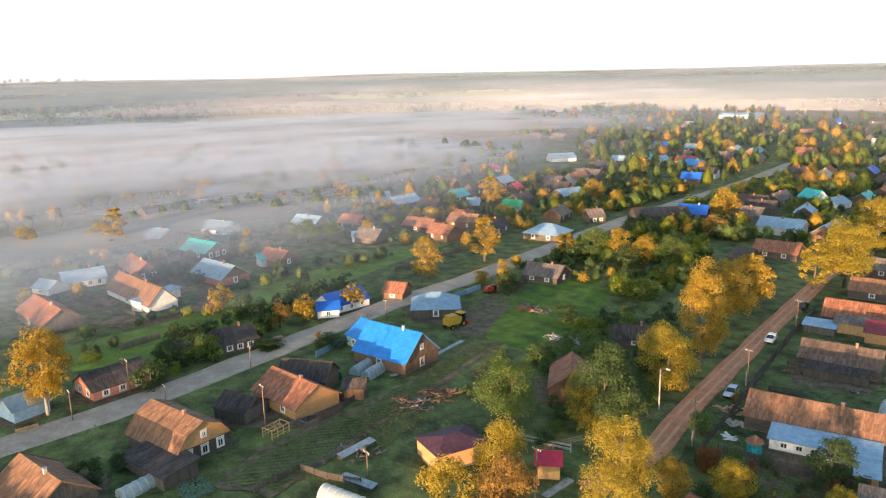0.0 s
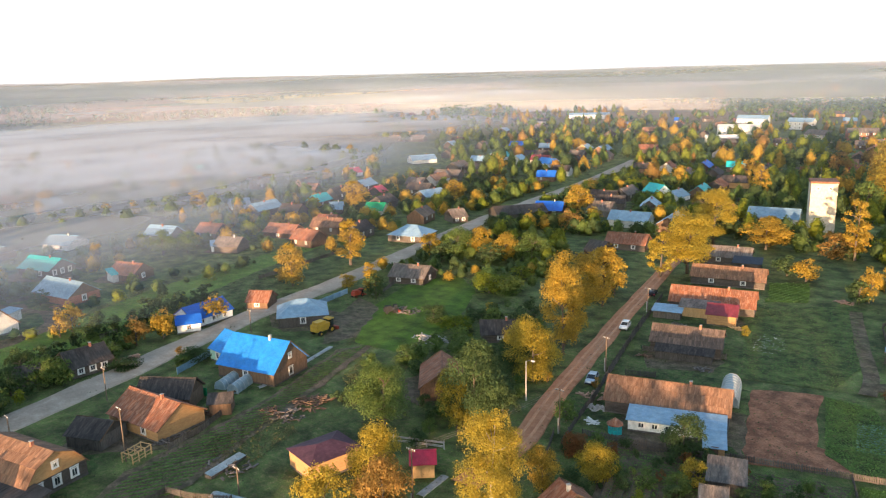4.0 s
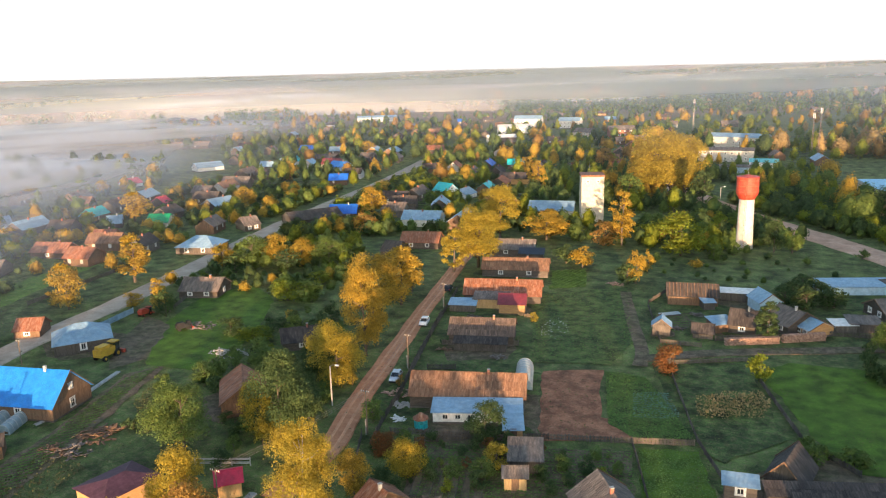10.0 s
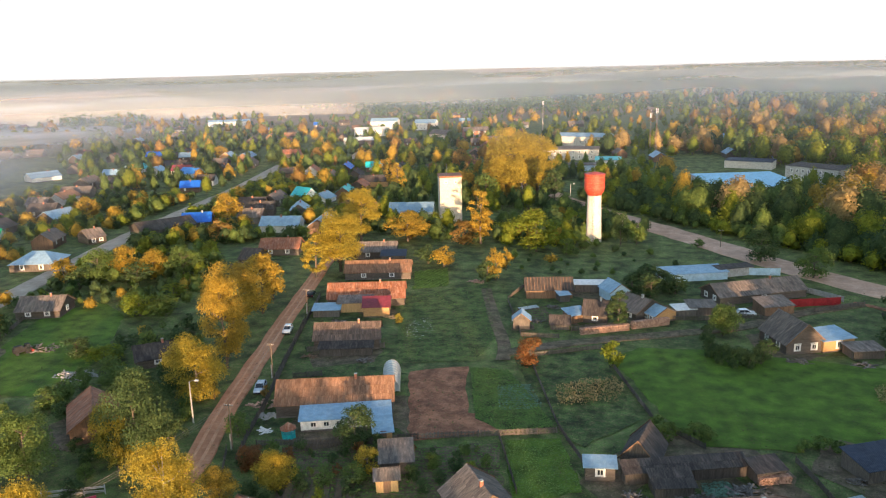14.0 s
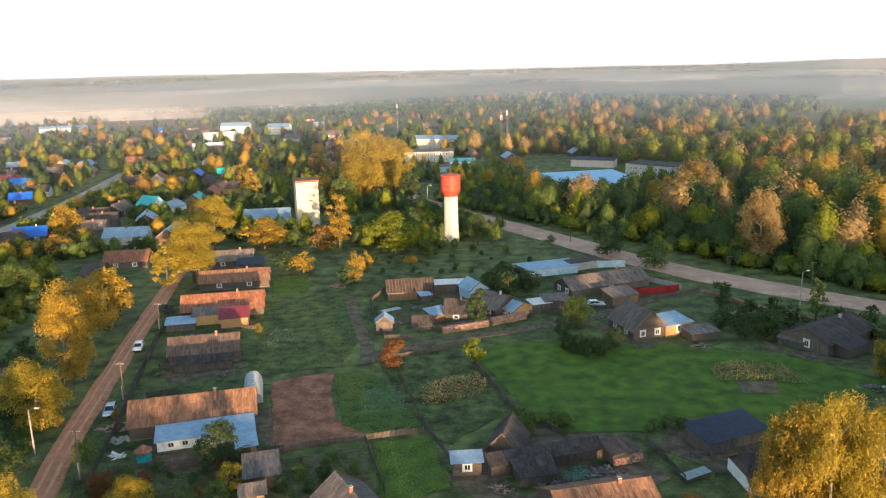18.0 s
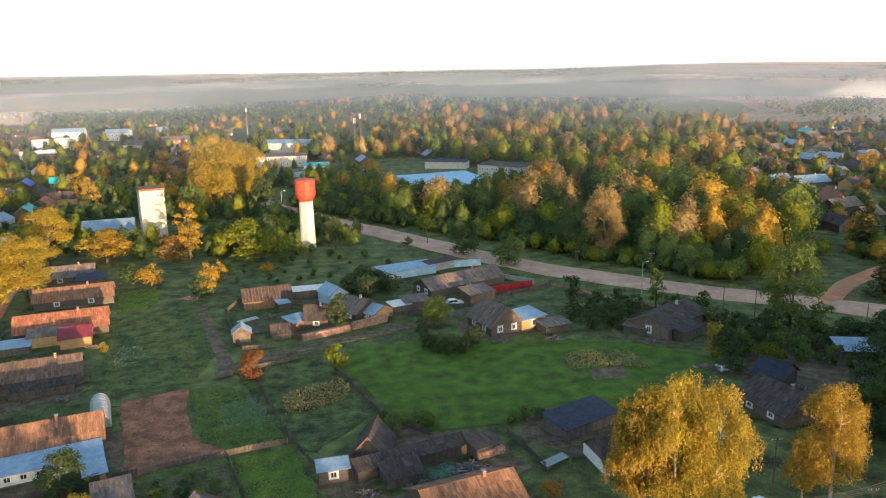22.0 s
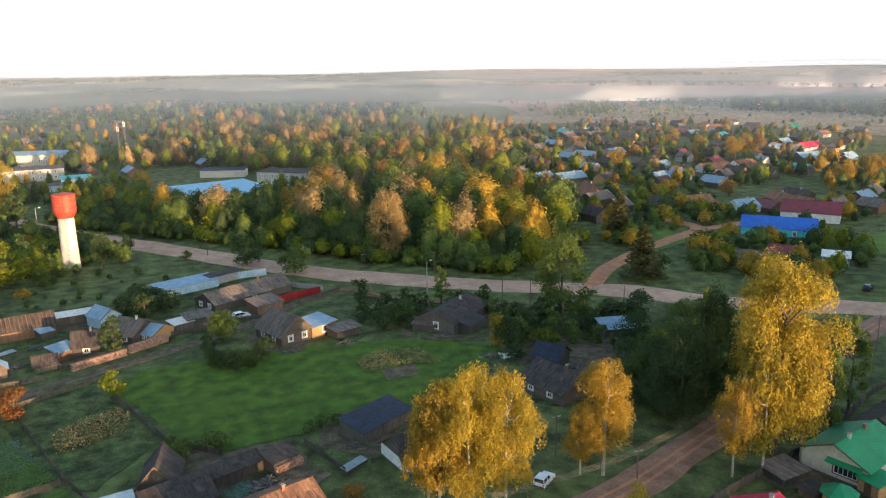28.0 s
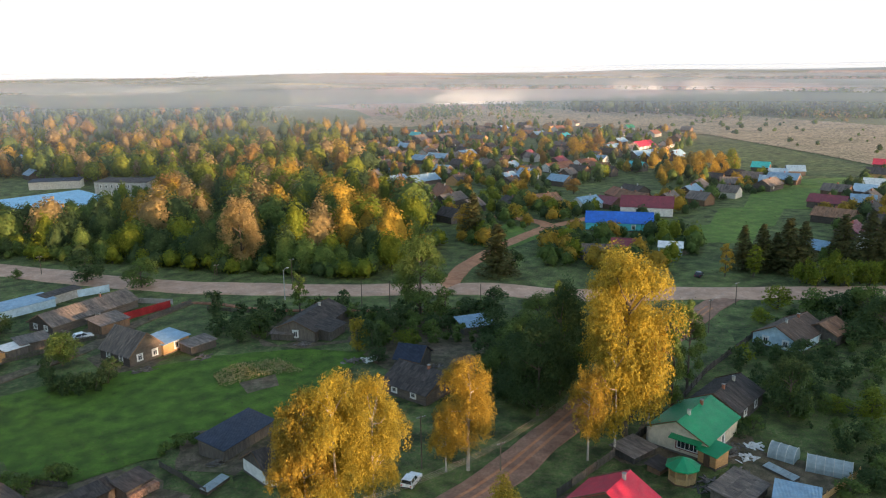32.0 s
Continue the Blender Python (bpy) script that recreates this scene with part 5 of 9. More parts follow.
def timber_frame(x, y, rot):
    """A yellow frame of new beams."""
    o = thing("timber_frame", x, y, rot, 0, "open frame of new yellow timber beams", "frame")
    o.scale = (0.75, 0.75, 0.62)
    beam = Shape().box(-0.09, -0.09, 0, 0.09, 0.09, 2.4).mesh("beam", MAT["newwood"])
    rail = Shape().box(-2.6, -0.08, 0, 2.6, 0.08, 0.16).mesh("rail", MAT["newwood"])
    for i in range(4):
        for s in (-1, 1):
            part("beam", beam, o, m=pose(-2.4 + 1.6 * i, 1.4 * s, 0))
    for s in (-1, 1):
        for z in (0.5, 1.3, 2.4):
            part("rail", rail, o, m=pose(0, 1.4 * s, z))
    for i in range(4):
        part("tie", Shape().box(-0.08, -1.5, 2.55, 0.08, 1.5, 2.7).mesh("tie", MAT["newwood"]), o, m=pose(-2.4 + 1.6 * i, 0, 0))
    return o


def farm_machine(x, y, rot, paint, label, big=True):
    """A harvester or tractor: hull, cab, wheels."""
    o = thing("harvester" if big else "tractor", x, y, rot, 0, label, "farm machine")
    k = 1.0 if big else 0.62
    part("hull", Shape().box(-2.6 * k, -1.1 * k, 0.9 * k, 1.2 * k, 1.1 * k, 2.4 * k).box(-2.2 * k, -0.9 * k, 2.4 * k, 0.2 * k, 0.9 * k, 3.0 * k).mesh("hull", MAT[paint]), o)
    cab = part("cab", Shape().box(1.25 * k, -0.9 * k, 1.3 * k, 2.5 * k, 0.9 * k, 2.9 * k).mesh("cab", MAT["glass"]), o, "dark glazed cab")
    part("cab_roof", Shape().box(1.15 * k, -1.0 * k, 2.9 * k, 2.6 * k, 1.0 * k, 3.1 * k).mesh("cab_roof", MAT[paint]), cab)
    part("header", Shape().box(2.8 * k, -1.6 * k, 0.3 * k, 3.4 * k, 1.6 * k, 1.0 * k).mesh("header", MAT["redpaint"]), o)
    for wx, r in ((1.5 * k, 0.8 * k), (-1.8 * k, 0.55 * k)):
        for s in (-1, 1):
            w = part("wheel", Shape().tube((wx, s * 1.0 * k, r), (wx, s * 1.45 * k, r), r, r, 14).mesh("wheel", MAT["rubber"]), o)
            part("rim", Shape().tube((wx, s * 1.05 * k, r), (wx, s * 1.48 * k, r), r * 0.5, r * 0.5, 10).mesh("rim", MAT[paint]), w)
    return o


def mast(x, y, h, label="tall slim lattice mast with white antennas"):
    o = thing("radio_mast", x, y, 0, 0, label, "mast")
    s = Shape()
    for i in range(3):
        a = i * 2.094
        s.tube((0.6 * math.cos(a), 0.6 * math.sin(a), -0.3), (0.25 * math.cos(a), 0.25 * math.sin(a), h), 0.09, 0.06, 5)
    part("legs", s.mesh("legs", MAT["metal"]), o)
    br = Shape()
    for j in range(int(h / 1.5)):
        for i in range(3):
            a, c = i * 2.094, (i + 1) * 2.094
            r0, r1 = 0.6 - 0.35 * j * 1.5 / h, 0.6 - 0.35 * (j + 1) * 1.5 / h
            br.tube((r0 * math.cos(a), r0 * math.sin(a), j * 1.5), (r1 * math.cos(c), r1 * math.sin(c), (j + 1) * 1.5), 0.04, 0.04, 4, False)
    part("bracing", br.mesh("bracing", MAT["rust"]), o)
    for i in range(3):
        part("antenna", Shape().box(0.4, -0.15, h - 3.5, 0.7, 0.15, h - 0.5).mesh("antenna", MAT["white"]), o, m=pose(0, 0, 0, 0, 0, 120 * i))
    return o


# ---- ground: one sheet to the horizon
def ground_sheet():
    rings = [0, 40, 80, 120, 160, 200, 260, 340, 440, 560, 700, 850, 1000, 1200, 1450, 1750, 2100, 2500, 3000, 3500, 4000, 4400, 4800]
    n = 120
    v, f = [(0, 0, 0)], []
    for r in rings[1:]:
        for i in range(n):
            x, y = r * math.sin(2 * math.pi * i / n), r * math.cos(2 * math.pi * i / n)
            v.append((x, y, height(x, y)))
    f += [(0, 1 + (i + 1) % n, 1 + i) for i in range(n)]
    for k in range(len(rings) - 2):
        a = 1 + k * n
        f += [(a + i, a + (i + 1) % n, a + n + (i + 1) % n, a + n + i) for i in range(n)]
    me = put_mesh("ground", v, f, MAT["grass"])
    return tagged(new("ground", me), "rough green village ground with grass", "ground", kind="structure")


ground_sheet()


# ---- bright hazy sky low over the horizon, far behind everything
def sky_backdrop():
    m = bpy.data.materials.new("hazy_sky")
    m.use_nodes = True
    n, l = m.node_tree.nodes, m.node_tree.links
    n.remove(n["Principled BSDF"])
    e = n.new("ShaderNodeEmission")
    e.inputs["Color"].default_value, e.inputs["Strength"].default_value = (1.0, 0.975, 0.95, 1), SKY_GLOW
    l.new(e.outputs[0], n["Material Output"].inputs["Surface"])
    k, v = 64, []
    for i in range(k + 1):
        a = radians(-115 + 215 * i / k)
        for z in (-40, 900):
            v.append((4900 * math.sin(a), 4900 * math.cos(a), z))
    me = put_mesh("backdrop", v, [(2 * i, 2 * i + 1, 2 * i + 3, 2 * i + 2) for i in range(k)], m)
    tagged(new("backdrop", me), "white morning sky above the horizon", "sky", kind="structure")


sky_backdrop()


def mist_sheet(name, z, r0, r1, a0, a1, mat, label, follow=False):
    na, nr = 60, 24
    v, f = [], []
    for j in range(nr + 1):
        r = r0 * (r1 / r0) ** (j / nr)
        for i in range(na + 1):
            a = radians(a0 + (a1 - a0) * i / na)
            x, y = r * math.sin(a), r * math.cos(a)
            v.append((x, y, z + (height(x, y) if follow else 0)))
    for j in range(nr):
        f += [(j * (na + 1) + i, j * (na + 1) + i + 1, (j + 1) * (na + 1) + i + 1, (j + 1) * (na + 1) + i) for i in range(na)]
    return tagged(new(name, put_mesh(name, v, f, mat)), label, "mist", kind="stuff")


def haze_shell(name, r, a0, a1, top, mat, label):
    """An upright see-through curtain round the viewer, for thin mist and painted haze."""
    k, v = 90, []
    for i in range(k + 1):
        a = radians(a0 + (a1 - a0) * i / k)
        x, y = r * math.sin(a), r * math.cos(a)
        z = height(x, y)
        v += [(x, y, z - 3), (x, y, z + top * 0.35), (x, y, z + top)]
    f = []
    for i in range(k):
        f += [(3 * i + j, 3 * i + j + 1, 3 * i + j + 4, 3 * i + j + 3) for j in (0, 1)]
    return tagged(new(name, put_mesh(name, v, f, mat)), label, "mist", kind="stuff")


# mist over the low meadows in the north-west
for k, z in enumerate((4.5, 11.0)):
    mist_sheet("ground_mist", z, 150, 1250, -112, -18, mist_mat("mist", 0.0045 + 0.0015 * k, 0.24, 0.60, 0.72 - 0.12 * k, (1.0, 0.75, 1.0), (((-0.905, -0.425, 0.0), 105 - 45 * k, 262), ("r", 1080, 780)), (0.66, 0.69, 0.75), (0.06, -0.13, 0.99)), "white morning mist lying over the meadows")
# A tinted see-through sheet stands in for haze over the distance.
mist_sheet("haze", 31.0, 110, 4850, -112, 98, mist_mat("haze", 0.002, -0.1, 0.6, 0.32, (1.0, 0.4, 1.0), (("r", 112, 760),), (0.76, 0.86, 0.97), (0.07, -0.17, 0.98)), "pale tinted sheet standing in for haze over the distance", True)
mist_sheet("ground_mist", 9.0, 900, 2900, -112, 98, mist_mat("mist_streaks", 0.0024, 0.60, 0.68, 0.7, (1.0, 0.35, 1.0), (("r", 950, 1200), ("r", 2800, 2200)), (0.74, 0.76, 0.80)), "white mist streaks in the valley", True)
UP = (0.0, 0.0, 1.0)
# Two tinted curtains stand in for haze that thickens farther out.
haze_shell("haze", 1250, -112, 98, 95, mist_mat("valley_haze_tint", 0.002, 0.0, 0.7, 0.16, (1.0, 1.0, 4.0), ((UP, 75, 12),), (0.76, 0.87, 0.98), (0.07, -0.17, 0.98)), "blue-tinted curtain standing in for haze over the distant valley")
haze_shell("haze", 2300, -112, 98, 110, mist_mat("hill_haze_tint", 0.0015, 0.0, 0.7, 0.16, (1.0, 1.0, 4.0), ((UP, 90, 20),), (0.80, 0.88, 0.97), (0.12, -0.28, 0.95)), "pale tinted curtain standing in for haze before the distant hills")
# This curtain's normal is turned to the sun to give a warm glow.
haze_shell("haze", 1050, -100, 0, 60, mist_mat("glow_mist", 0.003, 0.1, 0.7, 0.42, (1.0, 1.0, 5.0), ((UP, 46, 2), ((-0.64, 0.77, 0.0), 870, 1045)), (0.80, 0.78, 0.76), (0.34, -0.86, 0.38)), "river-meadow mist curtain, normal turned to the sun for a warm glow")
# Plume normals lean towards the sun so they show whiter.
for r, a0, a1, top in ((1350, 32, 42, 42), (2050, 46, 54, 60), (1500, 52, 66, 36)):
    c = radians((a0 + a1) / 2)
    t0, t1 = r * math.cos(radians(a1 - a0) / 2) * 0.999, r
    haze_shell("mist_plume", r, a0, a1, top, mist_mat("rising_mist", 0.014, 0.36, 0.58, 0.9, (1.0, 1.0, 1.4), ((UP, top * 0.9, 4), ((math.sin(c), math.cos(c), 0.0), t0, t1)), (0.86, 0.88, 0.92), (0.26, -0.64, 0.72)), "white mist rising from the fields")


# ---- things, space by space
strip('road_main', [(-126.7, 8.2), (-127.8, 12.8), (-129.3, 25.6), (-132.2, 40.7), (-137.2, 59.6), (-142.1, 76.6), (-148.4, 100.5), (-153.9, 130.8), (-159.7, 155.7), (-165.6, 179.3), (-174.5, 215.6), (-181.8, 252.2), (-192.6, 318.0), (-199.8, 354.8), (-217.4, 427.6)], 7.0, 'greyroad', 'worn grey asphalt village road')
strip('road_dirt', [(-60.5, 72.3), (-60.9, 81.1), (-61.9, 88.5), (-64.6, 97.5), (-67.7, 108.0), (-70.9, 120.7), (-74.7, 136.1), (-79.5, 155.0), (-85.1, 179.0), (-91.0, 203.2), (-94.8, 220.0)], 4.0, 'dirtroad', 'reddish-brown rutted dirt road')
for off in (-0.8, 0.8):
    strip('wheel_rut', [(-60.5 + off, 72.3), (-60.9 + off, 81.1), (-61.9 + off, 88.5), (-64.6 + off, 97.5), (-67.7 + off, 108.0), (-70.9 + off, 120.7), (-74.7 + off, 136.1), (-79.5 + off, 155.0), (-85.1 + off, 179.0), (-91.0 + off, 203.2)], 0.55, 'rut', 'pale worn wheel rut in the dirt road', z=0.215)
    strip('wheel_rut', [(37.4, 70.9 + off), (48.9, 73.6 + off), (60.4, 76.4 + off), (77.5, 82.8 + off), (101.4, 91.9 + off), (130.2, 102.4 + off), (149.2, 108.8 + off)], 0.55, 'dirtroad', 'pale worn wheel rut in the dirt lane', z=0.185)
strip('road_gravel', [(-86.9, 405.8), (-54.3, 357.5), (-24.9, 307.5), (1.8, 271.1), (23.4, 240.8), (43.8, 212.6), (63.2, 193.1), (80.7, 178.3), (102.2, 163.2), (118.1, 151.6), (128.9, 136.6), (152.8, 120.9), (169.7, 108.3), (187.5, 96.4), (204.1, 85.4)], 10.5, 'gravelroad', 'wide pale gravel road')
strip('road_lane', [(37.4, 70.9), (48.9, 73.6), (60.4, 76.4), (77.5, 82.8), (101.4, 91.9), (130.2, 102.4), (149.2, 108.8), (160.8, 111.8)], 6.0, 'lane', 'brown dirt lane between the birches', z=0.14)
strip('track_branch', [(108.0, 159.2), (116.9, 168.2), (128.3, 177.2), (147.7, 188.6), (171.2, 199.4), (183.6, 205.1), (187.1, 213.2), (184.5, 226.8), (178.2, 234.8)], 5.0, 'dirtroad', 'curving brown dirt track')
strip('track_side', [(176.6, 202.7), (190.0, 205.5), (205.2, 207.8), (223.3, 212.1)], 4.0, 'dirtroad', 'brown dirt track towards the houses', z=0.14)
strip('footpath', [(47.8, 188.0), (54.0, 183.1), (62.9, 170.1), (78.5, 157.7), (92.7, 147.2), (108.9, 139.0)], 1.6, 'soil', 'narrow trodden footpath along the verge')
strip('yard_lane', [(-25.8, 140.7), (-17.8, 146.2), (-9.1, 151.2), (7.7, 158.7), (21.0, 165.5), (28.8, 172.9), (37.9, 179.9), (50.0, 187.6)], 3.4, 'darksoil', 'muddy yard lane')
patch('meadow', [(-5.4, 141.7), (0.1, 148.7), (11.9, 150.1), (25.9, 148.4), (42.4, 146.7), (58.4, 140.6), (69.6, 129.4), (52.8, 118.8), (41.3, 109.4), (29.8, 115.4), (23.0, 110.2), (10.2, 109.2), (4.4, 117.2), (-0.1, 129.8)], 'lush', 'bright green mown meadow')
patch('ploughed_plot', [(-41.4, 127.9), (-36.5, 130.7), (-31.1, 132.6), (-29.3, 122.4), (-26.3, 113.0), (-20.6, 112.5), (-19.6, 108.4), (-26.4, 104.6), (-33.3, 101.3), (-37.1, 113.8)], 'soil', 'bare reddish-brown ploughed plot')
patch('cabbage_plot', [(-30.6, 132.2), (-23.3, 132.1), (-11.9, 110.8), (-19.5, 107.1), (-25.1, 111.4)], 'weeds', 'green vegetable plot')
tufts('cabbage_rows', [(-30.6, 132.2), (-23.3, 132.1), (-11.9, 110.8), (-19.5, 107.1), (-25.1, 111.4)], 15000, 0.13, 0.3, MAT["crop"], 'leafy green vegetable plants')
patch('garden_plot', [(-58.5, 175.3), (-39.0, 188.7), (-28.9, 149.5), (-30.5, 135.8), (-45.2, 131.4)], 'weeds', 'weedy green garden plot')
tufts('garden_weeds', [(-58.5, 175.3), (-39.0, 188.7), (-28.9, 149.5), (-30.5, 135.8), (-45.2, 131.4)], 12000, 0.13, 0.22, MAT["crop"], 'low green garden weeds')
patch('bed_plot', [(-19.0, 104.8), (-11.0, 107.3), (-6.4, 93.0), (-15.0, 87.7)], 'lush', 'green garden plot behind a fence')
tufts('bed_leaves', [(-19.0, 104.8), (-11.0, 107.3), (-6.4, 93.0), (-15.0, 87.7)], 7000, 0.12, 0.22, MAT["crop"], 'leafy green garden plants')
patch('near_garden', [(-50.5, 93.9), (-19.7, 103.6), (-15.7, 87.5), (-44.2, 78.3)], 'darksoil', 'dark garden soil between beds')
tufts('near_garden_plants', [(-48.9, 94.4), (-19.7, 103.6), (-16.0, 88.8), (-43.4, 79.9)], 6500, 0.16, 0.4, MAT["crop"], 'dense dark green garden plants', rows=(15, 0.9))
tufts('dry_grass', [(-13.6, 124.4), (-9.0, 128.9), (-4.2, 131.0), (-1.9, 127.0), (-3.0, 121.5), (-8.0, 119.6), (-12.6, 118.6)], 1400, 0.19, 1.4, MAT["dryweed"], 'tall dry straw-coloured grass', up=0.2)
patch('rough_plot', [(-23.4, 138.9), (-7.9, 148.4), (0.6, 115.7), (-7.1, 105.4), (-12.3, 108.0)], 'weeds', 'rough grassy plot inside a fence')
patch('potato_field', [(-94.9, 34.0), (-101.0, 44.6), (-105.3, 72.0), (-114.2, 96.9), (-111.2, 105.3), (-104.7, 88.8), (-89.7, 47.1), (-86.8, 38.6)], 'darksoil', 'dark potato field in long rows')
tufts('potato_rows', [(-94.6, 35.5), (-99.5, 44.9), (-104.3, 71.2), (-112.9, 95.8), (-111.5, 102.4), (-104.7, 84.5), (-91.2, 47.9), (-87.9, 40.0)], 18000, 0.14, 0.3, MAT["crop"], 'low green potato plants in rows', rows=(62, 1.0))
patch('green_slope', [(-169.9, 30.0), (-172.5, 54.8), (-189.3, 95.8), (-198.4, 137.3), (-203.6, 170.4), (-194.9, 165.7), (-182.8, 126.4), (-169.7, 92.1), (-156.9, 66.0), (-150.9, 41.5), (-153.7, 29.5)], 'palegrass', 'long green meadow behind the houses')
patch('green_common', [(-129.7, 120.9), (-137.4, 142.5), (-132.0, 156.7), (-118.4, 147.3), (-104.9, 123.2), (-104.0, 103.2), (-114.4, 101.8)], 'lush', 'green common with short grass')
patch('green_strip', [(-249.5, 31.9), (-250.5, 55.4), (-256.4, 89.9), (-247.6, 86.6), (-237.7, 53.8), (-235.2, 29.7)], 'palegrass', 'green grass strip')
patch('bare_yard', [(-129.4, 108.1), (-138.7, 125.4), (-128.3, 122.4), (-117.1, 104.2), (-119.2, 96.4)], 'darksoil', 'bare trampled yard')
patch('field_strip', [(202.0, 157.7), (227.2, 174.1), (250.8, 162.5), (217.1, 144.1)], 'palegrass', 'bright green vegetable field strip')
patch('field_strip', [(231.1, 171.0), (262.8, 190.9), (289.8, 178.2), (247.5, 155.8)], 'palegrass', 'bright green vegetable field strip')
patch('field_strip', [(270.7, 184.7), (312.0, 209.2), (343.5, 195.0), (288.4, 167.5)], 'palegrass', 'bright green vegetable field strip')
patch('field_strip', [(304.6, 194.3), (355.0, 222.6), (390.4, 207.3), (323.2, 175.5)], 'palegrass', 'bright green vegetable field strip')
patch('pasture', [(146.9, 199.7), (177.2, 219.5), (170.6, 192.8), (142.9, 182.4)], 'palegrass', 'green pasture beside the dirt track')
patch('bare_patch', [(42.0, 130.2), (49.1, 130.0), (47.6, 124.6), (41.7, 124.7)], 'darksoil', 'dark rank patch in the meadow')
tufts('meadow_weeds', [(39.2, 136.3), (44.5, 138.6), (52.5, 136.2), (54.0, 128.0), (47.5, 130.4), (38.5, 130.0)], 2600, 0.17, 0.9, MAT["paleweed"], 'pale seeding weeds in the meadow', up=0.5)
# Shade under the trees is put into this patch's dark soil colour.
patch('shady_ground', [(67.5, 129.8), (80.0, 140.4), (95.5, 141.2), (106.6, 135.9), (79.9, 99.4), (72.5, 100.6), (70.1, 109.1), (67.2, 116.5)], 'darksoil', 'dark soil patch with the tree shade put into its colour')
patch('yard', [(95.4, 62.4), (100.4, 48.8), (94.4, 45.6), (83.6, 53.3)], 'darksoil', 'dark garden soil between greenhouses')
strip('garden_track', [(-25.3, 136.9), (-26.8, 146.2), (-31.1, 159.3), (-35.1, 173.0), (-38.4, 184.4)], 2.6, 'darksoil', 'trodden brown track along the garden plot', z=0.13)
strip('concrete_walk', [(-111.1, 74.9), (-111.3, 78.1), (-114.8, 90.3), (-116.8, 97.2)], 0.9, 'concrete', 'narrow pale concrete walk beside a house')
strip('plank_walk', [(-63.3, 66.5), (-64.0, 72.5)], 1.1, 'concrete', 'short pale plank walk in a yard')
tufts('flowering_weeds', [(-50.4, 157.6), (-45.0, 156.8), (-42.2, 150.7), (-44.0, 145.0), (-47.3, 145.5), (-49.0, 150.0)], 150, 0.15, 0.7, MAT["flower"], 'white flowering weeds in the garden plot')
patch('north_plot', [(-61.6, 197.8), (-53.4, 202.6), (-48.6, 185.6), (-56.7, 180.7)], 'lush', 'green vegetable plot beside a house')
tufts('north_plot_rows', [(-61.6, 197.8), (-53.4, 202.6), (-48.6, 185.6), (-56.7, 180.7)], 2600, 0.17, 0.4, MAT["crop"], 'green vegetables in rows', rows=(75, 1.3))
patch('bed_rows', [(-28.6, 169.5), (-21.5, 172.7), (-18.3, 160.8), (-25.2, 162.3)], 'darksoil', 'dark garden beds behind a hut')
tufts('bed_row_plants', [(-28.6, 169.5), (-21.5, 172.7), (-18.3, 160.8), (-25.2, 162.3)], 1500, 0.15, 0.3, MAT["crop"], 'green plants in long garden beds', rows=(20, 1.5))
tufts('cabbage_bed', [(-24.0, 124.3), (-18.5, 126.6), (-14.7, 117.3), (-21.7, 114.4)], 1500, 0.16, 0.32, MAT["cabbage"], 'pale blue-green cabbage heads in a plot', rows=(15, 0.8))
house(-105.3, 14.8, 12.0, 11.8, 9.0, 2.5, 5.6, wall='greyplank', roof='slate_brown', wins=('r1',), sheets=True, label='old timber house with a rusty brown sheet roof')
# The gable's ochre stands in for low sun on plain wood.
house(-110.0, 34.8, 13.3, 13.1, 9.5, 2.5, 6.0, wall='log', roof='slate_brown', style='gambrel', gable='ochre', wins=('r3', 'r1a'), sheets=True, casing='white', label='timber house with a brown gambrel roof and gable coloured as sunlit wood')
house(-104.1, 29.8, 11.5, 10.9, 5.5, 2.0, 2.7, style='mono', roof='slate_dark', wall='greyplank', label='low dark lean-to shed beside a timber house', name='shed', chimney=0, wins=())
house(-112.1, 55.8, 7.2, 12.6, 9.0, 2.4, 5.2, wall='ochre', roof='rust', wins=('f2', 'l2'), sheets=True, label='wooden house with a patched rusty sheet roof')
house(-117.6, 61.3, 35.4, 9.4, 6.0, 2.6, 5.0, wall='plank', roof='slate_dark', name='barn', wins=(), chimney=0, label='dark roofed timber barn behind a house')
house(-107.9, 65.3, 48.4, 3.6, 4.0, 2.4, 3.4, wall='plank', roof='slate_dark', name='shed', wins=(), chimney=0, label='small brown plank shed in a yard')
house(-114.0, 46.7, 23.5, 6.4, 6.0, 2.2, 3.8, wall='greyplank', roof='slate_dark', name='shed', wins=(), chimney=0, label='low dark timber shed in a yard')
house(-116.6, 80.1, 13.9, 13.3, 9.9, 2.8, 7.3, wall='plank', roof='blue', gable='plank', wins=('f1', 'r1', 'r1a'), label='brown timber house with a bright blue sheet roof')
house(-128.0, 81.5, -0.2, 5.3, 8.0, 2.8, 5.5, wall='palegreen', roof='blue', wins=('l1', 'f1'), chimney=0, label='pale green wing with a bright blue sheet roof')
tunnel(-117.4, 73.3, 113.2, 7.0, 2.2, 1.7)
tunnel(-114.4, 74.4, 113.6, 8.4, 2.2, 1.7)
tunnel(-100.6, 25.3, 106.9, 4.8, 2.4, 1.5)
tunnel(-79.2, 45.2, 17.5, 6.4, 2.8, 2.0)
house(-136.0, 105.2, 52.4, 11.0, 10.0, 2.6, 5.2, style='hip', roof='zinc', wall='greyplank', name='house', chimney=0, wins=('f1',), label='low house with a grey zinc hipped roof')
house(-79.5, 64.0, 80.2, 8.0, 6.5, 3.0, 3.9, style='hip', roof='purple', wall='ochre', name='house', wins=(), chimney=0, label='ochre building with a plum-coloured flat hipped roof')
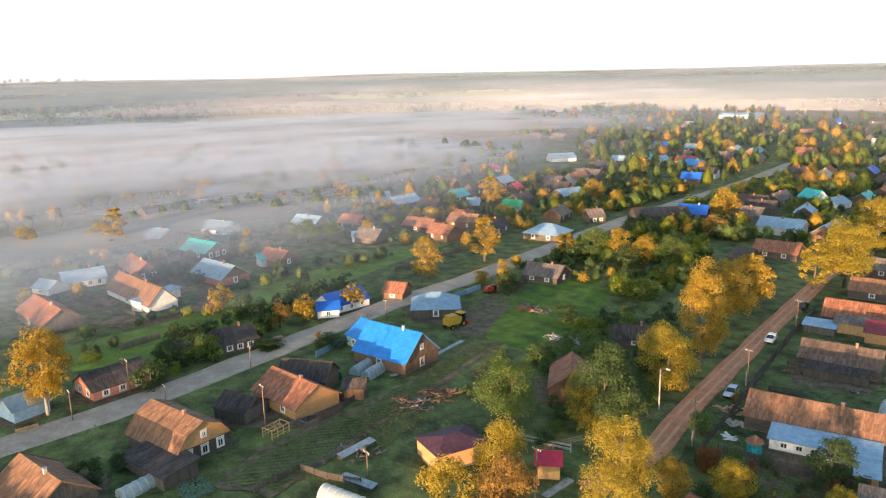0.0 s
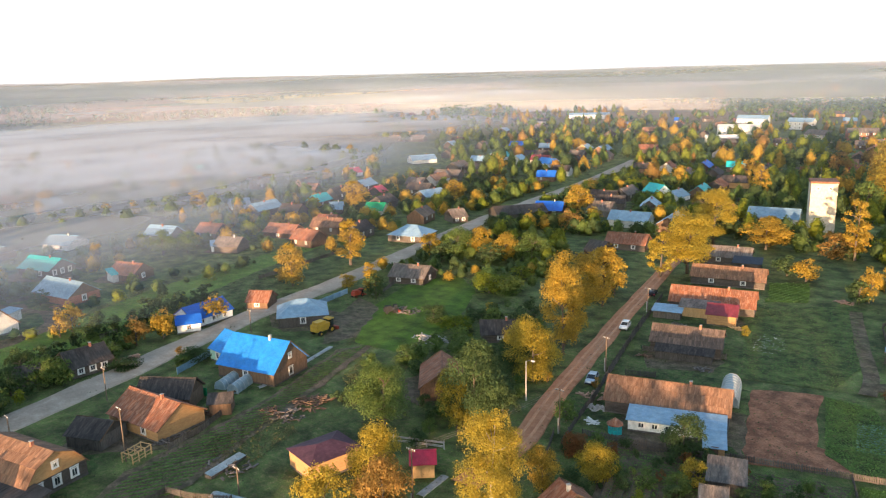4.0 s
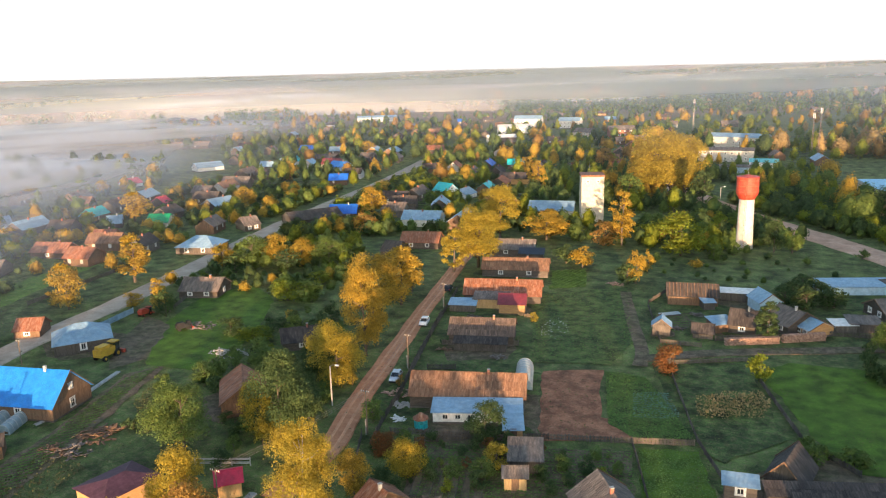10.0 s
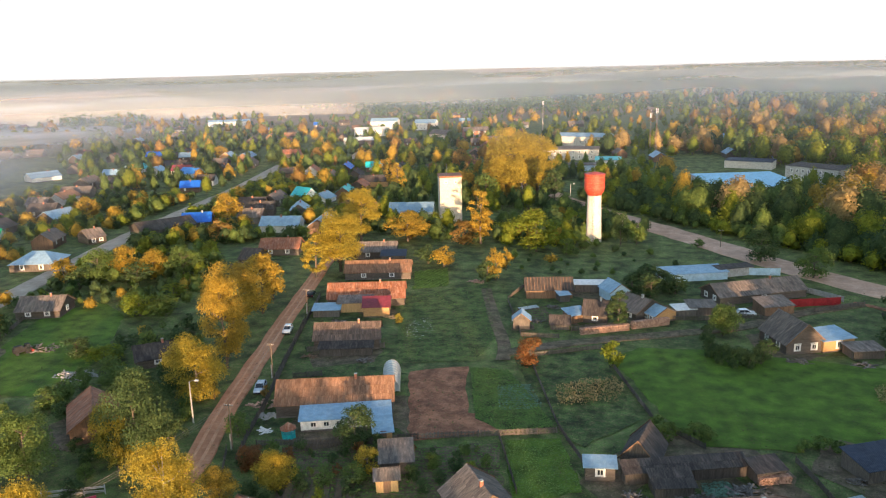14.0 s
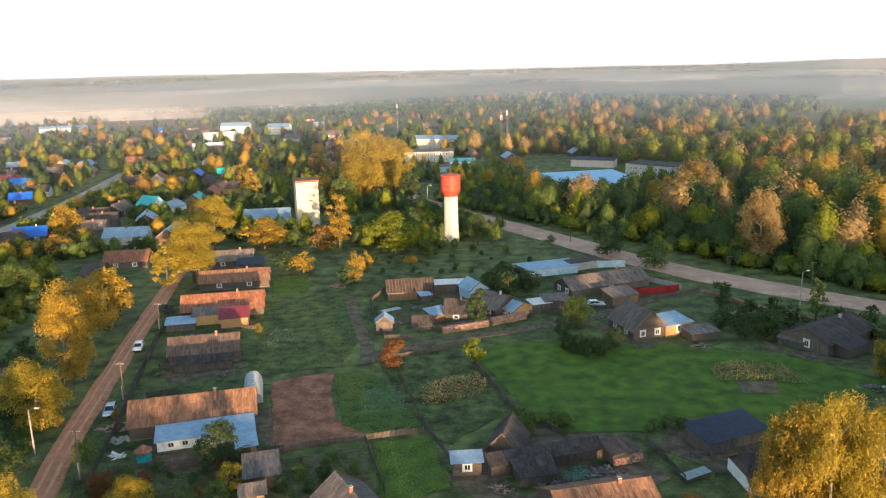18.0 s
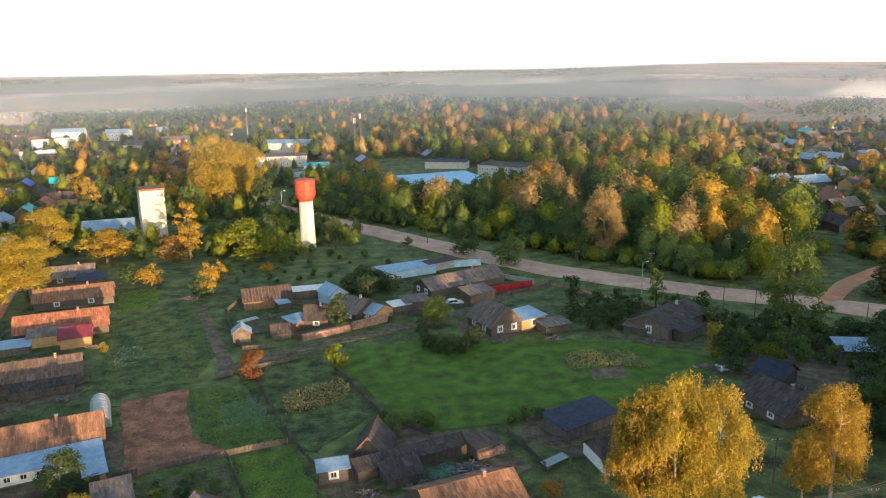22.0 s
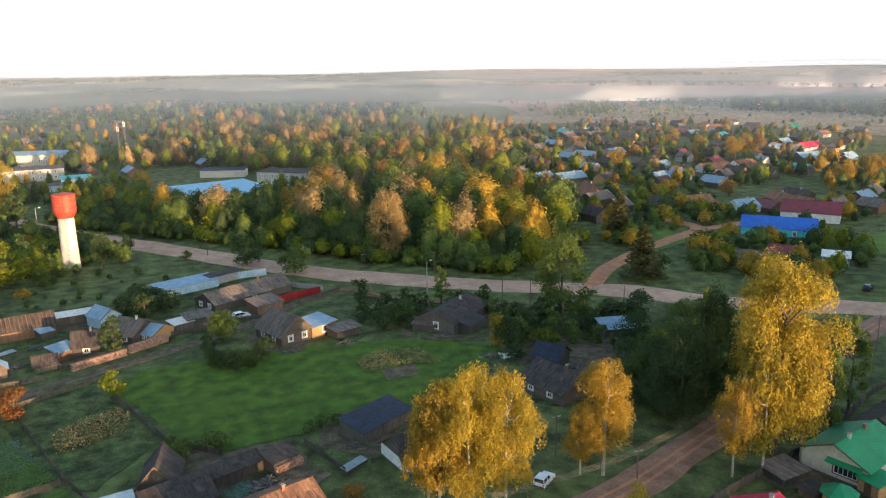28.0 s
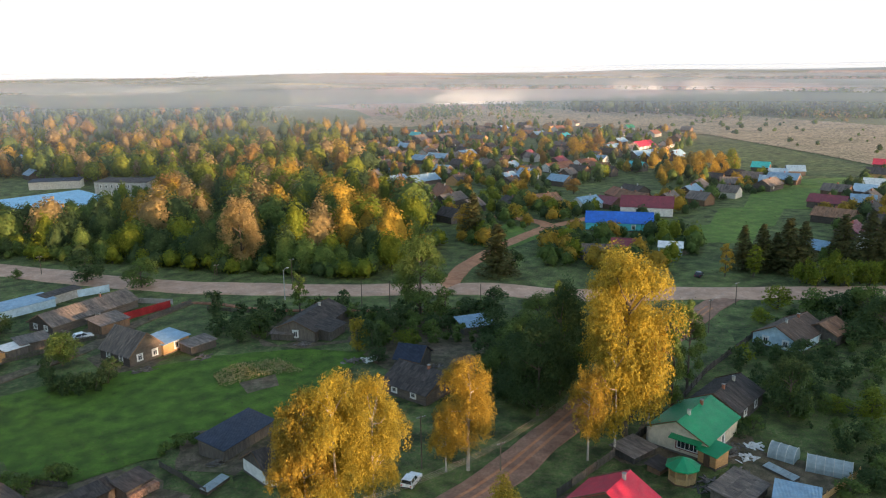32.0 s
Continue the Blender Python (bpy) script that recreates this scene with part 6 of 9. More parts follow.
house(-67.4, 71.7, 43.5, 3.2, 4.0, 2.4, 3.3, roof='red', wall='newwood', label='small new timber shed with a red roof', name='shed', chimney=0, wins=())
house(-84.3, 95.2, 131.1, 10.6, 7.5, 2.6, 5.2, wall='plank', roof='rust', name='barn', wins=(), chimney=0, sheets=False, label='old leaning barn with a rusty sheet roof')
house(-92.5, 123.1, 40.3, 7.8, 7.0, 2.0, 4.0, wall='log', roof='slate_dark', wins=('f1',), label='old log house with a dark roof among bushes')
house(-139.0, 145.6, 18.9, 10.2, 9.0, 2.1, 4.5, wall='log', roof='slate', wins=('f2', 'r1'), label='long old log house with a weathered slate roof')
house(-140.2, 33.4, 99.9, 10.6, 7.5, 2.3, 4.6, wall='pink', roof='slate_dark', wins=('f3', 'l2'), label='salmon-painted timber house with a dark roof')
house(-146.4, 59.3, 88.0, 7.8, 8.0, 2.3, 4.6, wall='log', roof='slate_dark', wins=('f3',), label='dark log house with white window casings')
house(-148.6, 49.4, 72.1, 4.2, 5.0, 2.2, 3.4, wall='greyplank', roof='slate_dark', name='barn', wins=(), chimney=0, label='low dark timber barn beside a house')
house(-139.0, 18.6, 106.9, 6.0, 5.0, 2.4, 4.0, roof='zinc', wall='bluewall', label='small light blue shed with a zinc roof', name='shed', chimney=0, wins=())
house(-154.4, 90.8, 94.5, 10.7, 7.5, 2.3, 4.6, wall='white', roof='deepblue', wins=('l1', 'f3'), label='white house with a deep blue sheet roof')
house(-150.7, 84.7, 60.8, 5.0, 4.0, 2.4, 3.8, roof='deepblue', wall='white', name='house', wins=('f1',), label='white porch house with a deep blue roof', chimney=0)
house(-153.1, 106.1, 31.5, 5.4, 6.0, 2.0, 4.0, wall='plank', roof='rust', wins=('f1',), chimney=0, label='small brown timber house beside the road')
house(-221.3, 48.2, 86.7, 10.8, 7.0, 2.5, 4.8, wall='white', roof='zinc', wins=('f4', 'r2'), label='white house with a grey zinc roof')
house(-219.6, 39.5, 24.1, 6.7, 6.0, 2.1, 3.8, wall='white', roof='zinc', wins=('f1',), chimney=0, label='white annex with a pale blue roof')
house(-194.3, 55.5, 6.5, 24.5, 7.5, 2.2, 6.0, wall='white', roof='slate_brown', wins=('f1',), label='whitewashed house with a brown slate roof')
house(-189.6, 57.8, 119.7, 14.0, 3.0, 2.6, 2.9, style='mono', roof='zinc', wall='white', label='long whitewashed outbuilding beside a house', name='shed', chimney=0, wins=())
house(-222.2, 63.9, -0.7, 15.3, 7.5, 2.3, 5.2, wall='log', roof='rust', wins=('f2', 'r2'), label='log house with a patched rusty roof')
house(-232.7, 87.2, 16.0, 12.9, 9.0, 2.5, 5.2, wall='log', roof='teal', wins=('f2', 'r3'), label='log house with a bright turquoise roof')
house(-199.9, 78.8, 10.5, 14.8, 9.0, 2.5, 5.5, wall='brick', roof='zinc', gable='plank', wins=('r1',), label='brick house with a pale zinc roof')
house(-206.1, 99.5, 18.6, 9.2, 8.0, 2.3, 4.8, wall='plank', roof='rust', wins=('r1',), label='brown timber house with a rusty roof')
house(-207.2, 98.5, 86.0, 9.0, 4.0, 2.4, 3.4, style='mono', roof='teal', wall='white', label='small shed with a turquoise roof', name='shed', chimney=0, wins=())
house(-191.6, 33.5, 5.7, 18.3, 9.0, 2.3, 5.2, wall='greyplank', roof='rust', wins=('f1',), label='old timber house with a rusty roof')
house(-265.8, 84.3, 26.3, 8.5, 9.0, 2.3, 4.7, wall='plank', roof='zinc', wins=(), label='timber house with a grey roof')
house(-264.0, 105.9, 22.9, 11.0, 9.0, 2.3, 4.7, wall='white', roof='zinc', wins=('f2',), label='pale house with a light blue roof')
house(-212.9, 137.4, 27.0, 8.5, 8.0, 2.3, 4.7, wall='log', roof='slate', wins=(), label='log house with a weathered roof')
house(-215.6, 135.2, 58.0, 6.0, 5.0, 2.4, 3.2, style='mono', roof='zinc', wall='white', name='house', wins=('f1',), label='low annex with a light blue roof', chimney=0)
house(-216.9, 162.1, 14.4, 12.4, 8.0, 2.1, 4.5, wall='plank', roof='rust', wins=('f1',), label='timber house with a rusty roof')
house(-175.2, 183.9, 17.1, 13.0, 11.0, 2.5, 5.2, wall='greyplank', roof='zinc', style='hip', wins=('f2',), chimney=0, label='house with a broad pale zinc roof')
house(-217.5, 182.9, 26.9, 7.4, 8.0, 2.3, 4.6, wall='ochre', roof='rust', wins=('f2',), label='ochre house with an orange roof')
house(-220.7, 211.0, 24.6, 7.9, 8.0, 2.3, 4.8, wall='cream', roof='green', wins=('f2',), label='cream house with a green roof')
house(-162.3, 248.6, 24.4, 10.5, 10.0, 2.5, 5.2, wall='log', roof='deepblue', wins=('f2',), label='log house with a bright blue roof')
house(-168.5, 235.9, 55.6, 20.0, 12.0, 2.6, 5.0, roof='slate_dark', wall='greyplank', name='barn', label='large dark barn of old boards', chimney=0, wins=())
house(-225.9, 249.3, 83.1, 12.2, 9.0, 2.3, 4.8, wall='greyplank', roof='zinc', wins=(), label='house with a pale blue roof')
house(-184.1, 217.4, 65.0, 6.1, 8.0, 2.3, 4.8, wall='log', roof='slate', wins=('f2',), label='grey log house with white windows')
house(-147.5, 310.5, -25.0, 9.3, 8.0, 2.3, 5.5, wall='white', roof='teal', wins=('f1',), gable='white', chimney=0, label='small white house with a green gable roof')
house(-135.7, 303.9, 86.1, 9.6, 8.0, 2.3, 4.6, wall='white', roof='zinc', wins=(), label='white house with a grey roof')
house(-280.5, 186.7, 64.8, 8.2, 8.0, 2.1, 4.5, wall='bluewall', roof='zinc', wins=(), label='house with a light blue roof')
house(-237.2, 204.1, 43.5, 5.2, 8.0, 2.1, 4.5, wall='log', roof='zinc', wins=(), label='house with a blue-grey roof')
house(-245.4, 374.5, -15.2, 13.0, 9.0, 2.5, 5.2, wall='bluewall', roof='blue', wins=(), label='house with a bright blue roof')
house(-291.9, 387.9, 72.1, 11.6, 10.0, 2.5, 5.2, wall='white', roof='teal', wins=(), label='house with a green roof')
house(-277.7, 408.0, 10.7, 13.9, 10.0, 2.5, 5.2, wall='log', roof='slate_dark', wins=(), label='timber house with a dark roof')
house(-325.5, 352.0, 62.9, 15.9, 11.0, 2.6, 5.2, wall='white', roof='zinc', wins=(), label='long pale house with a zinc roof')
house(-318.1, 286.4, 76.8, 8.3, 9.0, 2.3, 4.6, wall='white', roof='red', wins=(), label='house with a crimson roof')
house(-254.4, 244.9, 87.4, 4.5, 8.0, 2.3, 4.6, wall='log', roof='red', wins=(), label='house with a red roof')
house(-446.2, 759.9, 30.5, 44.0, 12.0, 5.0, 7.0, roof='zinc', wall='white', name='house', wins=('f8',), label='long white public building at the village edge', chimney=0)
house(-49.0, 111.1, 17.5, 19.1, 7.8, 2.5, 5.2, wall='log', roof='slate_brown', wins=('l2',), sheets=True, label='long timber house with a brown weathered slate roof')
house(-44.9, 105.1, 20.6, 14.1, 4.1, 2.1, 2.6, style='mono', roof='zinc', wall='white', name='house', wins=('f6',), label='glazed veranda with a pale blue sheet roof', chimney=0)
house(-37.6, 102.0, 22.7, 2.7, 4.2, 2.0, 2.5, style='mono', roof='zinc', wall='ochre', door='f', label='small plank shed with a blue sheet roof', name='shed', chimney=0, wins=())
house(-58.4, 140.0, 15.9, 13.2, 7.4, 2.4, 4.8, wall='log', roof='slate_old', wins=('f3',), sheets=True, label='old log house with a grey slate roof')
house(-56.8, 134.9, 16.4, 10.5, 3.4, 1.7, 2.3, style='mono', roof='slate_dark', wall='greyplank', label='low dark lean-to in a yard', name='shed', chimney=0, wins=())
house(-64.9, 168.8, 15.1, 18.5, 7.9, 2.2, 5.0, wall='log', roof='rust', wins=('f2',), sheets=True, label='long log house with a rusty patched roof')
house(-65.4, 162.2, 15.7, 8.0, 4.5, 2.4, 2.9, style='mono', roof='slate', wall='newwood', label='open shed of new yellow timber', name='shed', chimney=0, wins=())
house(-59.6, 161.1, 15.8, 6.0, 6.0, 2.4, 4.0, roof='maroon', wall='ochre', label='ochre shed with a dark red roof', name='shed', chimney=0, wins=())
house(-70.6, 157.3, 15.8, 6.0, 4.0, 1.8, 2.2, style='mono', roof='zinc', wall='greyplank', label='low shed with a blue-grey roof', name='shed', chimney=0, wins=())
house(-70.2, 192.2, 14.4, 17.8, 8.0, 2.2, 4.5, wall='log', roof='slate_brown', wins=('f2',), sheets=True, label='old log house with a brown slate roof')
house(-78.6, 214.6, 13.8, 11.9, 8.0, 2.2, 4.5, wall='log', roof='slate', wins=('f2',), label='log house with a slate roof')
house(-71.0, 207.5, 14.6, 7.0, 5.0, 2.6, 3.2, style='mono', roof='navy', wall='log', label='annex with a dark blue roof', name='shed', chimney=0, wins=())
house(-110.3, 213.8, 13.5, 12.3, 9.0, 2.3, 4.8, wall='log', roof='rust', wins=('f2',), label='log house with an orange-brown roof')
house(-111.8, 198.3, -0.4, 5.5, 8.0, 2.6, 5.0, wall='log', roof='slate_dark', wins=(), chimney=0, name='barn', label='dark barn of weathered boards')
tunnel(-43.2, 122.8, 107.2, 9.1, 3.2, 2.4)
house(-32.7, 93.9, 19.5, 4.5, 5.0, 2.2, 3.0, style='mono', roof='slate', wall='greyplank', label='grey weathered shed in a garden', name='shed', chimney=0, wins=())
house(-32.2, 88.3, 20.3, 3.0, 3.0, 2.2, 3.0, roof='slate', wall='newwood', label='small new timber hut in a garden', door='f', name='shed', chimney=0, wins=())
house(-18.7, 85.0, -55.2, 7.7, 7.5, 2.1, 4.8, wall='greyplank', roof='slate', wins=(), sheets=True, label='timber house with a grey slate roof in the gardens')
house(-45.3, 74.4, -27.2, 3.7, 7.0, 2.1, 4.5, wall='plank', roof='rust', wins=(), label='small house with an orange-brown roof beside the dirt road')
house(-22.2, 182.1, 11.7, 11.2, 6.5, 2.4, 4.6, rafters=14, wall='plank', roof='slate_dark', name='barn', wins=(), chimney=0, label='half-roofed barn with bare rafters')
house(-12.4, 187.2, 8.8, 7.5, 2.6, 2.2, 2.6, style='mono', roof='white', wall='greyplank', label='open shed with a white sheet roof', name='shed', chimney=0, wins=())
house(-18.4, 178.6, 26.0, 2.5, 4.0, 1.9, 2.3, style='mono', roof='zinc', wall='greyplank', label='low shed with a blue sheet roof', name='shed', chimney=0, wins=())
house(-9.4, 165.7, -1.6, 5.1, 7.0, 2.1, 4.5, wall='log', roof='slate_dark', wins=('f1',), label='dark log house with a brown roof')
house(-13.9, 163.6, 36.3, 4.3, 3.6, 2.0, 2.6, style='mono', roof='zinc', wall='plank', label='porch with a light blue sheet roof', name='shed', chimney=0, wins=())
house(-0.3, 170.3, -45.1, 7.1, 8.5, 2.1, 4.5, wall='log', roof='slate', wins=('f2',), label='log house with a grey-blue sheet roof')
house(4.1, 167.7, -49.4, 4.1, 6.0, 2.0, 3.4, wall='ochre', roof='zinc', wins=('f2',), chimney=0, label='ochre annex with a blue sheet roof')
house(-6.3, 182.3, -60.1, 5.9, 5.0, 2.6, 4.4, wall='bluewall', roof='zinc', name='shed', wins=(), chimney=0, label='small shed with a blue gable')
house(9.4, 172.4, 22.7, 4.4, 3.3, 1.7, 2.0, style='mono', roof='white', wall='greyplank', label='open shed with white corrugated roof', name='shed', chimney=0, wins=())
house(13.3, 174.6, 12.1, 6.0, 5.0, 2.0, 2.3, style='mono', roof='slate', wall='greyplank', label='low shed with weathered boards', name='shed', chimney=0, wins=())
house(-24.9, 157.3, 99.2, 3.2, 3.6, 2.2, 3.6, roof='zinc', wall='greyplank', label='little hut of grey boards with a white roof', name='shed', chimney=0, wins=())
house(-16.7, 158.6, 6.2, 4.0, 4.0, 1.4, 2.8, roof='slate_dark', wall='greyplank', label='small cellar hut of grey boards', name='shed', chimney=0, wins=())
house(26.1, 189.4, 28.4, 23.1, 8.2, 2.1, 4.3, wall='log', roof='slate', wins=('l2', 'f1'), sheets=True, label='long log house with a pale grey slate roof')
house(28.9, 177.7, 24.1, 7.0, 5.0, 2.2, 3.0, style='mono', roof='slate', wall='plank', label='shed with a patched grey roof', name='shed', chimney=0, wins=())
house(12.6, 203.8, 21.4, 17.0, 6.0, 2.2, 2.7, style='mono', roof='zinc', wall='bluewall', label='long low shed with a blue sheet roof', name='shed', chimney=0, wins=())
house(23.4, 208.8, 28.8, 10.0, 3.0, 2.4, 2.7, style='mono', roof='slate_dark', wall='concrete', label='low grey concrete shed with felt roof', name='shed', chimney=0, wins=())
house(29.3, 156.3, -68.1, 9.8, 8.0, 2.3, 6.0, wall='log', roof='slate', wins=('f2', 'r2'), chimney=0, label='grey log house with white carved window casings')
house(36.1, 156.5, 29.3, 7.0, 5.5, 2.6, 3.2, style='mono', roof='zinc', wall='ochre', name='house', wins=('f1',), label='ochre annex with a blue sheet roof', chimney=0)
house(41.4, 152.8, 18.1, 6.0, 4.0, 1.8, 2.1, style='mono', roof='slate', wall='greyplank', label='low tumbledown shed of grey boards', name='shed', chimney=0, wins=())
house(66.4, 150.8, 38.9, 16.6, 9.1, 2.5, 4.5, wall='greyplank', roof='slate_dark', wins=('l1',), sheets=True, label='old grey timber house with a dark rusty roof')
house(67.2, 144.2, 34.6, 6.5, 4.0, 2.2, 3.0, style='mono', roof='slate_dark', wall='greyplank', label='lean-to of grey boards beside an old house', name='shed', chimney=0, wins=())
house(58.6, 148.4, -43.0, 5.0, 3.0, 1.6, 2.0, style='mono', roof='slate', wall='greyplank', label='low porch of grey boards', name='shed', chimney=0, wins=())
house(33.9, 107.5, 28.2, 11.0, 5.0, 2.1, 2.9, style='mono', roof='navy', wall='greyplank', label='timber barn with a dark blue roofing-felt roof', name='shed', chimney=0, wins=())
house(1.4, 103.7, 77.9, 6.6, 5.0, 1.6, 4.4, wall='greyplank', roof='slate_dark', name='shed', wins=(), chimney=0, label='little grey shed with a steep board roof')
house(-4.4, 97.1, 7.9, 4.0, 1.9, 2.2, 2.7, style='mono', roof='zinc', wall='log', name='barn', wins=('f1',), label='log barn with a pale blue sheet roof', chimney=0)
house(6.7, 99.5, 19.9, 16.9, 1.9, 1.9, 2.5, style='mono', roof='slate_dark', wall='greyplank', sheets=True, name='barn', label='long dark timber barn with a ragged roof', chimney=0, wins=())
house(5.0, 95.5, 16.3, 5.2, 3.0, 1.6, 2.4, style='mono', roof='slate_dark', wall='greyplank', sheets=True, label='dark lean-to of weathered boards', name='shed', chimney=0, wins=())
house(17.4, 101.8, 27.2, 4.2, 2.6, 1.8, 2.4, style='mono', roof='slate_dark', wall='greyplank', label='small grey plank shed with a dark roof', name='shed', chimney=0, wins=())
firewood(18.3, 100.5, 20.0, 4.4, 1.2)
house(12.8, 86.5, 17.1, 12.6, 11.0, 2.1, 4.8, wall='log', roof='slate_brown', wins=(), sheets=True, label='house with a broad orange-brown slate roof')
house(35.2, 95.7, 9.0, 6.0, 7.0, 2.1, 4.5, wall='white', roof='slate_dark', gable='greyplank', wins=('f1',), chimney=0, label='small whitewashed house with a grey gable under a birch')
house(67.9, 108.1, -72.3, 10.1, 10.0, 2.1, 4.6, wall='log', roof='slate_dark', wins=('f2',), sheets=True, label='log house with a dark brown slate roof beneath the trees')
house(72.7, 118.9, -54.6, 5.2, 6.0, 2.4, 4.4, wall='greyplank', roof='navy', name='barn', wins=(), chimney=0, label='grey board barn with a dark roof')
house(94.5, 128.4, -13.0, 7.0, 5.0, 2.0, 2.8, style='mono', roof='zinc', wall='greyplank', label='low shed with a grey-blue roof', name='shed', chimney=0, wins=())
house(98.7, 121.8, -38.9, 7.0, 5.0, 1.2, 1.5, style='mono', roof='slate_dark', wall='greyplank', label='low ruined pen of dark boards', name='shed', chimney=0, wins=())
green_house = house(91.5, 68.1, 14.6, 11.5, 9.1, 3.1, 5.2, wall='cream', roof='green', wins=('f1',), over=0.4, chimney=2, label='cream plastered house with a bright green sheet roof')
window_parts(green_house, 3.2, 1.4, side(11.5, 9.1, "l", 1.6, 1.0), "maroon", 5)
part("awning", Shape().slab([(-6.9, -3.9, 2.75), (-5.7, -3.9, 3.05), (-5.7, 0.9, 3.05), (-6.9, 0.9, 2.75)], 0.08).mesh("awning", MAT["green"]), green_house, "small green sheet awning over the window")
house(87.5, 61.5, -89.9, 3.0, 2.8, 2.3, 2.9, style='mono', roof='green', wall='ochre', name='house', wins=(), door='f', label='timber porch with a green roof', chimney=0)
house(104.8, 71.9, 14.3, 10.7, 8.0, 2.6, 4.6, wall='log', roof='slate_dark', wins=('f2',), chimney=2, label='old log half of a house with a dark slate roof')
house(66.2, 59.7, 17.5, 6.2, 11.0, 2.3, 5.3, wall='plank', roof='red', wins=(), label='house with a bright crimson sheet roof')
tunnel(97.3, 56.7, -75.3, 3.6, 2.8, 2.1)
tunnel(98.7, 50.7, -62.9, 5.7, 2.8, 2.1)
house(143.1, 84.4, 6.9, 13.3, 9.4, 2.5, 4.9, wall='bluewall', roof='slate_old', wins=('l2', 'f2'), chimney=2, style='gable', label='pale blue timber house with a weathered grey roof')
house(150.3, 80.8, 5.5, 7.0, 7.0, 2.6, 4.2, roof='slate_brown', wall='greyplank', name='barn', label='old brown barn behind a house', chimney=0, wins=())
house(80.6, 70.1, 4.4, 5.0, 4.0, 1.2, 1.5, style='mono', roof='slate', wall='greyplank', label='grey plank shed with a slate roof', name='shed', chimney=0, wins=())
house(80.0, 64.8, 8.7, 3.0, 2.0, 1.1, 1.3, style='mono', roof='slate_dark', wall='plank', label='small dark shed of old boards', name='shed', chimney=0, wins=())
house(82.7, 53.8, 10.3, 7.0, 4.5, 1.6, 2.2, style='mono', roof='slate', wall='greyplank', sheets=True, label='shed with an old grey slate roof', name='shed', chimney=0, wins=())
house(86.5, 48.1, -60.9, 5.0, 4.0, 2.0, 2.5, style='mono', roof='zinc', wall='greyplank', label='small shed with a pale sheet roof', name='shed', chimney=0, wins=())
house(-86.2, 275.2, 11.8, 16.5, 12.0, 3.4, 6.0, roof='zinc', wall='whitebrick', name='hall', wins=(), chimney=0, label='low white brick hall with a pale blue roof')
house(42.5, 355.3, 17.2, 36.5, 34.7, 4.2, 5.6, style='mono', roof='skyblue', wall='whitebrick', name='hall', label='wide hall with a light blue sheet roof', chimney=0, wins=())
house(53.2, 434.4, -20.7, 24.0, 10.0, 4.0, 4.6, style='mono', roof='navy', wall='whitebrick', name='hall', label='flat roofed white brick workshop', chimney=0, wins=())
house(77.2, 385.2, -41.3, 26.0, 12.0, 7.0, 7.6, style='mono', roof='slate_dark', wall='whitebrick', name='hall', wins=('f8',), label='two-storey white brick building with many windows', chimney=0)
house(109.2, 398.6, -40.3, 36.0, 14.0, 4.5, 5.0, style='mono', roof='navy', wall='whitebrick', name='hall', wins=('f8',), label='long workshop with a flat dark roof', chimney=0)
house(-45.1, 468.2, 3.4, 34.0, 12.0, 6.5, 7.2, style='mono', roof='slate', wall='whitebrick', name='hall', wins=('f8', 'r3'), label='white two-storey school building with rows of windows', chimney=0)
house(-41.3, 533.2, -9.8, 36.0, 14.0, 8.5, 10.5, roof='zinc', wall='whitebrick', name='hall', wins=('f8',), label='white school wing with a blue roof', chimney=0)
house(-40.5, 418.5, 6.9, 30.0, 6.0, 3.0, 3.6, style='mono', roof='slate', wall='bluewall', name='shed', label='long low pale blue shed', chimney=0, wins=())
house(-21.0, 436.1, 2.8, 14.0, 8.0, 4.0, 5.0, style='mono', roof='teal', wall='white', name='shed', label='shed with a turquoise roof', chimney=0, wins=())
house(-231.8, 629.8, 28.3, 30.0, 12.0, 6.0, 8.0, roof='white', wall='white', name='house', wins=('f6',), label='large white plastered public building', chimney=0)
house(-214.5, 552.7, 29.3, 22.0, 10.0, 4.0, 6.0, roof='white', wall='white', name='house', wins=('f6',), label='white public building with a pale roof', chimney=0)
house(-244.9, 702.7, 7.3, 26.0, 12.0, 8.0, 11.0, roof='zinc', wall='white', name='house', wins=('f6',), label='two-storey white building with a grey roof', chimney=0)
house(-201.1, 693.3, 1.2, 20.0, 12.0, 7.0, 10.0, roof='zinc', wall='white', name='house', wins=('f5',), label='white house with a grey roof', chimney=0)
house(-156.0, 583.8, -15.0, 18.0, 12.0, 6.0, 9.0, roof='slate', wall='cream', name='house', wins=('f4',), label='cream house with a grey roof', chimney=0)
house(-135.8, 611.4, 22.6, 20.0, 12.0, 6.0, 9.0, roof='slate', wall='brick', name='house', wins=('f4',), label='brick house with a grey roof', chimney=0)
house(201.5, 187.0, -47.0, 23.0, 9.6, 3.1, 6.2, wall='turquoise', roof='deepblue', wins=('f2', 'l2'), chimney=0, label='turquoise house with a bright blue sheet roof')
house(230.8, 200.0, -52.0, 19.5, 11.0, 3.8, 7.4, wall='white', roof='maroon', wins=('l2',), chimney=0, label='long white house with a crimson roof')
house(164.2, 159.7, -45.7, 11.0, 7.0, 2.6, 4.4, roof='slate', wall='log', name='house', wins=('f2',), label='log house with a grey slate roof', chimney=0)
house(176.4, 160.8, -47.6, 8.0, 6.0, 2.6, 4.4, roof='maroon', wall='log', name='house', wins=(), label='house with a red roof', chimney=0)
house(185.9, 151.1, -50.9, 7.0, 5.0, 2.4, 3.2, style='mono', roof='white', wall='bluewall', label='pale blue shed with a white roof', name='shed', chimney=0, wins=())
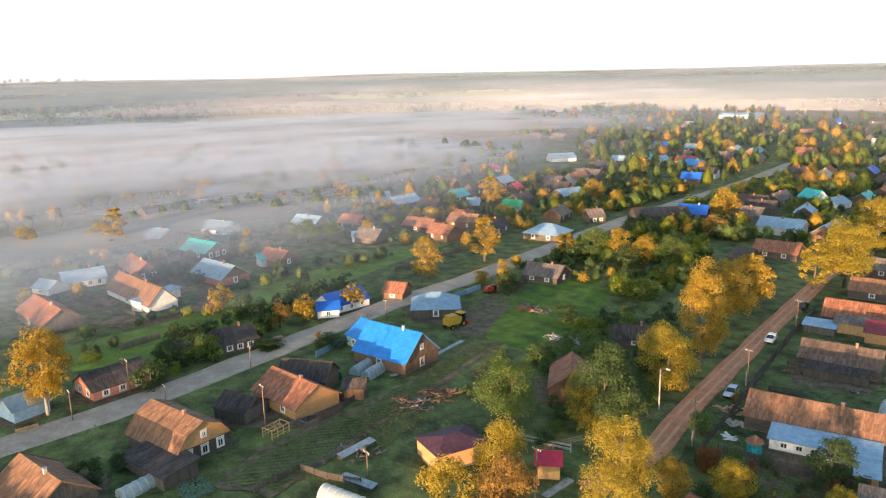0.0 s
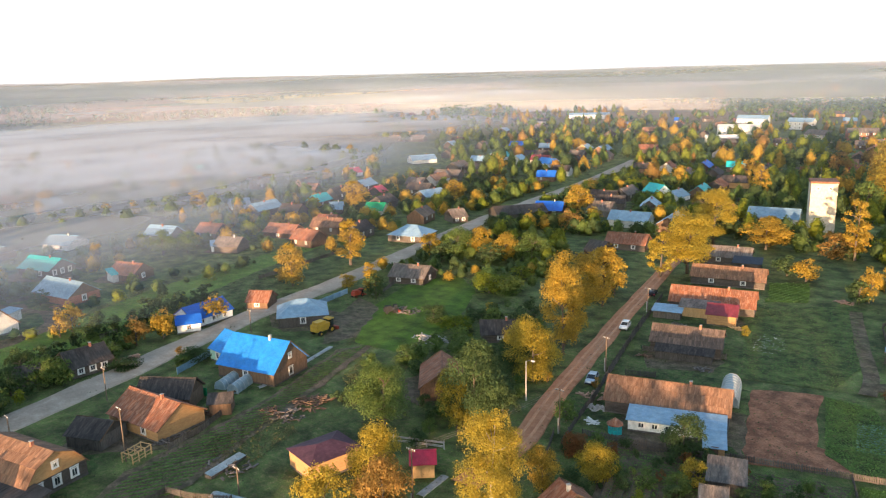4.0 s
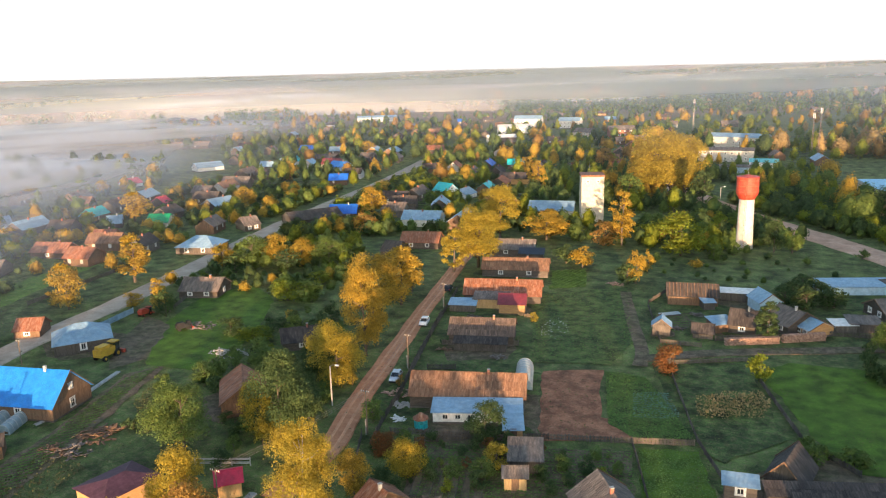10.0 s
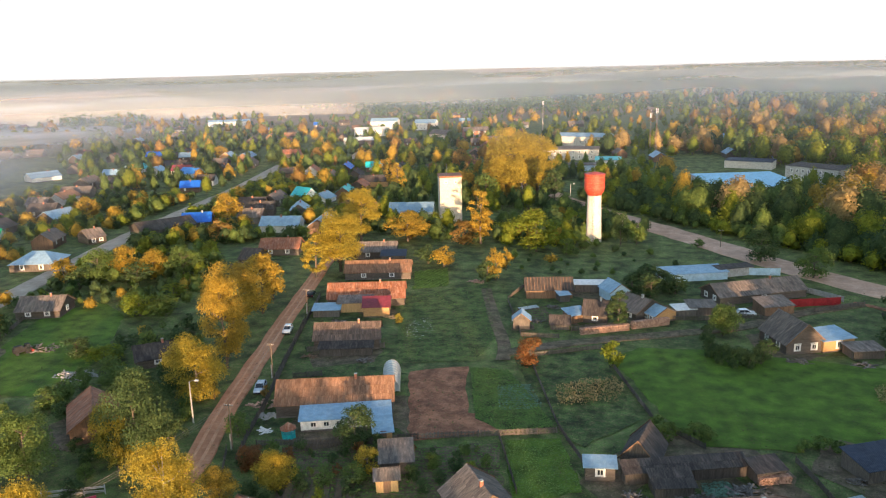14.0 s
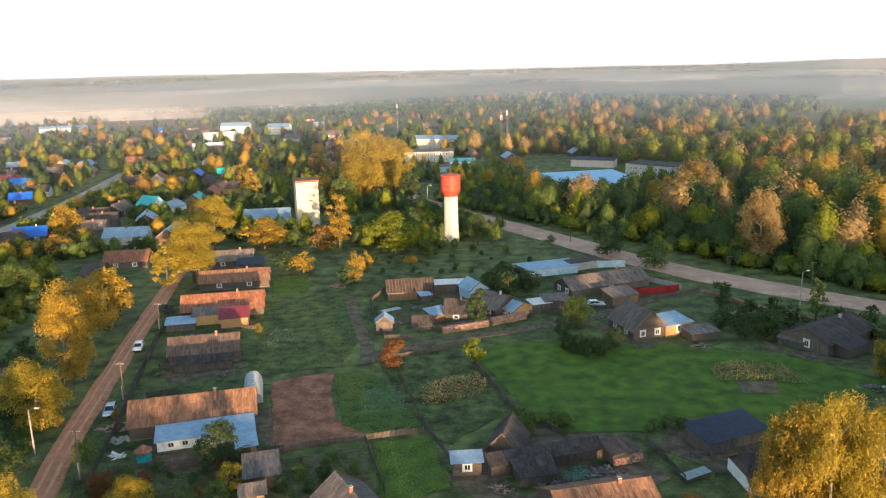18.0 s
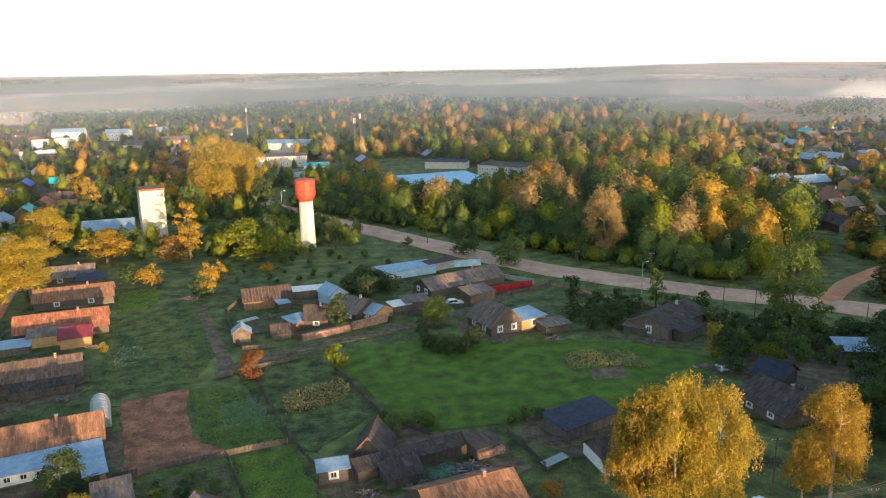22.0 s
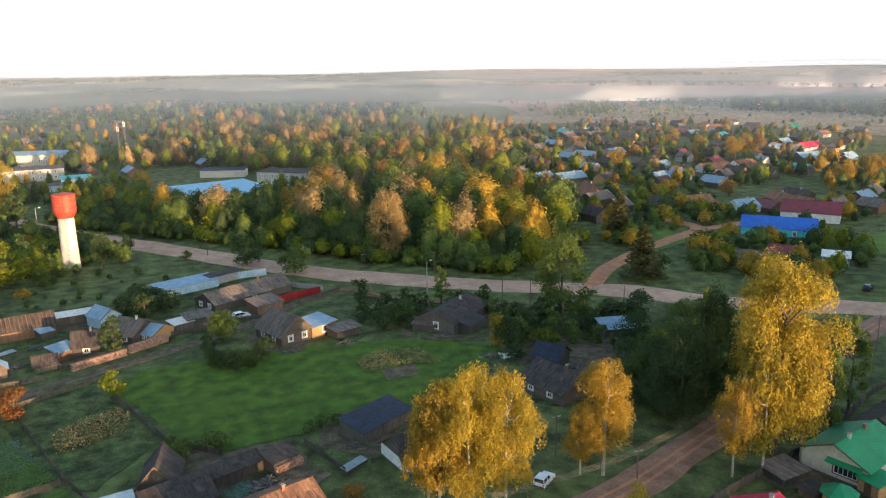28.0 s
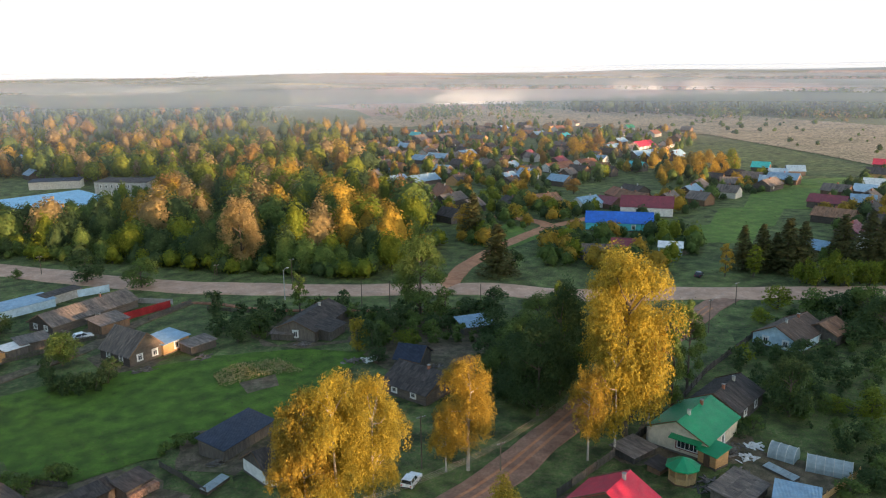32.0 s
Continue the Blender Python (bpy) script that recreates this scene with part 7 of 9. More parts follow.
house(221.8, 224.2, 1.3, 10.7, 9.0, 2.5, 5.2, wall='white', roof='zinc', wins=('f2',), label='white house with a pale blue roof')
house(249.0, 231.5, -106.2, 10.2, 9.0, 2.5, 5.2, wall='plank', roof='rust', wins=('l1',), label='house with an orange roof')
house(231.2, 220.8, -84.7, 9.6, 9.0, 2.3, 4.6, wall='plank', roof='maroon', wins=(), chimney=0, label='barn with a dark red roof')
house(263.6, 236.4, -89.2, 10.9, 9.0, 2.3, 4.6, wall='log', roof='slate_dark', wins=(), label='dark old log house with a sagging roof')
house(199.2, 245.0, -96.7, 8.1, 8.0, 2.1, 4.8, wall='log', roof='slate_dark', wins=(), label='old grey log house with a dark roof')
house(214.3, 242.6, -6.4, 13.8, 9.0, 2.1, 4.8, wall='log', roof='slate_brown', wins=(), label='old log house with a brown roof')
house(294.9, 321.2, 3.0, 19.5, 10.0, 2.5, 5.2, wall='white', roof='rust', wins=('f2',), label='white house with an orange roof')
house(318.2, 323.8, 0.3, 13.0, 10.0, 2.5, 5.2, wall='white', roof='rust', wins=('f2',), label='house with an orange roof')
house(427.2, 378.1, 10.9, 22.4, 11.0, 2.5, 5.6, wall='white', roof='red', wins=(), label='house with a crimson roof')
house(380.2, 335.5, -4.3, 17.4, 10.0, 2.5, 5.2, wall='log', roof='zinc', wins=(), label='house with a pale roof')
house(188.6, 279.8, -102.6, 13.1, 8.0, 2.5, 6.9, wall='plank', roof='rust', wins=('f1',), label='timber house with a tall orange gable')
house(195.5, 332.1, 16.6, 9.8, 9.0, 2.5, 5.2, wall='white', roof='zinc', wins=(), label='house with a white roof')
house(206.8, 325.7, 9.7, 16.7, 9.0, 2.5, 5.2, wall='log', roof='zinc', wins=(), label='house with a grey roof')
house(258.4, 305.2, -84.6, 9.6, 8.0, 2.5, 6.0, wall='white', roof='zinc', gable='white', wins=(), label='white house with a grey roof')
house(380.0, 250.5, -66.6, 9.0, 8.0, 2.6, 5.2, roof='teal', wall='log', name='house', wins=(), label='village house with a turquoise roof at the field edge', chimney=0)
house(361.0, 228.0, -57.7, 9.0, 8.0, 2.6, 5.2, roof='zinc', wall='log', name='house', wins=(), label='village house with a pale blue roof at the field edge', chimney=0)
house(379.2, 229.9, -48.8, 9.0, 8.0, 2.6, 5.2, roof='zinc', wall='log', name='house', wins=(), label='village house with a pale blue roof at the field edge', chimney=0)
house(339.0, 227.7, -71.1, 9.0, 8.0, 2.6, 5.2, roof='slate', wall='log', name='house', wins=(), label='village house with a grey roof at the field edge', chimney=0)
house(341.2, 239.0, -80.0, 9.0, 8.0, 2.6, 5.2, roof='slate_dark', wall='log', name='house', wins=(), label='village house with a dark roof at the field edge', chimney=0)
house(333.7, 214.8, -62.2, 9.0, 8.0, 2.6, 5.2, roof='zinc', wall='log', name='house', wins=(), label='village house with a pale blue roof at the field edge', chimney=0)
house(338.9, 171.6, -78.1, 9.0, 8.0, 2.6, 5.2, roof='bluewall', wall='log', name='house', wins=(), label='village house with a pale blue roof at the field edge', chimney=0)
house(360.7, 179.1, -73.6, 9.0, 8.0, 2.6, 5.2, roof='white', wall='white', name='house', wins=(), label='village house with a white roof at the field edge', chimney=0)
house(310.7, 157.9, -63.1, 9.0, 8.0, 2.6, 5.2, roof='zinc', wall='log', name='house', wins=(), label='village house with a pale blue roof at the field edge', chimney=0)
house(440.9, 215.7, -68.9, 9.0, 8.0, 2.6, 5.2, roof='red', wall='log', name='house', wins=(), label='village house with a red roof at the field edge', chimney=0)
house(314.7, 223.2, -49.6, 9.0, 8.0, 2.6, 5.2, roof='slate', wall='log', name='house', wins=(), label='village house with a grey roof at the field edge', chimney=0)
house(219.5, 123.4, -90.6, 7.0, 6.0, 2.4, 4.6, roof='zinc', wall='log', name='house', wins=(), label='small house with a pale roof between spruces', chimney=0)
tree(-136.0, 21.5, 'birch', 'gold', 16.6, 11.4)
tree(-50.3, 65.4, 'birch', 'yellow', 17.3, 10.1, seed=1)
tree(-69.4, 85.9, 'round', 'dark', 14.8, 10.5)
tree(-76.4, 122.6, 'big', 'gold', 18.9, 9.9)
tree(-85.7, 141.5, 'big', 'gold', 16.9, 14.6)
tree(-86.2, 155.3, 'big', 'gold', 14.9, 11.3)
tree(-88.6, 165.5, 'round', 'gold', 9.7, 7.4)
tree(-73.5, 107.9, 'round', 'yellow', 12.0, 11.1)
tree(-86.8, 187.1, 'tall', 'yellow', 13.4, 8.3)
tree(-82.6, 194.7, 'big', 'yellow', 18.2, 16.9)
tree(-90.8, 232.6, 'big', 'yellow', 18.3, 14.9)
tree(-67.3, 62.1, 'round', 'yellow', 11.3, 7.4)
tree(-61.3, 57.8, 'round', 'orange', 10.4, 7.8)
tree(-66.3, 52.8, 'round', 'yellow', 8.7, 7.9)
tree(-51.3, 77.8, 'round', 'gold', 6.8, 5.3)
tree(-52.9, 89.8, 'small', 'rusty', 3.0, 5.1)
tree(-46.9, 85.0, 'small', 'yellow', 5.4, 5.3)
tree(-82.1, 78.5, 'round', 'green', 10.7, 11.3)
tree(-71.5, 84.1, 'small', 'yellow', 8.4, 5.3)
tree(-76.4, 87.6, 'small', 'yellow', 8.8, 4.6)
tree(-165.9, 147.1, 'tall', 'gold', 15.0, 10.5)
tree(-161.3, 122.1, 'round', 'gold', 11.8, 9.0)
tree(-137.5, 128.2, 'tall', 'gold', 9.7, 5.5)
tree(-134.0, 126.8, 'small', 'dark', 6.6, 5.7)
tree(-154.3, 169.6, 'small', 'gold', 7.1, 9.0)
tree(-143.7, 170.3, 'round', 'green', 9.7, 10.7)
tree(-140.6, 177.6, 'round', 'gold', 9.6, 8.8)
tree(-131.3, 177.5, 'round', 'gold', 8.9, 8.8)
tree(-124.2, 181.1, 'round', 'green', 8.9, 10.6)
tree(-145.8, 165.2, 'small', 'dark', 6.0, 8.3)
tree(-132.7, 172.1, 'small', 'dark', 6.1, 9.7)
tree(-114.4, 147.9, 'small', 'lime', 5.8, 9.8)
tree(-109.7, 149.4, 'small', 'green', 5.7, 8.3)
tree(-115.0, 162.4, 'small', 'lime', 3.8, 7.4)
tree(-266.2, 69.7, 'tall', 'gold', 14.6, 8.8)
tree(-276.0, 67.2, 'round', 'yellow', 7.4, 9.8)
tree(-280.7, 45.1, 'round', 'yellow', 9.2, 7.9)
tree(-266.7, 55.1, 'small', 'yellow', 4.7, 6.7)
tree(-283.5, 168.5, 'tall', 'gold', 11.6, 7.9)
tree(-237.0, 213.5, 'round', 'gold', 12.5, 12.5)
tree(-246.5, 244.3, 'small', 'dark', 7.8, 6.7)
tree(-217.9, 256.2, 'round', 'gold', 8.7, 10.4)
tree(-329.3, 237.6, 'small', 'gold', 6.7, 8.5)
tree(-316.5, 267.3, 'small', 'gold', 6.2, 6.8)
tree(-152.9, 253.8, 'round', 'gold', 11.8, 11.3)
tree(-137.9, 223.7, 'small', 'orange', 8.0, 9.0)
tree(-224.8, 119.8, 'round', 'green', 8.2, 9.5)
tree(-220.9, 126.3, 'round', 'green', 7.4, 8.0)
tree(-226.9, 133.1, 'small', 'yellow', 5.0, 5.1)
tree(-244.7, 159.6, 'small', 'gold', 4.9, 6.6)
tree(-249.1, 168.7, 'small', 'gold', 6.0, 6.8)
tree(-251.0, 203.9, 'small', 'gold', 4.9, 5.8)
tree(-151.0, 72.4, 'small', 'orange', 6.3, 6.4)
tree(-150.1, 78.1, 'small', 'gold', 7.0, 6.0)
tree(-169.6, 64.3, 'small', 'gold', 6.7, 4.8)
tree(-171.2, 67.7, 'small', 'gold', 7.0, 5.8)
tree(-152.9, 92.3, 'small', 'gold', 6.0, 8.0)
tree(-138.4, 75.3, 'small', 'orange', 1.9, 2.2)
tree(-143.1, 50.2, 'small', 'green', 6.0, 6.3)
tree(-150.4, 49.2, 'small', 'dark', 6.7, 5.8)
tree(-134.8, 38.5, 'small', 'dark', 5.5, 6.4)
tree(-144.5, 54.3, 'small', 'green', 4.6, 4.6)
tree(-143.9, 44.8, 'round', 'dark', 5.9, 5.6)
tree(-164.8, 69.5, 'small', 'dark', 4.9, 8.0)
tree(-144.5, 64.3, 'small', 'green', 4.2, 4.3)
tree(-157.5, 34.1, 'small', 'lime', 2.4, 4.6)
tree(-235.2, 38.1, 'small', 'dark', 4.6, 3.8)
tree(-199.6, 72.0, 'small', 'dark', 4.3, 5.3)
tree(-209.7, 65.4, 'small', 'dark', 4.9, 5.4)
tree(-139.1, 64.2, 'small', 'dark', 2.5, 7.0)
tree(-132.7, 75.3, 'small', 'dark', 2.7, 7.1)
tree(-132.5, 72.5, 'small', 'green', 2.2, 4.7)
tree(-106.2, 21.0, 'small', 'dark', 4.3, 4.3)
tree(-108.5, 25.4, 'small', 'dark', 2.7, 3.3)
tree(-108.3, 19.6, 'small', 'green', 3.1, 3.6)
tree(-232.7, 102.0, 'small', 'gold', 6.7, 4.5)
tree(-229.0, 96.4, 'small', 'dark', 5.2, 6.6)
tree(-168.1, 122.8, 'small', 'gold', 4.1, 3.8)
tree(-104.5, 135.3, 'small', 'gold', 2.7, 2.6)
tree(-148.8, 130.3, 'small', 'gold', 3.5, 5.5)
tree(-90.7, 128.0, 'small', 'dark', 5.0, 7.1)
tree(-90.1, 109.5, 'small', 'green', 4.6, 7.7)
tree(-78.1, 102.7, 'small', 'dark', 5.3, 6.0)
tree(-110.8, 122.4, 'small', 'dark', 4.0, 7.6)
tree(-98.1, 100.5, 'small', 'green', 3.5, 6.6)
tree(-102.4, 120.3, 'small', 'lime', 3.8, 7.3)
tree(-80.2, 112.0, 'small', 'dark', 4.5, 6.3)
tree(-70.4, 94.4, 'small', 'dark', 4.9, 5.5)
tree(-74.4, 80.8, 'small', 'green', 2.8, 2.6)
tree(-73.2, 76.5, 'small', 'dark', 2.8, 3.4)
tree(-103.2, 94.8, 'bush', 'green', 2.3, 4.4)
tree(-94.7, 80.2, 'bush', 'dark', 2.1, 3.0)
tree(-59.9, 97.4, 'small', 'green', 4.2, 3.8)
tree(-71.0, 108.9, 'small', 'gold', 2.6, 2.0)
tree(-62.5, 111.5, 'bush', 'orange', 2.5, 1.7)
tree(-50.7, 235.2, 'tall', 'gold', 18.6, 9.1)
tree(-55.9, 233.9, 'small', 'orange', 7.8, 9.8)
tree(-31.6, 227.3, 'round', 'lime', 12.7, 15.1)
tree(-56.4, 323.0, 'big', 'yellow', 31.2, 24.2)
tree(-45.7, 328.2, 'big', 'yellow', 28.4, 19.4)
tree(-64.3, 332.1, 'big', 'gold', 26.1, 15.0)
tree(-107.6, 323.4, 'tall', 'gold', 16.1, 7.7)
tree(-75.4, 235.1, 'round', 'gold', 9.7, 15.0)
tree(-101.2, 414.4, 'round', 'orange', 11.9, 12.6)
tree(-54.9, 204.4, 'small', 'gold', 6.3, 7.4)
tree(-37.6, 193.0, 'small', 'gold', 8.9, 5.4)
tree(-39.5, 191.3, 'small', 'dark', 6.1, 6.8)
tree(-60.5, 207.6, 'small', 'dark', 5.9, 8.3)
tree(-19.7, 135.5, 'small', 'rusty', 5.8, 6.4)
tree(-4.5, 137.8, 'small', 'lime', 5.5, 4.8)
tree(-4.5, 160.2, 'tall', 'dark', 9.0, 5.2)
tree(17.5, 160.9, 'round', 'green', 6.4, 7.1)
tree(-40.8, 98.5, 'round', 'dark', 6.5, 6.6)
tree(-47.2, 84.4, 'round', 'yellow', 5.7, 5.2)
tree(-53.3, 88.5, 'small', 'rusty', 3.6, 4.1)
tree(-36.2, 91.4, 'small', 'yellow', 4.2, 4.0)
tree(-37.0, 88.0, 'small', 'green', 3.0, 3.9)
tree(-2.1, 186.0, 'small', 'dark', 5.6, 6.0)
tree(2.4, 184.9, 'small', 'dark', 5.6, 8.0)
tree(6.8, 188.5, 'small', 'dark', 4.2, 6.2)
tree(13.0, 146.4, 'bush', 'dark', 3.8, 4.2)
tree(15.2, 143.7, 'bush', 'dark', 3.7, 4.1)
tree(17.4, 142.2, 'bush', 'dark', 3.7, 4.0)
tree(19.6, 141.8, 'bush', 'dark', 3.6, 4.0)
tree(22.2, 144.4, 'bush', 'dark', 3.7, 4.1)
tree(23.5, 147.6, 'bush', 'dark', 3.7, 4.1)
tree(-36.7, 204.0, 'small', 'gold', 6.4, 3.8)
tree(-22.1, 224.6, 'small', 'green', 5.1, 6.0)
tree(-17.2, 233.2, 'small', 'green', 4.4, 5.1)
tree(-6.9, 239.7, 'small', 'dark', 10.6, 6.2)
tree(-2.0, 240.9, 'small', 'green', 7.1, 6.9)
tree(16.2, 239.5, 'small', 'green', 3.1, 4.0)
tree(-52.2, 154.2, 'small', 'yellow', 2.4, 2.3)
tree(-25.6, 213.4, 'small', 'gold', 3.0, 4.8)
tree(-63.0, 139.5, 'small', 'dark', 5.0, 3.1)
tree(-37.1, 94.9, 'small', 'lime', 1.6, 2.0)
tree(3.3, 113.7, 'bush', 'green', 2.3, 3.4)
tree(4.0, 109.3, 'small', 'green', 3.1, 3.8)
tree(9.4, 111.0, 'bush', 'green', 2.7, 4.9)
tree(43.0, 208.7, 'round', 'green', 8.3, 9.8)
tree(32.0, 223.4, 'round', 'dark', 9.1, 10.3)
tree(71.6, 210.1, 'big', 'pale', 22.1, 13.6)
tree(91.2, 217.1, 'tall', 'orange', 11.7, 9.7)
tree(99.3, 204.8, 'tall', 'orange', 12.5, 8.2)
tree(90.8, 144.9, 'big', 'green', 19.4, 13.5)
tree(68.8, 163.6, 'tall', 'green', 10.2, 4.2)
tree(51.6, 174.5, 'small', 'dark', 5.9, 5.8)
tree(67.7, 132.1, 'small', 'yellow', 7.4, 5.0)
tree(72.6, 131.3, 'small', 'green', 6.0, 5.9)
tree(76.9, 128.2, 'small', 'lime', 4.0, 6.5)
tree(49.5, 152.0, 'small', 'dark', 4.7, 4.9)
tree(55.1, 153.7, 'small', 'dark', 5.8, 6.9)
tree(77.2, 157.9, 'small', 'dark', 5.4, 4.6)
tree(95.5, 141.2, 'small', 'green', 6.8, 6.6)
tree(86.5, 132.7, 'small', 'dark', 3.5, 5.6)
tree(99.1, 137.2, 'small', 'dark', 3.0, 6.9)
tree(68.0, 124.1, 'small', 'dark', 3.3, 4.2)
tree(13.2, 151.6, 'bush', 'dark', 3.3, 3.1)
tree(14.3, 147.3, 'bush', 'dark', 3.2, 3.3)
tree(16.3, 144.4, 'bush', 'dark', 3.1, 3.4)
tree(18.7, 143.3, 'bush', 'dark', 3.1, 3.4)
tree(21.4, 144.5, 'bush', 'dark', 3.1, 3.2)
tree(13.3, 156.6, 'bush', 'dark', 3.3, 2.9)
tree(-0.7, 194.1, 'small', 'dark', 4.6, 6.5)
tree(4.0, 193.3, 'small', 'dark', 5.5, 7.4)
tree(8.2, 188.3, 'small', 'dark', 4.5, 6.4)
tree(1.7, 202.7, 'bush', 'dark', 3.8, 6.2)
tree(16.7, 159.1, 'small', 'green', 6.8, 5.5)
tree(69.6, 129.4, 'round', 'dark', 6.8, 6.0)
tree(77.3, 137.5, 'round', 'dark', 5.5, 5.7)
tree(82.3, 140.0, 'round', 'dark', 5.6, 5.8)
tree(93.0, 120.0, 'round', 'dark', 7.6, 8.2)
tree(81.9, 107.3, 'round', 'dark', 7.9, 7.4)
tree(105.7, 136.0, 'round', 'dark', 6.0, 6.9)
tree(35.9, 76.8, 'birch', 'yellow', 22.4, 9.6, seed=0)
tree(40.2, 75.4, 'birch', 'yellow', 21.6, 8.8, seed=1)
tree(33.0, 79.4, 'birch', 'gold', 20.0, 8.4, seed=1)
tree(37.6, 79.6, 'birch', 'yellow', 21.0, 8.6, seed=2)
tree(32.4, 81.7, 'birch', 'gold', 17.6, 7.1, seed=2)
tree(58.0, 80.4, 'birch', 'gold', 17.9, 10.1, seed=1)
tree(55.2, 81.8, 'birch', 'gold', 11.6, 5.6, seed=2)
tree(83.4, 74.4, 'big', 'yellow', 30.4, 16.4, seed=0)
tree(89.4, 81.6, 'big', 'yellow', 28.6, 13.0, seed=1)
tree(73.8, 72.6, 'birch', 'gold', 16.0, 6.4, seed=2)
tree(78.0, 71.4, 'birch', 'yellow', 19.8, 7.1, seed=0)
tree(85.5, 71.7, 'birch', 'gold', 19.9, 7.3, seed=1)
tree(94.5, 74.9, 'tall', 'green', 21.1, 5.1)
tree(77.7, 88.2, 'round', 'dark', 17.1, 10.7)
tree(80.8, 98.7, 'round', 'dark', 10.6, 9.1)
tree(105.9, 80.7, 'tall', 'green', 17.2, 6.2)
tree(86.1, 92.0, 'round', 'dark', 20.5, 7.9)
tree(89.0, 95.9, 'tall', 'lime', 20.1, 5.7)
spruce(127.4, 162.6, 14.8, 8.2)
spruce(153.0, 208.6, 15.4, 7.1)
spruce(185.9, 125.8, 13.0, 5.4)
spruce(188.9, 122.0, 13.7, 5.7)
spruce(193.3, 117.1, 15.5, 7.9)
spruce(199.1, 115.9, 14.2, 6.3)
spruce(217.8, 115.0, 14.1, 7.0)
spruce(223.9, 110.5, 15.1, 7.6)
spruce(228.4, 108.7, 13.5, 6.6)
spruce(192.0, 119.7, 11.3, 4.7)
tree(175.9, 124.1, 'tall', 'gold', 9.8, 4.3)
tree(182.0, 119.6, 'tall', 'lime', 9.2, 5.5)
tree(134.0, 163.1, 'small', 'dark', 6.6, 5.8)
tree(151.9, 213.1, 'round', 'gold', 9.0, 7.1)
tree(186.7, 108.9, 'bush', 'lime', 5.9, 6.0)
tree(186.5, 106.3, 'bush', 'lime', 6.4, 5.9)
tree(186.2, 103.9, 'bush', 'lime', 6.9, 5.9)
tree(192.0, 105.0, 'bush', 'lime', 5.8, 6.0)
tree(191.7, 102.5, 'bush', 'lime', 6.4, 5.9)
tree(191.3, 100.0, 'bush', 'lime', 6.9, 5.8)
tree(197.3, 101.0, 'bush', 'lime', 5.8, 6.0)
tree(196.9, 98.6, 'bush', 'lime', 6.4, 5.9)
tree(196.5, 96.2, 'bush', 'lime', 6.9, 5.8)
tree(202.5, 97.1, 'bush', 'lime', 5.8, 6.0)
tree(202.1, 94.7, 'bush', 'lime', 6.4, 5.9)
tree(201.6, 92.4, 'bush', 'lime', 6.9, 5.8)
tree(160.7, 98.6, 'small', 'lime', 5.5, 8.0)
tree(162.8, 90.8, 'small', 'green', 6.4, 7.7)
tree(161.6, 84.2, 'small', 'dark', 7.1, 10.0)
tree(164.1, 80.0, 'small', 'green', 9.6, 11.1)
tree(159.8, 74.2, 'small', 'dark', 9.8, 9.4)
tree(148.8, 95.0, 'small', 'lime', 3.6, 5.5)
tree(110.4, 64.1, 'small', 'dark', 11.0, 7.9)
tree(112.8, 67.1, 'small', 'green', 7.1, 5.7)
tree(118.3, 60.5, 'small', 'lime', 3.0, 4.6)
tree(120.6, 56.2, 'small', 'lime', 4.9, 6.4)
tree(152.8, 83.6, 'small', 'dark', 5.0, 7.2)
tree(151.8, 75.8, 'small', 'dark', 4.9, 6.9)
tree(134.8, 76.5, 'small', 'dark', 4.6, 6.5)
tree(94.7, 45.7, 'small', 'green', 2.5, 4.5)
tree(99.9, 45.5, 'small', 'dark', 2.5, 4.6)
tree(53.7, 67.5, 'small', 'yellow', 6.5, 5.0)
tree(97.9, 65.2, 'bush', 'dark', 2.4, 5.2)
tree(101.7, 64.8, 'bush', 'green', 2.4, 4.4)
tree(113.8, 72.0, 'bush', 'dark', 3.1, 5.9)
pole(-104.0, 46.2, 8.8, 'wood')
pole(-61.5, 63.3, 9.1, 'footed')
pole(-58.6, 93.3, 7.6, 'footed')
pole(-65.5, 119.9, 6.9, 'footed')
pole(-75.6, 157.1, 6.0, 'footed')
pole(-82.9, 51.5, 4.2, 'wood')
pole(-69.7, 100.3, 7.2, 'lamp', rot=0)
pole(-128.1, 54.9, 6.3, 'wood')
pole(-138.2, 92.4, 5.4, 'wood')
pole(-127.6, 38.6, 3.4, 'wood')
pole(-134.8, 34.7, 7.0, 'wood')
pole(-130.5, 24.1, 5.6, 'wood')
wires([(-61.5, 63.3, 8.9), (-58.6, 93.3, 7.4)], n=3, gap=0.5)
wires([(-58.6, 93.3, 7.4), (-65.5, 119.9, 6.7), (-75.6, 157.1, 5.8)], n=2)
pole(69.8, 175.2, 7.8, 'lamp', rot=20)
pole(74.7, 182.0, 8.6, 'wood')
pole(61.4, 77.4, 4.6, 'wood')
pole(133.8, 97.5, 7.6, 'wood')
pole(155.9, 106.6, 5.6, 'wood')
wires([(35.9, 70.9, 7.5), (61.4, 77.4, 4.4), (133.8, 97.5, 7.4)], n=4, gap=0.35)
wires([(133.8, 97.5, 7.4), (155.9, 106.6, 5.4)], n=2)
pole(52.7, 84.5, 8.3, 'wood')
pole(49.1, 228.3, 2.6, 'wood', arms=0)
pole(63.2, 210.6, 2.5, 'wood', arms=0)
pole(87.8, 153.9, 6.8, 'wood', arms=0)
pole(83.4, 160.0, 6.2, 'wood', arms=0)
pole(106.8, 142.8, 5.3, 'wood', arms=0)
pole(-29.8, 313.6, 7.9, 'lamp')
pole(-6.7, 247.1, 6.7, 'lamp')
pole(22.7, 240.9, 5.6, 'wood')
pole(63.5, 209.5, 3.3, 'wood')
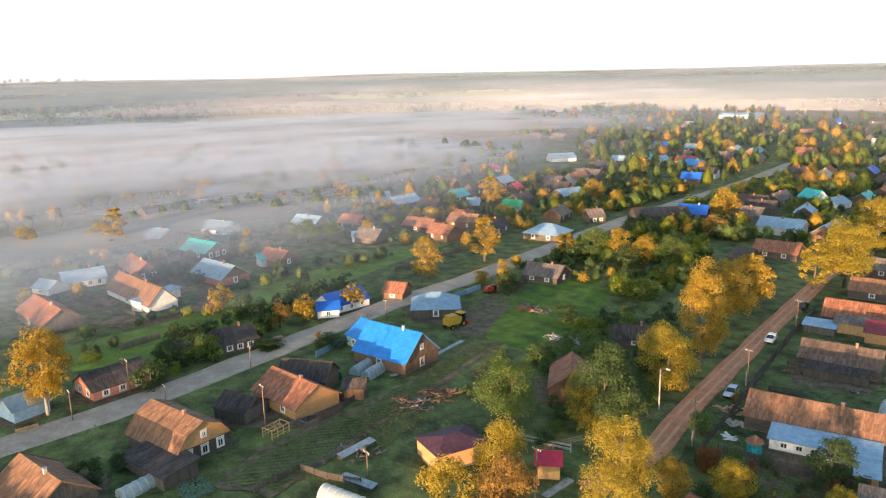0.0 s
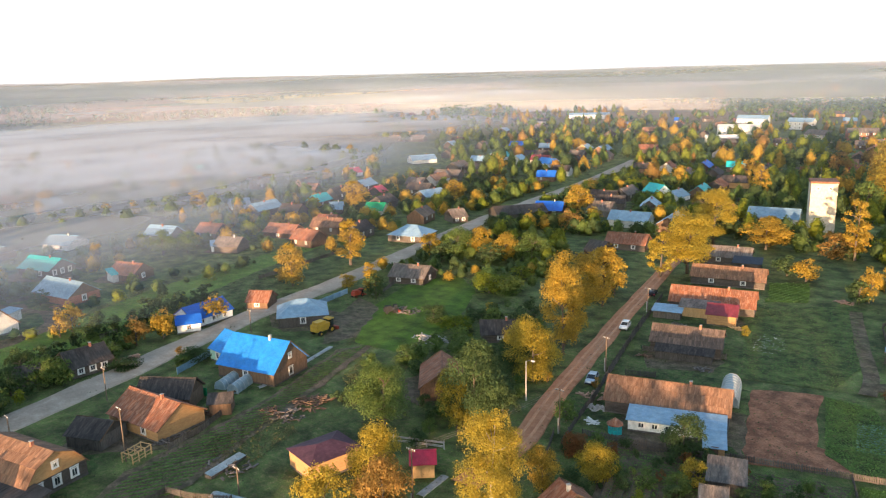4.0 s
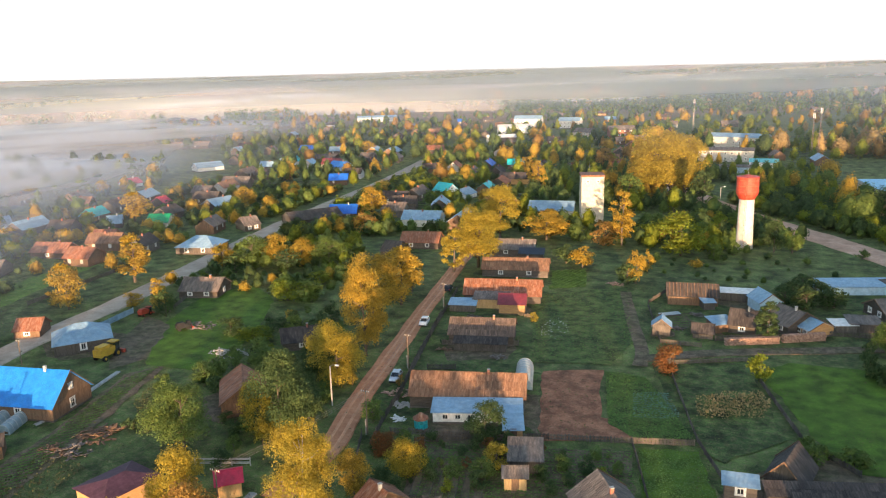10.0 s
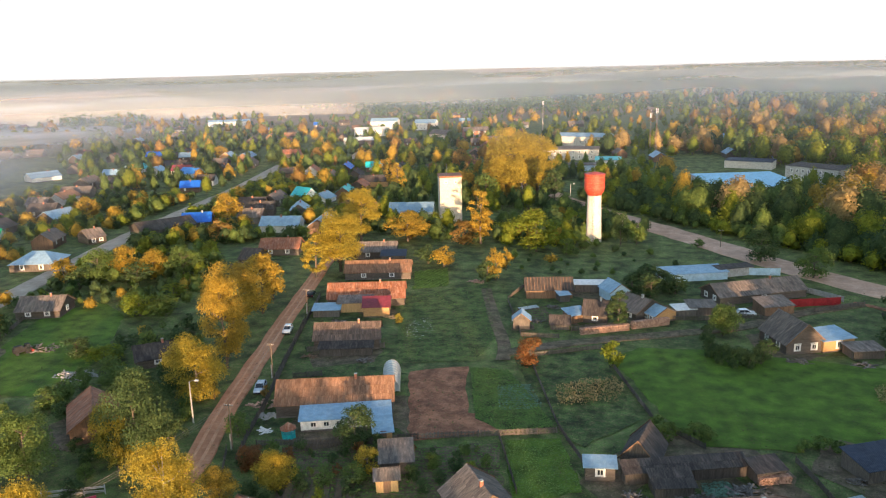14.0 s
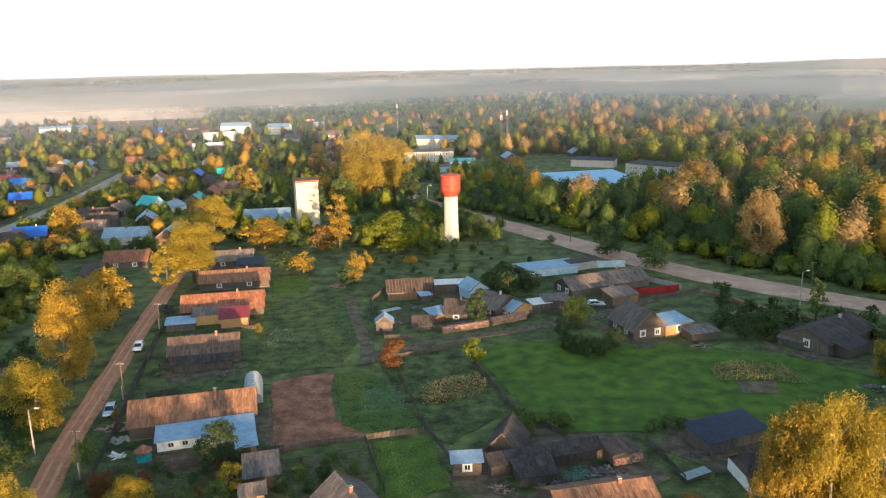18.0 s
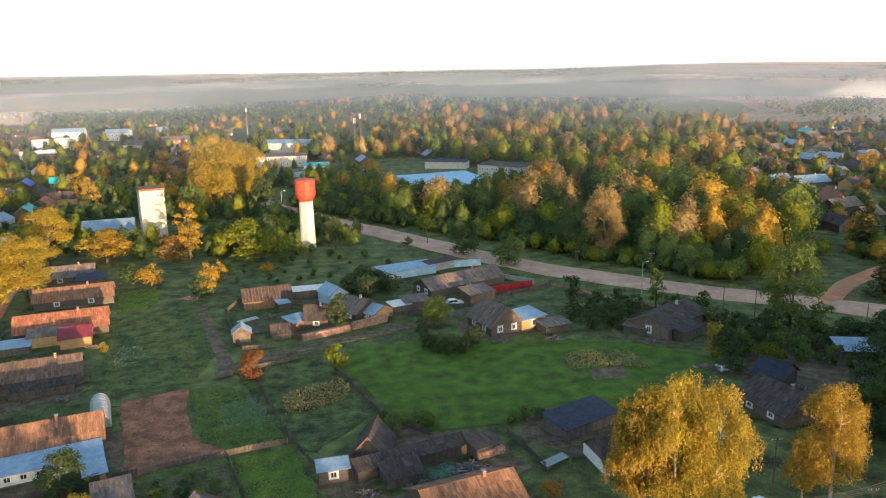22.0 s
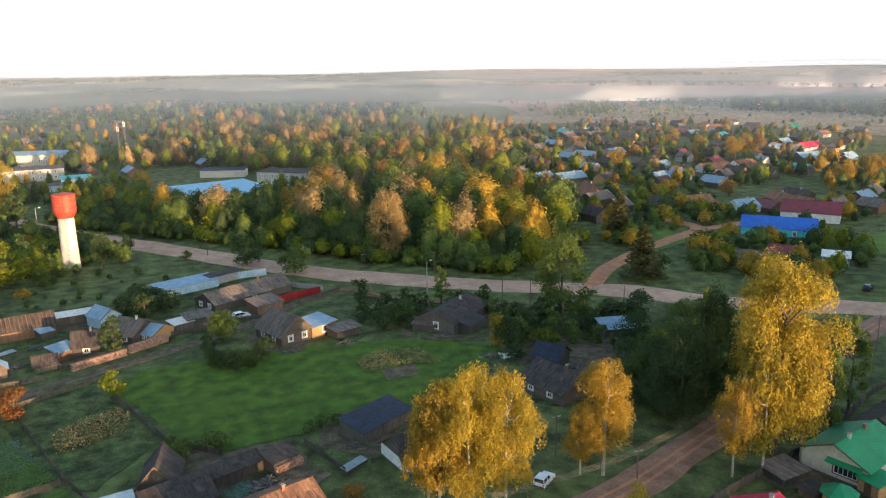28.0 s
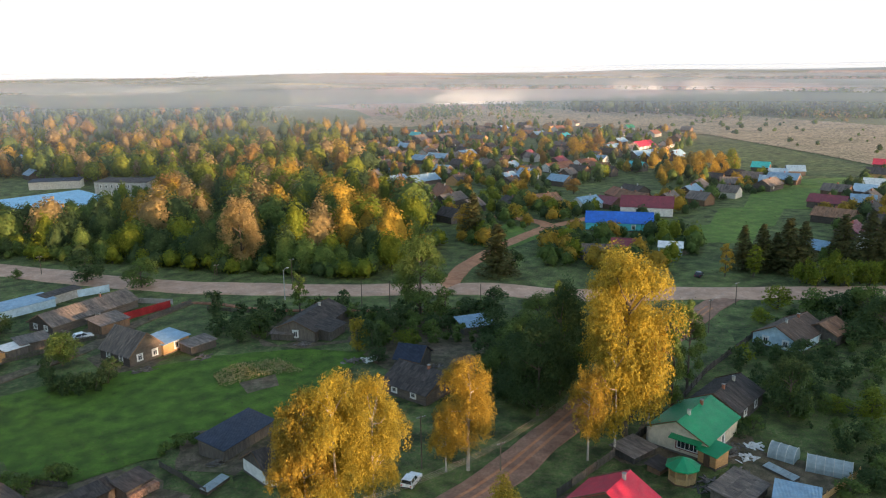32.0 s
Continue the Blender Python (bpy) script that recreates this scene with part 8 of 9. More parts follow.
car(-65.0, 114.2, -73.5, 'carsilver', 'silver hatchback parked on the grass beside the dirt road')
car(-74.3, 144.1, -75.3, 'carwhite', 'white hatchback parked on the verge of the dirt road')
car(-80.8, 170.6, 104.2, 'cardark', 'dark car parked beside the dirt road')
car(49.5, 81.9, 34.8, 'carwhite', 'white boxy off-road car parked under a birch', L=3.75, boxy=True)
car(22.8, 174.0, 12.0, 'carwhite', 'white car parked in a yard')
car(170.3, 128.3, 26.4, 'cardark', 'dark blue car parked beside the gravel road')
fence([(-62.1, 112.3), (-69.4, 137.6), (-78.0, 170.0)], 1.3, 'greyplank', 'board')
fence([(-62.1, 112.3), (-58.3, 97.3), (-56.2, 90.3)], 1.3, 'greyplank', 'board')
fence([(-64.9, 133.7), (-50.2, 139.0)], 1.2, 'greyplank', 'board')
fence([(-61.7, 120.5), (-56.8, 122.6)], 1.2, 'greyplank', 'board')
fence([(-35.0, 101.5), (-20.2, 106.1), (-11.6, 108.8)], 1.1, 'greyplank', 'board')
fence([(-18.8, 133.5), (-11.4, 110.0), (-7.1, 100.7)], 1.0, 'greyplank', 'board')
fence([(-20.0, 105.4), (-14.8, 90.3)], 1.0, 'greyplank', 'board')
fence([(-4.6, 137.7), (3.3, 114.6)], 1.0, 'greyplank', 'board')
fence([(-20.3, 139.7), (-7.2, 146.8)], 1.0, 'greyplank', 'board')
fence([(-50.5, 93.9), (-35.0, 101.5)], 1.0, 'greyplank', 'board')
fence([(32.0, 181.5), (44.5, 185.9)], 1.9, 'fence_red', 'solid', label='dark red metal sheet fence')
fence([(26.7, 209.2), (35.2, 210.2)], 2.0, 'bluewall', 'solid', label='light blue painted board fence')
fence([(37.4, 196.2), (45.7, 188.4)], 1.4, 'concrete', 'solid', label='low pale concrete fence')
fence([(-14.0, 156.2), (-2.5, 162.0), (6.8, 167.4), (15.3, 169.0)], 1.2, 'greyplank', 'board')
fence([(37.6, 178.5), (49.6, 186.1)], 1.1, 'greyplank', 'board')
fence([(-31.0, 174.6), (-24.0, 151.0), (-16.1, 151.4)], 1.0, 'greyplank', 'board')
fence([(-89.6, 37.5), (-90.9, 45.3), (-86.2, 46.9), (-81.8, 49.7)], 1.1, 'greyplank', 'board')
fence([(-122.5, 65.8), (-115.2, 66.9)], 1.6, 'green', 'solid', label='dark green metal sheet fence of a yard')
fence([(-141.8, 114.8), (-143.8, 126.0)], 1.4, 'zinc', 'solid', label='pale metal sheet fence along the road')
fence([(-129.0, 69.2), (-133.0, 79.6)], 1.4, 'zinc', 'solid', label='pale metal sheet fence of a yard')
fence([(-107.2, 66.0), (-103.6, 58.1), (-102.0, 52.0)], 1.2, 'greyplank', 'board')
fence([(-76.8, 75.2), (-69.3, 78.4)], 1.3, 'concrete', 'rail', label='posts of a rail fence beneath the trees')
fence([(-131.1, 15.8), (-131.3, 19.1)], 1.0, 'newwood', 'board')
fence([(-59.2, 92.7), (-56.1, 86.1)], 1.2, 'greyplank', 'board')
fence([(-159.7, 40.3), (-161.9, 49.2)], 1.8, 'greyplank', 'board')
fence([(-160.6, 50.6), (-158.4, 58.6)], 1.3, 'greyplank', 'board')
fence([(-155.5, 19.1), (-160.3, 31.0)], 1.2, 'greyplank', 'board')
fence([(-161.4, 69.4), (-165.2, 89.5)], 1.2, 'greyplank', 'board')
fence([(-209.8, 41.3), (-182.5, 50.1)], 1.1, 'greyplank', 'board')
fence([(-208.0, 67.1), (-206.7, 86.6)], 1.1, 'greyplank', 'board')
fence([(-174.5, 120.6), (-180.5, 155.8)], 1.2, 'greyplank', 'board')
fence([(-135.3, 129.0), (-145.7, 151.0), (-144.6, 161.5)], 1.1, 'greyplank', 'board')
fence([(-111.0, 38.7), (-112.4, 48.1)], 1.3, 'greyplank', 'board')
fence([(-119.9, 46.3), (-111.1, 49.5)], 1.2, 'greyplank', 'board')
fence([(-28.2, 192.7), (-31.4, 176.8)], 1.0, 'greyplank', 'board')
fence([(16.6, 172.8), (28.5, 170.7)], 1.2, 'greyplank', 'board')
fence([(51.3, 178.5), (63.7, 164.5)], 1.0, 'greyplank', 'board')
fence([(4.2, 114.1), (10.1, 108.3)], 1.0, 'greyplank', 'board')
fence([(63.3, 67.6), (79.7, 71.5), (94.1, 75.2)], 1.4, 'greyplank', 'board')
fence([(94.1, 75.2), (115.2, 83.6), (138.2, 89.9)], 1.4, 'greyplank', 'board')
fence([(101.6, 47.9), (88.6, 46.8)], 1.2, 'newwood', 'board')
fence([(120.5, 65.8), (121.4, 55.7)], 1.0, 'greyplank', 'board')
water_tower(-15.5, 243.4)
silo_block(-70.6, 273.3, 20.7)
firewood(-7.1, 157.1, 26.6, 11.0, 1.4)
firewood(2.2, 162.5, 30.0, 8.9, 1.7)
scrap_heap(-60.9, 109.0, 2.2, 40, "logs", "pile of chopped firewood beside the dirt road")
scrap_heap(-98.6, 75.8, 2.4, 70, "plank", "heap of old brown boards and logs in the grass")
scrap_heap(-97.9, 70.9, 2.4, 50, "junk", "heap of rubble and boards in the grass")
scrap_heap(-121.6, 124.3, 3.0, 50)
scrap_heap(-42.5, 190.3, 1.6, 30, "logs", "pile of firewood at the field edge")
scrap_heap(14.6, 97.2, 2.0, 50)
scrap_heap(8.7, 94.2, 2.0, 40)
scrap_heap(74.9, 114.5, 2.0, 30)
scrap_heap(-89.7, 54.8, 3.0, 40)
scrap_heap(-116.1, 59.7, 2.4, 50)
scrap_heap(-115.3, 46.3, 2.4, 40)
scrap_heap(-106.4, 54.9, 2.2, 40)
scrap_heap(92.6, 62.3, 2.0, 40)
scrap_heap(82.3, 58.0, 1.8, 40)
gazebo(80.4, 61.1, 2.0, 3.6, "newwood", "green", "wooden gazebo with a bright green roof")
gazebo(-51.8, 98.5, 1.1, 2.8, "teal", "rust", "small turquoise garden pavilion with a rusty roof")
def raised_bed(x, y, rot, L):
    """raised_bed > four boards and soil; its plants are part of the soil mound."""
    o = thing("raised_bed", x, y, rot, 0, "narrow grey board bed filled with garden soil", "garden bed")
    for b in ((-L / 2, -0.5, L / 2, -0.44), (-L / 2, 0.44, L / 2, 0.5), (-L / 2, -0.44, -L / 2 + 0.06, 0.44), (L / 2 - 0.06, -0.44, L / 2, 0.44)):
        part("board", Shape().box(b[0], b[1], -0.05, b[2], b[3], 0.38).mesh("board", MAT["greyplank"]), o)
    part("soil", Shape().box(-L / 2 + 0.06, -0.44, -0.05, L / 2 - 0.06, 0.44, 0.3).mesh("soil", MAT["darksoil"]), o)


for k in range(6):
    raised_bed(-44.6 + 1.65 * k, 83.2 + 0.5 * k, 107, 6.5)
scrap_heap(-103.7, 113.2, 2.8, 90, "concrete", "heap of pale stones and rubble in the grass")
firewood(-143.7, 66.6, 85, 5.0, 1.0, label="stack of red firewood beside the road")
timber_frame(-103.6, 47.8, 106.3)
cold_frame(-90.6, 54.6, 102.0, 7.0)
cold_frame(-82.3, 49.6, 17.3, 6.0)
scrap_heap(-100.3, 70.3, 1.8, 40, "plank", "small heap of old brown logs")
scrap_heap(-97.6, 78.8, 1.6, 40, "plank", "small heap of old brown logs")
cold_frame(27.0, 97.0, 31.0, 4.5)
cold_frame(-25.2, 169.4, 37.5, 5.0)
cold_frame(92.7, 54.2, -93.8, 5.0)
farm_machine(-125.1, 102.0, 93.7, "yellowpaint", "old yellow combine harvester parked in a yard")
farm_machine(-139.7, 125.8, 89.1, "redpaint", "old red tractor parked by a fence", False)
farm_machine(-123.2, 121.2, 62.1, "rubber", "rusty grey trailer in the grass", False)
mast(-84.9, 640.4, 28)
mast(4.8, 478.4, 30)
mast(1.3, 498.2, 26)
field('dry_plain', [(354.3, 717.7), (491.5, 894.2), (759.0, 942.9), (828.9, 628.9), (763.8, 374.1), (441.6, 213.6), (484.8, 281.4), (558.7, 422.5), (552.6, 592.9), (456.5, 681.7)], 'drygrass', 'wide dry grassland beyond the village')
field('stubble_field', [(-334.9, 2134.0), (-164.1, 2224.1), (21.5, 1890.1), (-123.6, 1685.7), (-256.8, 1801.9)], 'straw', 'pale yellow stubble field on a hill')
field('stubble_field', [(-472.1, 2983.0), (-268.3, 3128.7), (25.4, 2680.1), (-94.6, 2048.0), (-316.4, 2268.2)], 'straw', 'pale stubble field on a low hill')
field('fallow_field', [(1706.0, 1731.1), (2201.1, 1682.5), (2115.9, 1313.6), (1751.3, 1085.7), (1361.2, 1178.6), (1383.6, 1403.0)], 'fallow', 'pinkish fallow field on a low hill')
field('stubble_field', [(609.9, 1936.6), (782.1, 1873.7), (801.2, 1679.0), (660.1, 1380.7), (499.6, 1372.2), (505.5, 1602.5)], 'straw', 'pale yellow stubble field beyond the woods')
field('fallow_field', [(-1237.7, 283.0), (-1701.0, 587.5), (-1515.0, 792.3), (-1116.2, 909.4), (-980.4, 1068.2), (-757.0, 825.2), (-925.7, 647.6), (-1078.4, 452.9)], 'fallow', 'pinkish fallow field beyond the mist')
field('stubble_field', [(-1849.4, 1035.9), (-1541.8, 1454.8), (-1009.1, 1267.2), (-1083.5, 1022.5), (-1510.4, 902.9)], 'straw', 'pale stubble field in the distance')
field('fallow_field', [(1129.5, 2197.1), (1936.3, 1690.7), (2177.7, 1079.4), (1801.9, 891.7), (1419.2, 1156.1), (987.4, 1322.5), (984.8, 1671.9)], 'fallow', 'reddish fallow fields in the distance')
field('meadow_flat', [(-615.8, 68.6), (-885.1, 370.9), (-632.5, 597.1), (-441.9, 448.8), (-596.2, 202.4)], 'drygrass', 'flat brownish meadow under the mist')
tree(24.5, 88.5, 'small', 'orange', 2.5, 3.4)
tree(23.6, 110.4, 'bush', 'green', 2.0, 2.9)
tree(26.1, 111.8, 'bush', 'green', 2.0, 3.3)
tree(28.4, 111.1, 'bush', 'green', 2.0, 3.3)
tree(3.6, 113.4, 'bush', 'green', 2.1, 3.2)
tree(8.5, 111.6, 'bush', 'green', 2.0, 3.1)
tree(5.6, 111.9, 'bush', 'green', 2.1, 2.6)
fence([(22.1, 106.9), (23.8, 101.3), (25.3, 95.6)], 1.0, 'greyplank', 'board')
fence([(-55.5, 95.1), (-43.5, 98.5), (-33.1, 99.9)], 1.1, 'greyplank', 'board')
fence([(-73.6, 151.4), (-68.7, 134.1), (-64.5, 119.4), (-59.9, 105.2)], 1.4, 'greyplank', 'board')
patch('soil_strip', [(16.4, 99.7), (20.8, 101.2), (23.6, 96.1), (20.7, 94.1), (16.4, 95.8)], 'darksoil', 'dug garden soil strip beside a shed')
tufts('cabbage_bed', [(-98.2, 29.7), (-98.7, 33.9), (-93.5, 33.9), (-92.9, 29.3)], 700, 0.17, 0.3, MAT["cabbage"], 'blue-green cabbage heads in a bed')
tufts('cabbage_bed', [(8.8, 98.3), (12.4, 99.5), (13.4, 96.2), (9.5, 94.6)], 600, 0.17, 0.3, MAT["cabbage"], 'blue-green cabbage heads in a bed')
tufts('tall_grass', [(-99.0, 55.4), (-100.3, 68.5), (-91.3, 68.9), (-88.4, 59.1), (-86.8, 53.0)], 1500, 0.15, 0.6, MAT["weed_leaf"], 'tall drying grass beside the potato field', up=0.8)
tufts('tall_grass', [(-102.2, 87.3), (-106.2, 96.0), (-93.2, 85.6), (-89.9, 78.7)], 700, 0.15, 0.7, MAT["weed_leaf"], 'tall drying grass beside a bush', up=0.3)
tree(325.7, 249.0, 'round', 'gold', 13.4, 7.3)
tree(329.7, 246.2, 'round', 'gold', 15.0, 8.4)
tree(338.2, 245.3, 'round', 'gold', 13.5, 8.4)
tree(346.1, 244.8, 'round', 'lime', 14.7, 8.5)
tree(317.9, 264.1, 'round', 'gold', 9.7, 6.9)
tree(315.9, 255.6, 'round', 'gold', 12.9, 7.3)
tree(343.0, 359.2, 'round', 'gold', 14.8, 10.7)
tree(353.7, 359.4, 'round', 'gold', 15.7, 10.1)
tree(359.3, 355.3, 'round', 'orange', 14.9, 10.8)
tree(361.2, 436.2, 'round', 'gold', 13.8, 10.7)
tree(350.3, 395.8, 'round', 'gold', 12.1, 9.1)
tree(258.3, 356.2, 'round', 'gold', 12.3, 9.7)
tree(243.6, 254.7, 'round', 'orange', 7.4, 8.7)
tree(181.1, 220.5, 'round', 'yellow', 6.9, 7.6)
tree(-50.6, 324.2, 'big', 'yellow', 29.7, 23.2)
tree(-64.1, 307.1, 'round', 'green', 13.4, 11.7)
tree(-37.2, 321.2, 'round', 'dark', 13.3, 11.8)
tree(-117.8, 345.1, 'tall', 'gold', 17.2, 6.9)
tree(-131.5, 372.4, 'tall', 'gold', 11.4, 6.8)
tree(-246.6, 493.7, 'round', 'gold', 11.3, 9.8)
tree(-273.6, 452.5, 'round', 'gold', 9.8, 10.5)
tree(-82.7, 259.6, 'round', 'gold', 5.5, 8.8)
tree(-91.3, 277.2, 'round', 'gold', 5.4, 7.7)
scrap_heap(64.4, 127.4, 1.4, 30)
scrap_heap(67.2, 126.4, 1.2, 24, "white", "heap of pale boards and rags in a yard")
scrap_heap(29.2, 146.8, 1.2, 24)
scrap_heap(40.1, 147.1, 1.4, 26)
scrap_heap(-22.3, 161.2, 1.0, 20)
scrap_heap(-3.5, 169.8, 0.9, 20)
scrap_heap(-56.5, 99.7, 0.8, 16, "white", "heap of pale stones in a yard")
scrap_heap(-115.3, 51.5, 1.4, 30)
scrap_heap(-105.4, 52.8, 1.2, 26)
scrap_heap(92.8, 59.7, 1.2, 24, "white", "pale boards and sheets stacked in a yard")
for x, y, r, n, mat, label in ((-66.0, 152.5, 1.2, 22, "junk", "heap of grey boards and scrap in a yard"), (-51.5, 131.5, 1.0, 18, "junk", "heap of grey boards and scrap in a yard"), (-63.5, 131.0, 1.0, 18, "plank", "stack of old brown boards in a yard"),
                               (-74.0, 163.0, 1.4, 24, "junk", "heap of grey boards and scrap in a yard"), (-55.0, 158.0, 0.9, 18, "newwood", "small pile of new boards in a yard"), (-58.5, 104.5, 1.0, 20, "concrete", "pale stones heaped beside a house"),
                               (-120.5, 48.0, 1.5, 30, "junk", "heap of grey boards and scrap in a yard"), (-109.0, 62.5, 1.2, 24, "plank", "stack of old brown boards beside a house"), (-123.0, 62.0, 1.4, 26, "junk", "heap of grey boards and scrap in a yard"),
                               (-10.0, 171.5, 1.1, 22, "junk", "heap of grey boards and scrap in a yard"), (-19.5, 172.0, 1.0, 20, "junk", "heap of grey boards and scrap in a yard"), (5.0, 176.5, 1.2, 22, "plank", "stack of old brown boards in a yard"),
                               (20.0, 180.5, 1.0, 20, "junk", "heap of grey boards and scrap in a yard"), (60.0, 142.5, 1.2, 24, "junk", "fallen boards beside an old house"), (0.0, 93.0, 1.2, 24, "junk", "heap of grey boards and scrap beside a barn"),
                               (29.5, 103.0, 1.0, 20, "junk", "heap of grey boards and scrap beside a barn"), (97.0, 61.0, 1.0, 22, "white", "pale boards and tubs in a garden"), (88.5, 57.5, 0.9, 18, "junk", "heap of grey boards and scrap in a yard"),
                               (-206.0, 52.0, 1.4, 26, "junk", "heap of grey boards and scrap in a yard"), (-194.0, 74.0, 1.4, 26, "plank", "stack of old brown boards in a yard"), (-154.0, 62.0, 1.4, 24, "junk", "heap of grey boards and scrap in a yard")):
    scrap_heap(x, y, r, n, mat, label)
WOOD = [(21.0, 292.0), (53.5, 256.0), (78.0, 223.5), (104.0, 194.0), (114.0, 192.0), (135.8, 213.7), (159.5, 263.7), (170.3, 323.1), (129.1, 380.6), (88.9, 366.3), (63.2, 281.2), (33.3, 292.0), (12.1, 308.2)]
BELT = [(18.5, 564.7), (37.6, 993.0), (237.3, 922.2), (361.2, 681.1), (228.1, 389.1), (179.2, 339.9), (138.0, 406.1), (91.9, 424.0), (53.5, 441.9)]
VILLAGE_EAST = [(184.1, 348.9), (341.8, 622.8), (465.0, 694.4), (559.3, 600.1), (578.4, 443.6), (374.7, 302.2), (278.0, 272.4), (230.7, 286.0), (214.8, 311.1)]
VILLAGE_MID = [(-401.5, 447.5), (-449.0, 739.7), (-383.8, 870.0), (-177.9, 890.8), (-79.7, 417.9), (-80.9, 354.4), (-120.8, 337.8), (-151.5, 341.0), (-177.9, 309.3), (-221.2, 318.3), (-233.0, 307.0), (-269.7, 318.7)]
ORCHARD = [(-186.8, 227.6), (-208.4, 294.9), (-191.5, 333.5), (-154.3, 340.5), (-118.3, 260.1), (-119.6, 238.4), (-128.6, 222.0), (-150.6, 221.3), (-151.7, 203.3)]
FAR_TOWN = [(-171.1, 724.8), (-190.7, 1001.2), (125.9, 954.9), (239.8, 765.4), (122.7, 437.5), (26.9, 451.7), (-13.9, 472.2), (-92.2, 566.6)]
TOWER_GREEN = [(-56.6, 238.0), (-37.3, 272.9), (-28.9, 320.4), (-8.2, 366.3), (20.2, 337.8), (39.0, 288.6), (-0.1, 260.2), (-9.5, 247.3), (-39.9, 236.9)]
MIST_VILLAGE = [(-322.4, 36.0), (-627.5, 77.0), (-635.2, 215.9), (-523.1, 365.1), (-380.7, 375.7), (-280.0, 276.5), (-265.2, 215.4), (-264.2, 166.3), (-276.4, 136.5), (-294.2, 86.4)]
HOUSE_ROW = [(-241.1, 118.6), (-256.6, 156.1), (-275.1, 241.2), (-279.8, 306.2), (-220.2, 304.6), (-190.4, 238.4), (-191.0, 197.5), (-180.5, 155.8), (-205.4, 142.2)]
SIDE_ROW = [(-177.8, 298.5), (-171.5, 349.7), (-169.5, 435.2), (-107.4, 281.3), (-110.2, 228.4), (-131.8, 229.9)]
EAST_EDGE = [(279.6, 224.5), (319.2, 226.4), (376.9, 264.5), (369.6, 306.5), (290.0, 250.1)]
COMMON_BUSHES = [(-97.4, 101.3), (-106.7, 133.0), (-102.3, 150.5), (-77.9, 123.1), (-66.7, 92.5), (-74.8, 83.2), (-87.5, 88.4)]
ROAD_BUSHES = [(-136.2, 37.0), (-158.1, 53.4), (-169.5, 77.6), (-173.1, 104.4), (-161.2, 93.8), (-148.9, 69.1), (-135.9, 45.2)]
VERGE_BUSHES = [(43.9, 161.6), (63.4, 171.5), (76.3, 156.0), (108.9, 139.0), (94.8, 119.7), (79.0, 127.9), (73.5, 134.9), (69.9, 142.1), (49.8, 150.8)]
EAST_BUSHES = [(123.5, 84.7), (173.0, 99.8), (199.2, 92.9), (98.8, 42.9), (103.2, 48.8), (108.1, 60.3), (106.0, 66.7)]
LANE_TREES = [(74.4, 94.6), (97.1, 119.8), (124.4, 129.8), (107.7, 103.8), (83.7, 88.0)]
LEFT_GARDENS = [(-183.0, 25.9), (-193.9, 37.6), (-193.4, 66.5), (-207.7, 105.5), (-212.8, 147.4), (-222.6, 198.1), (-200.8, 173.3), (-188.8, 130.5), (-176.6, 92.5), (-169.4, 64.5), (-164.9, 45.9), (-157.7, 29.4)]
FAR_LEFT = [(-207.4, 22.9), (-268.1, 31.7), (-275.1, 70.7), (-263.3, 125.1), (-241.6, 146.9), (-224.6, 110.2), (-208.0, 67.1), (-204.2, 40.0)]
BETWEEN = [(-159.3, 146.1), (-166.1, 182.5), (-145.9, 215.6), (-129.8, 219.7), (-110.2, 171.6), (-105.9, 146.6), (-127.2, 153.4), (-137.4, 142.5)]
HALL_TREES = [(-55.9, 393.2), (-22.0, 356.0), (15.2, 298.9), (58.0, 244.9), (82.8, 289.6), (87.2, 363.2), (69.2, 383.7), (63.9, 329.7), (18.6, 350.4), (6.6, 417.9), (-18.5, 468.0), (-67.0, 482.1)]
HALL_BACK = [(-74.6, 543.0), (-37.6, 555.4), (34.7, 593.6), (138.2, 569.2), (118.0, 433.2), (82.4, 453.6), (27.5, 484.8), (-3.8, 502.7), (-39.6, 487.8)]
FIELD_EDGE = [(-51.2, 207.8), (-35.4, 223.5), (4.9, 237.9), (10.9, 214.8), (-11.3, 200.5), (-31.8, 198.7)]
NEAR_GARDEN = [(-56.2, 90.3), (-44.7, 97.6), (-22.5, 100.9), (-16.9, 89.9), (-48.4, 79.8)]
FOREST_NW = [(-1366.6, 161.4), (-5667.2, 693.1), (-3664.2, 1271.0), (-1903.8, 644.0), (-1395.7, 311.2)]
FOREST_E = [(729.5, 783.3), (1158.8, 790.4), (1583.3, 782.3), (862.7, 423.4), (832.5, 551.2)]
FOREST_N = [(-673.5, 1579.3), (-426.2, 1887.9), (109.2, 1948.7), (614.9, 1552.1), (335.4, 843.3), (179.2, 877.6), (-18.2, 1068.5), (-251.0, 1102.9), (-487.2, 1137.7)]
WOOD_EDGE = [(10.1, 275.2), (42.1, 242.0), (66.4, 210.5), (94.3, 180.6), (103.6, 181.1), (99.6, 190.5), (70.4, 222.5), (44.6, 254.8), (11.1, 292.3)]
PLAIN_BUSHES = [(446.0, 811.7), (728.8, 905.4), (798.7, 605.9), (721.3, 352.9), (465.2, 225.4), (581.9, 440.2), (475.5, 710.0)]
EAST_GARDENS = [(144.7, 163.2), (159.3, 179.8), (199.9, 195.1), (235.6, 188.5), (297.1, 210.5), (314.5, 242.6), (216.0, 182.7), (198.9, 149.7), (169.5, 136.5), (155.6, 146.9)]
EAST_ROW = [(260.2, 148.5), (341.3, 185.7), (415.7, 200.7), (244.2, 115.3), (235.0, 122.4)]
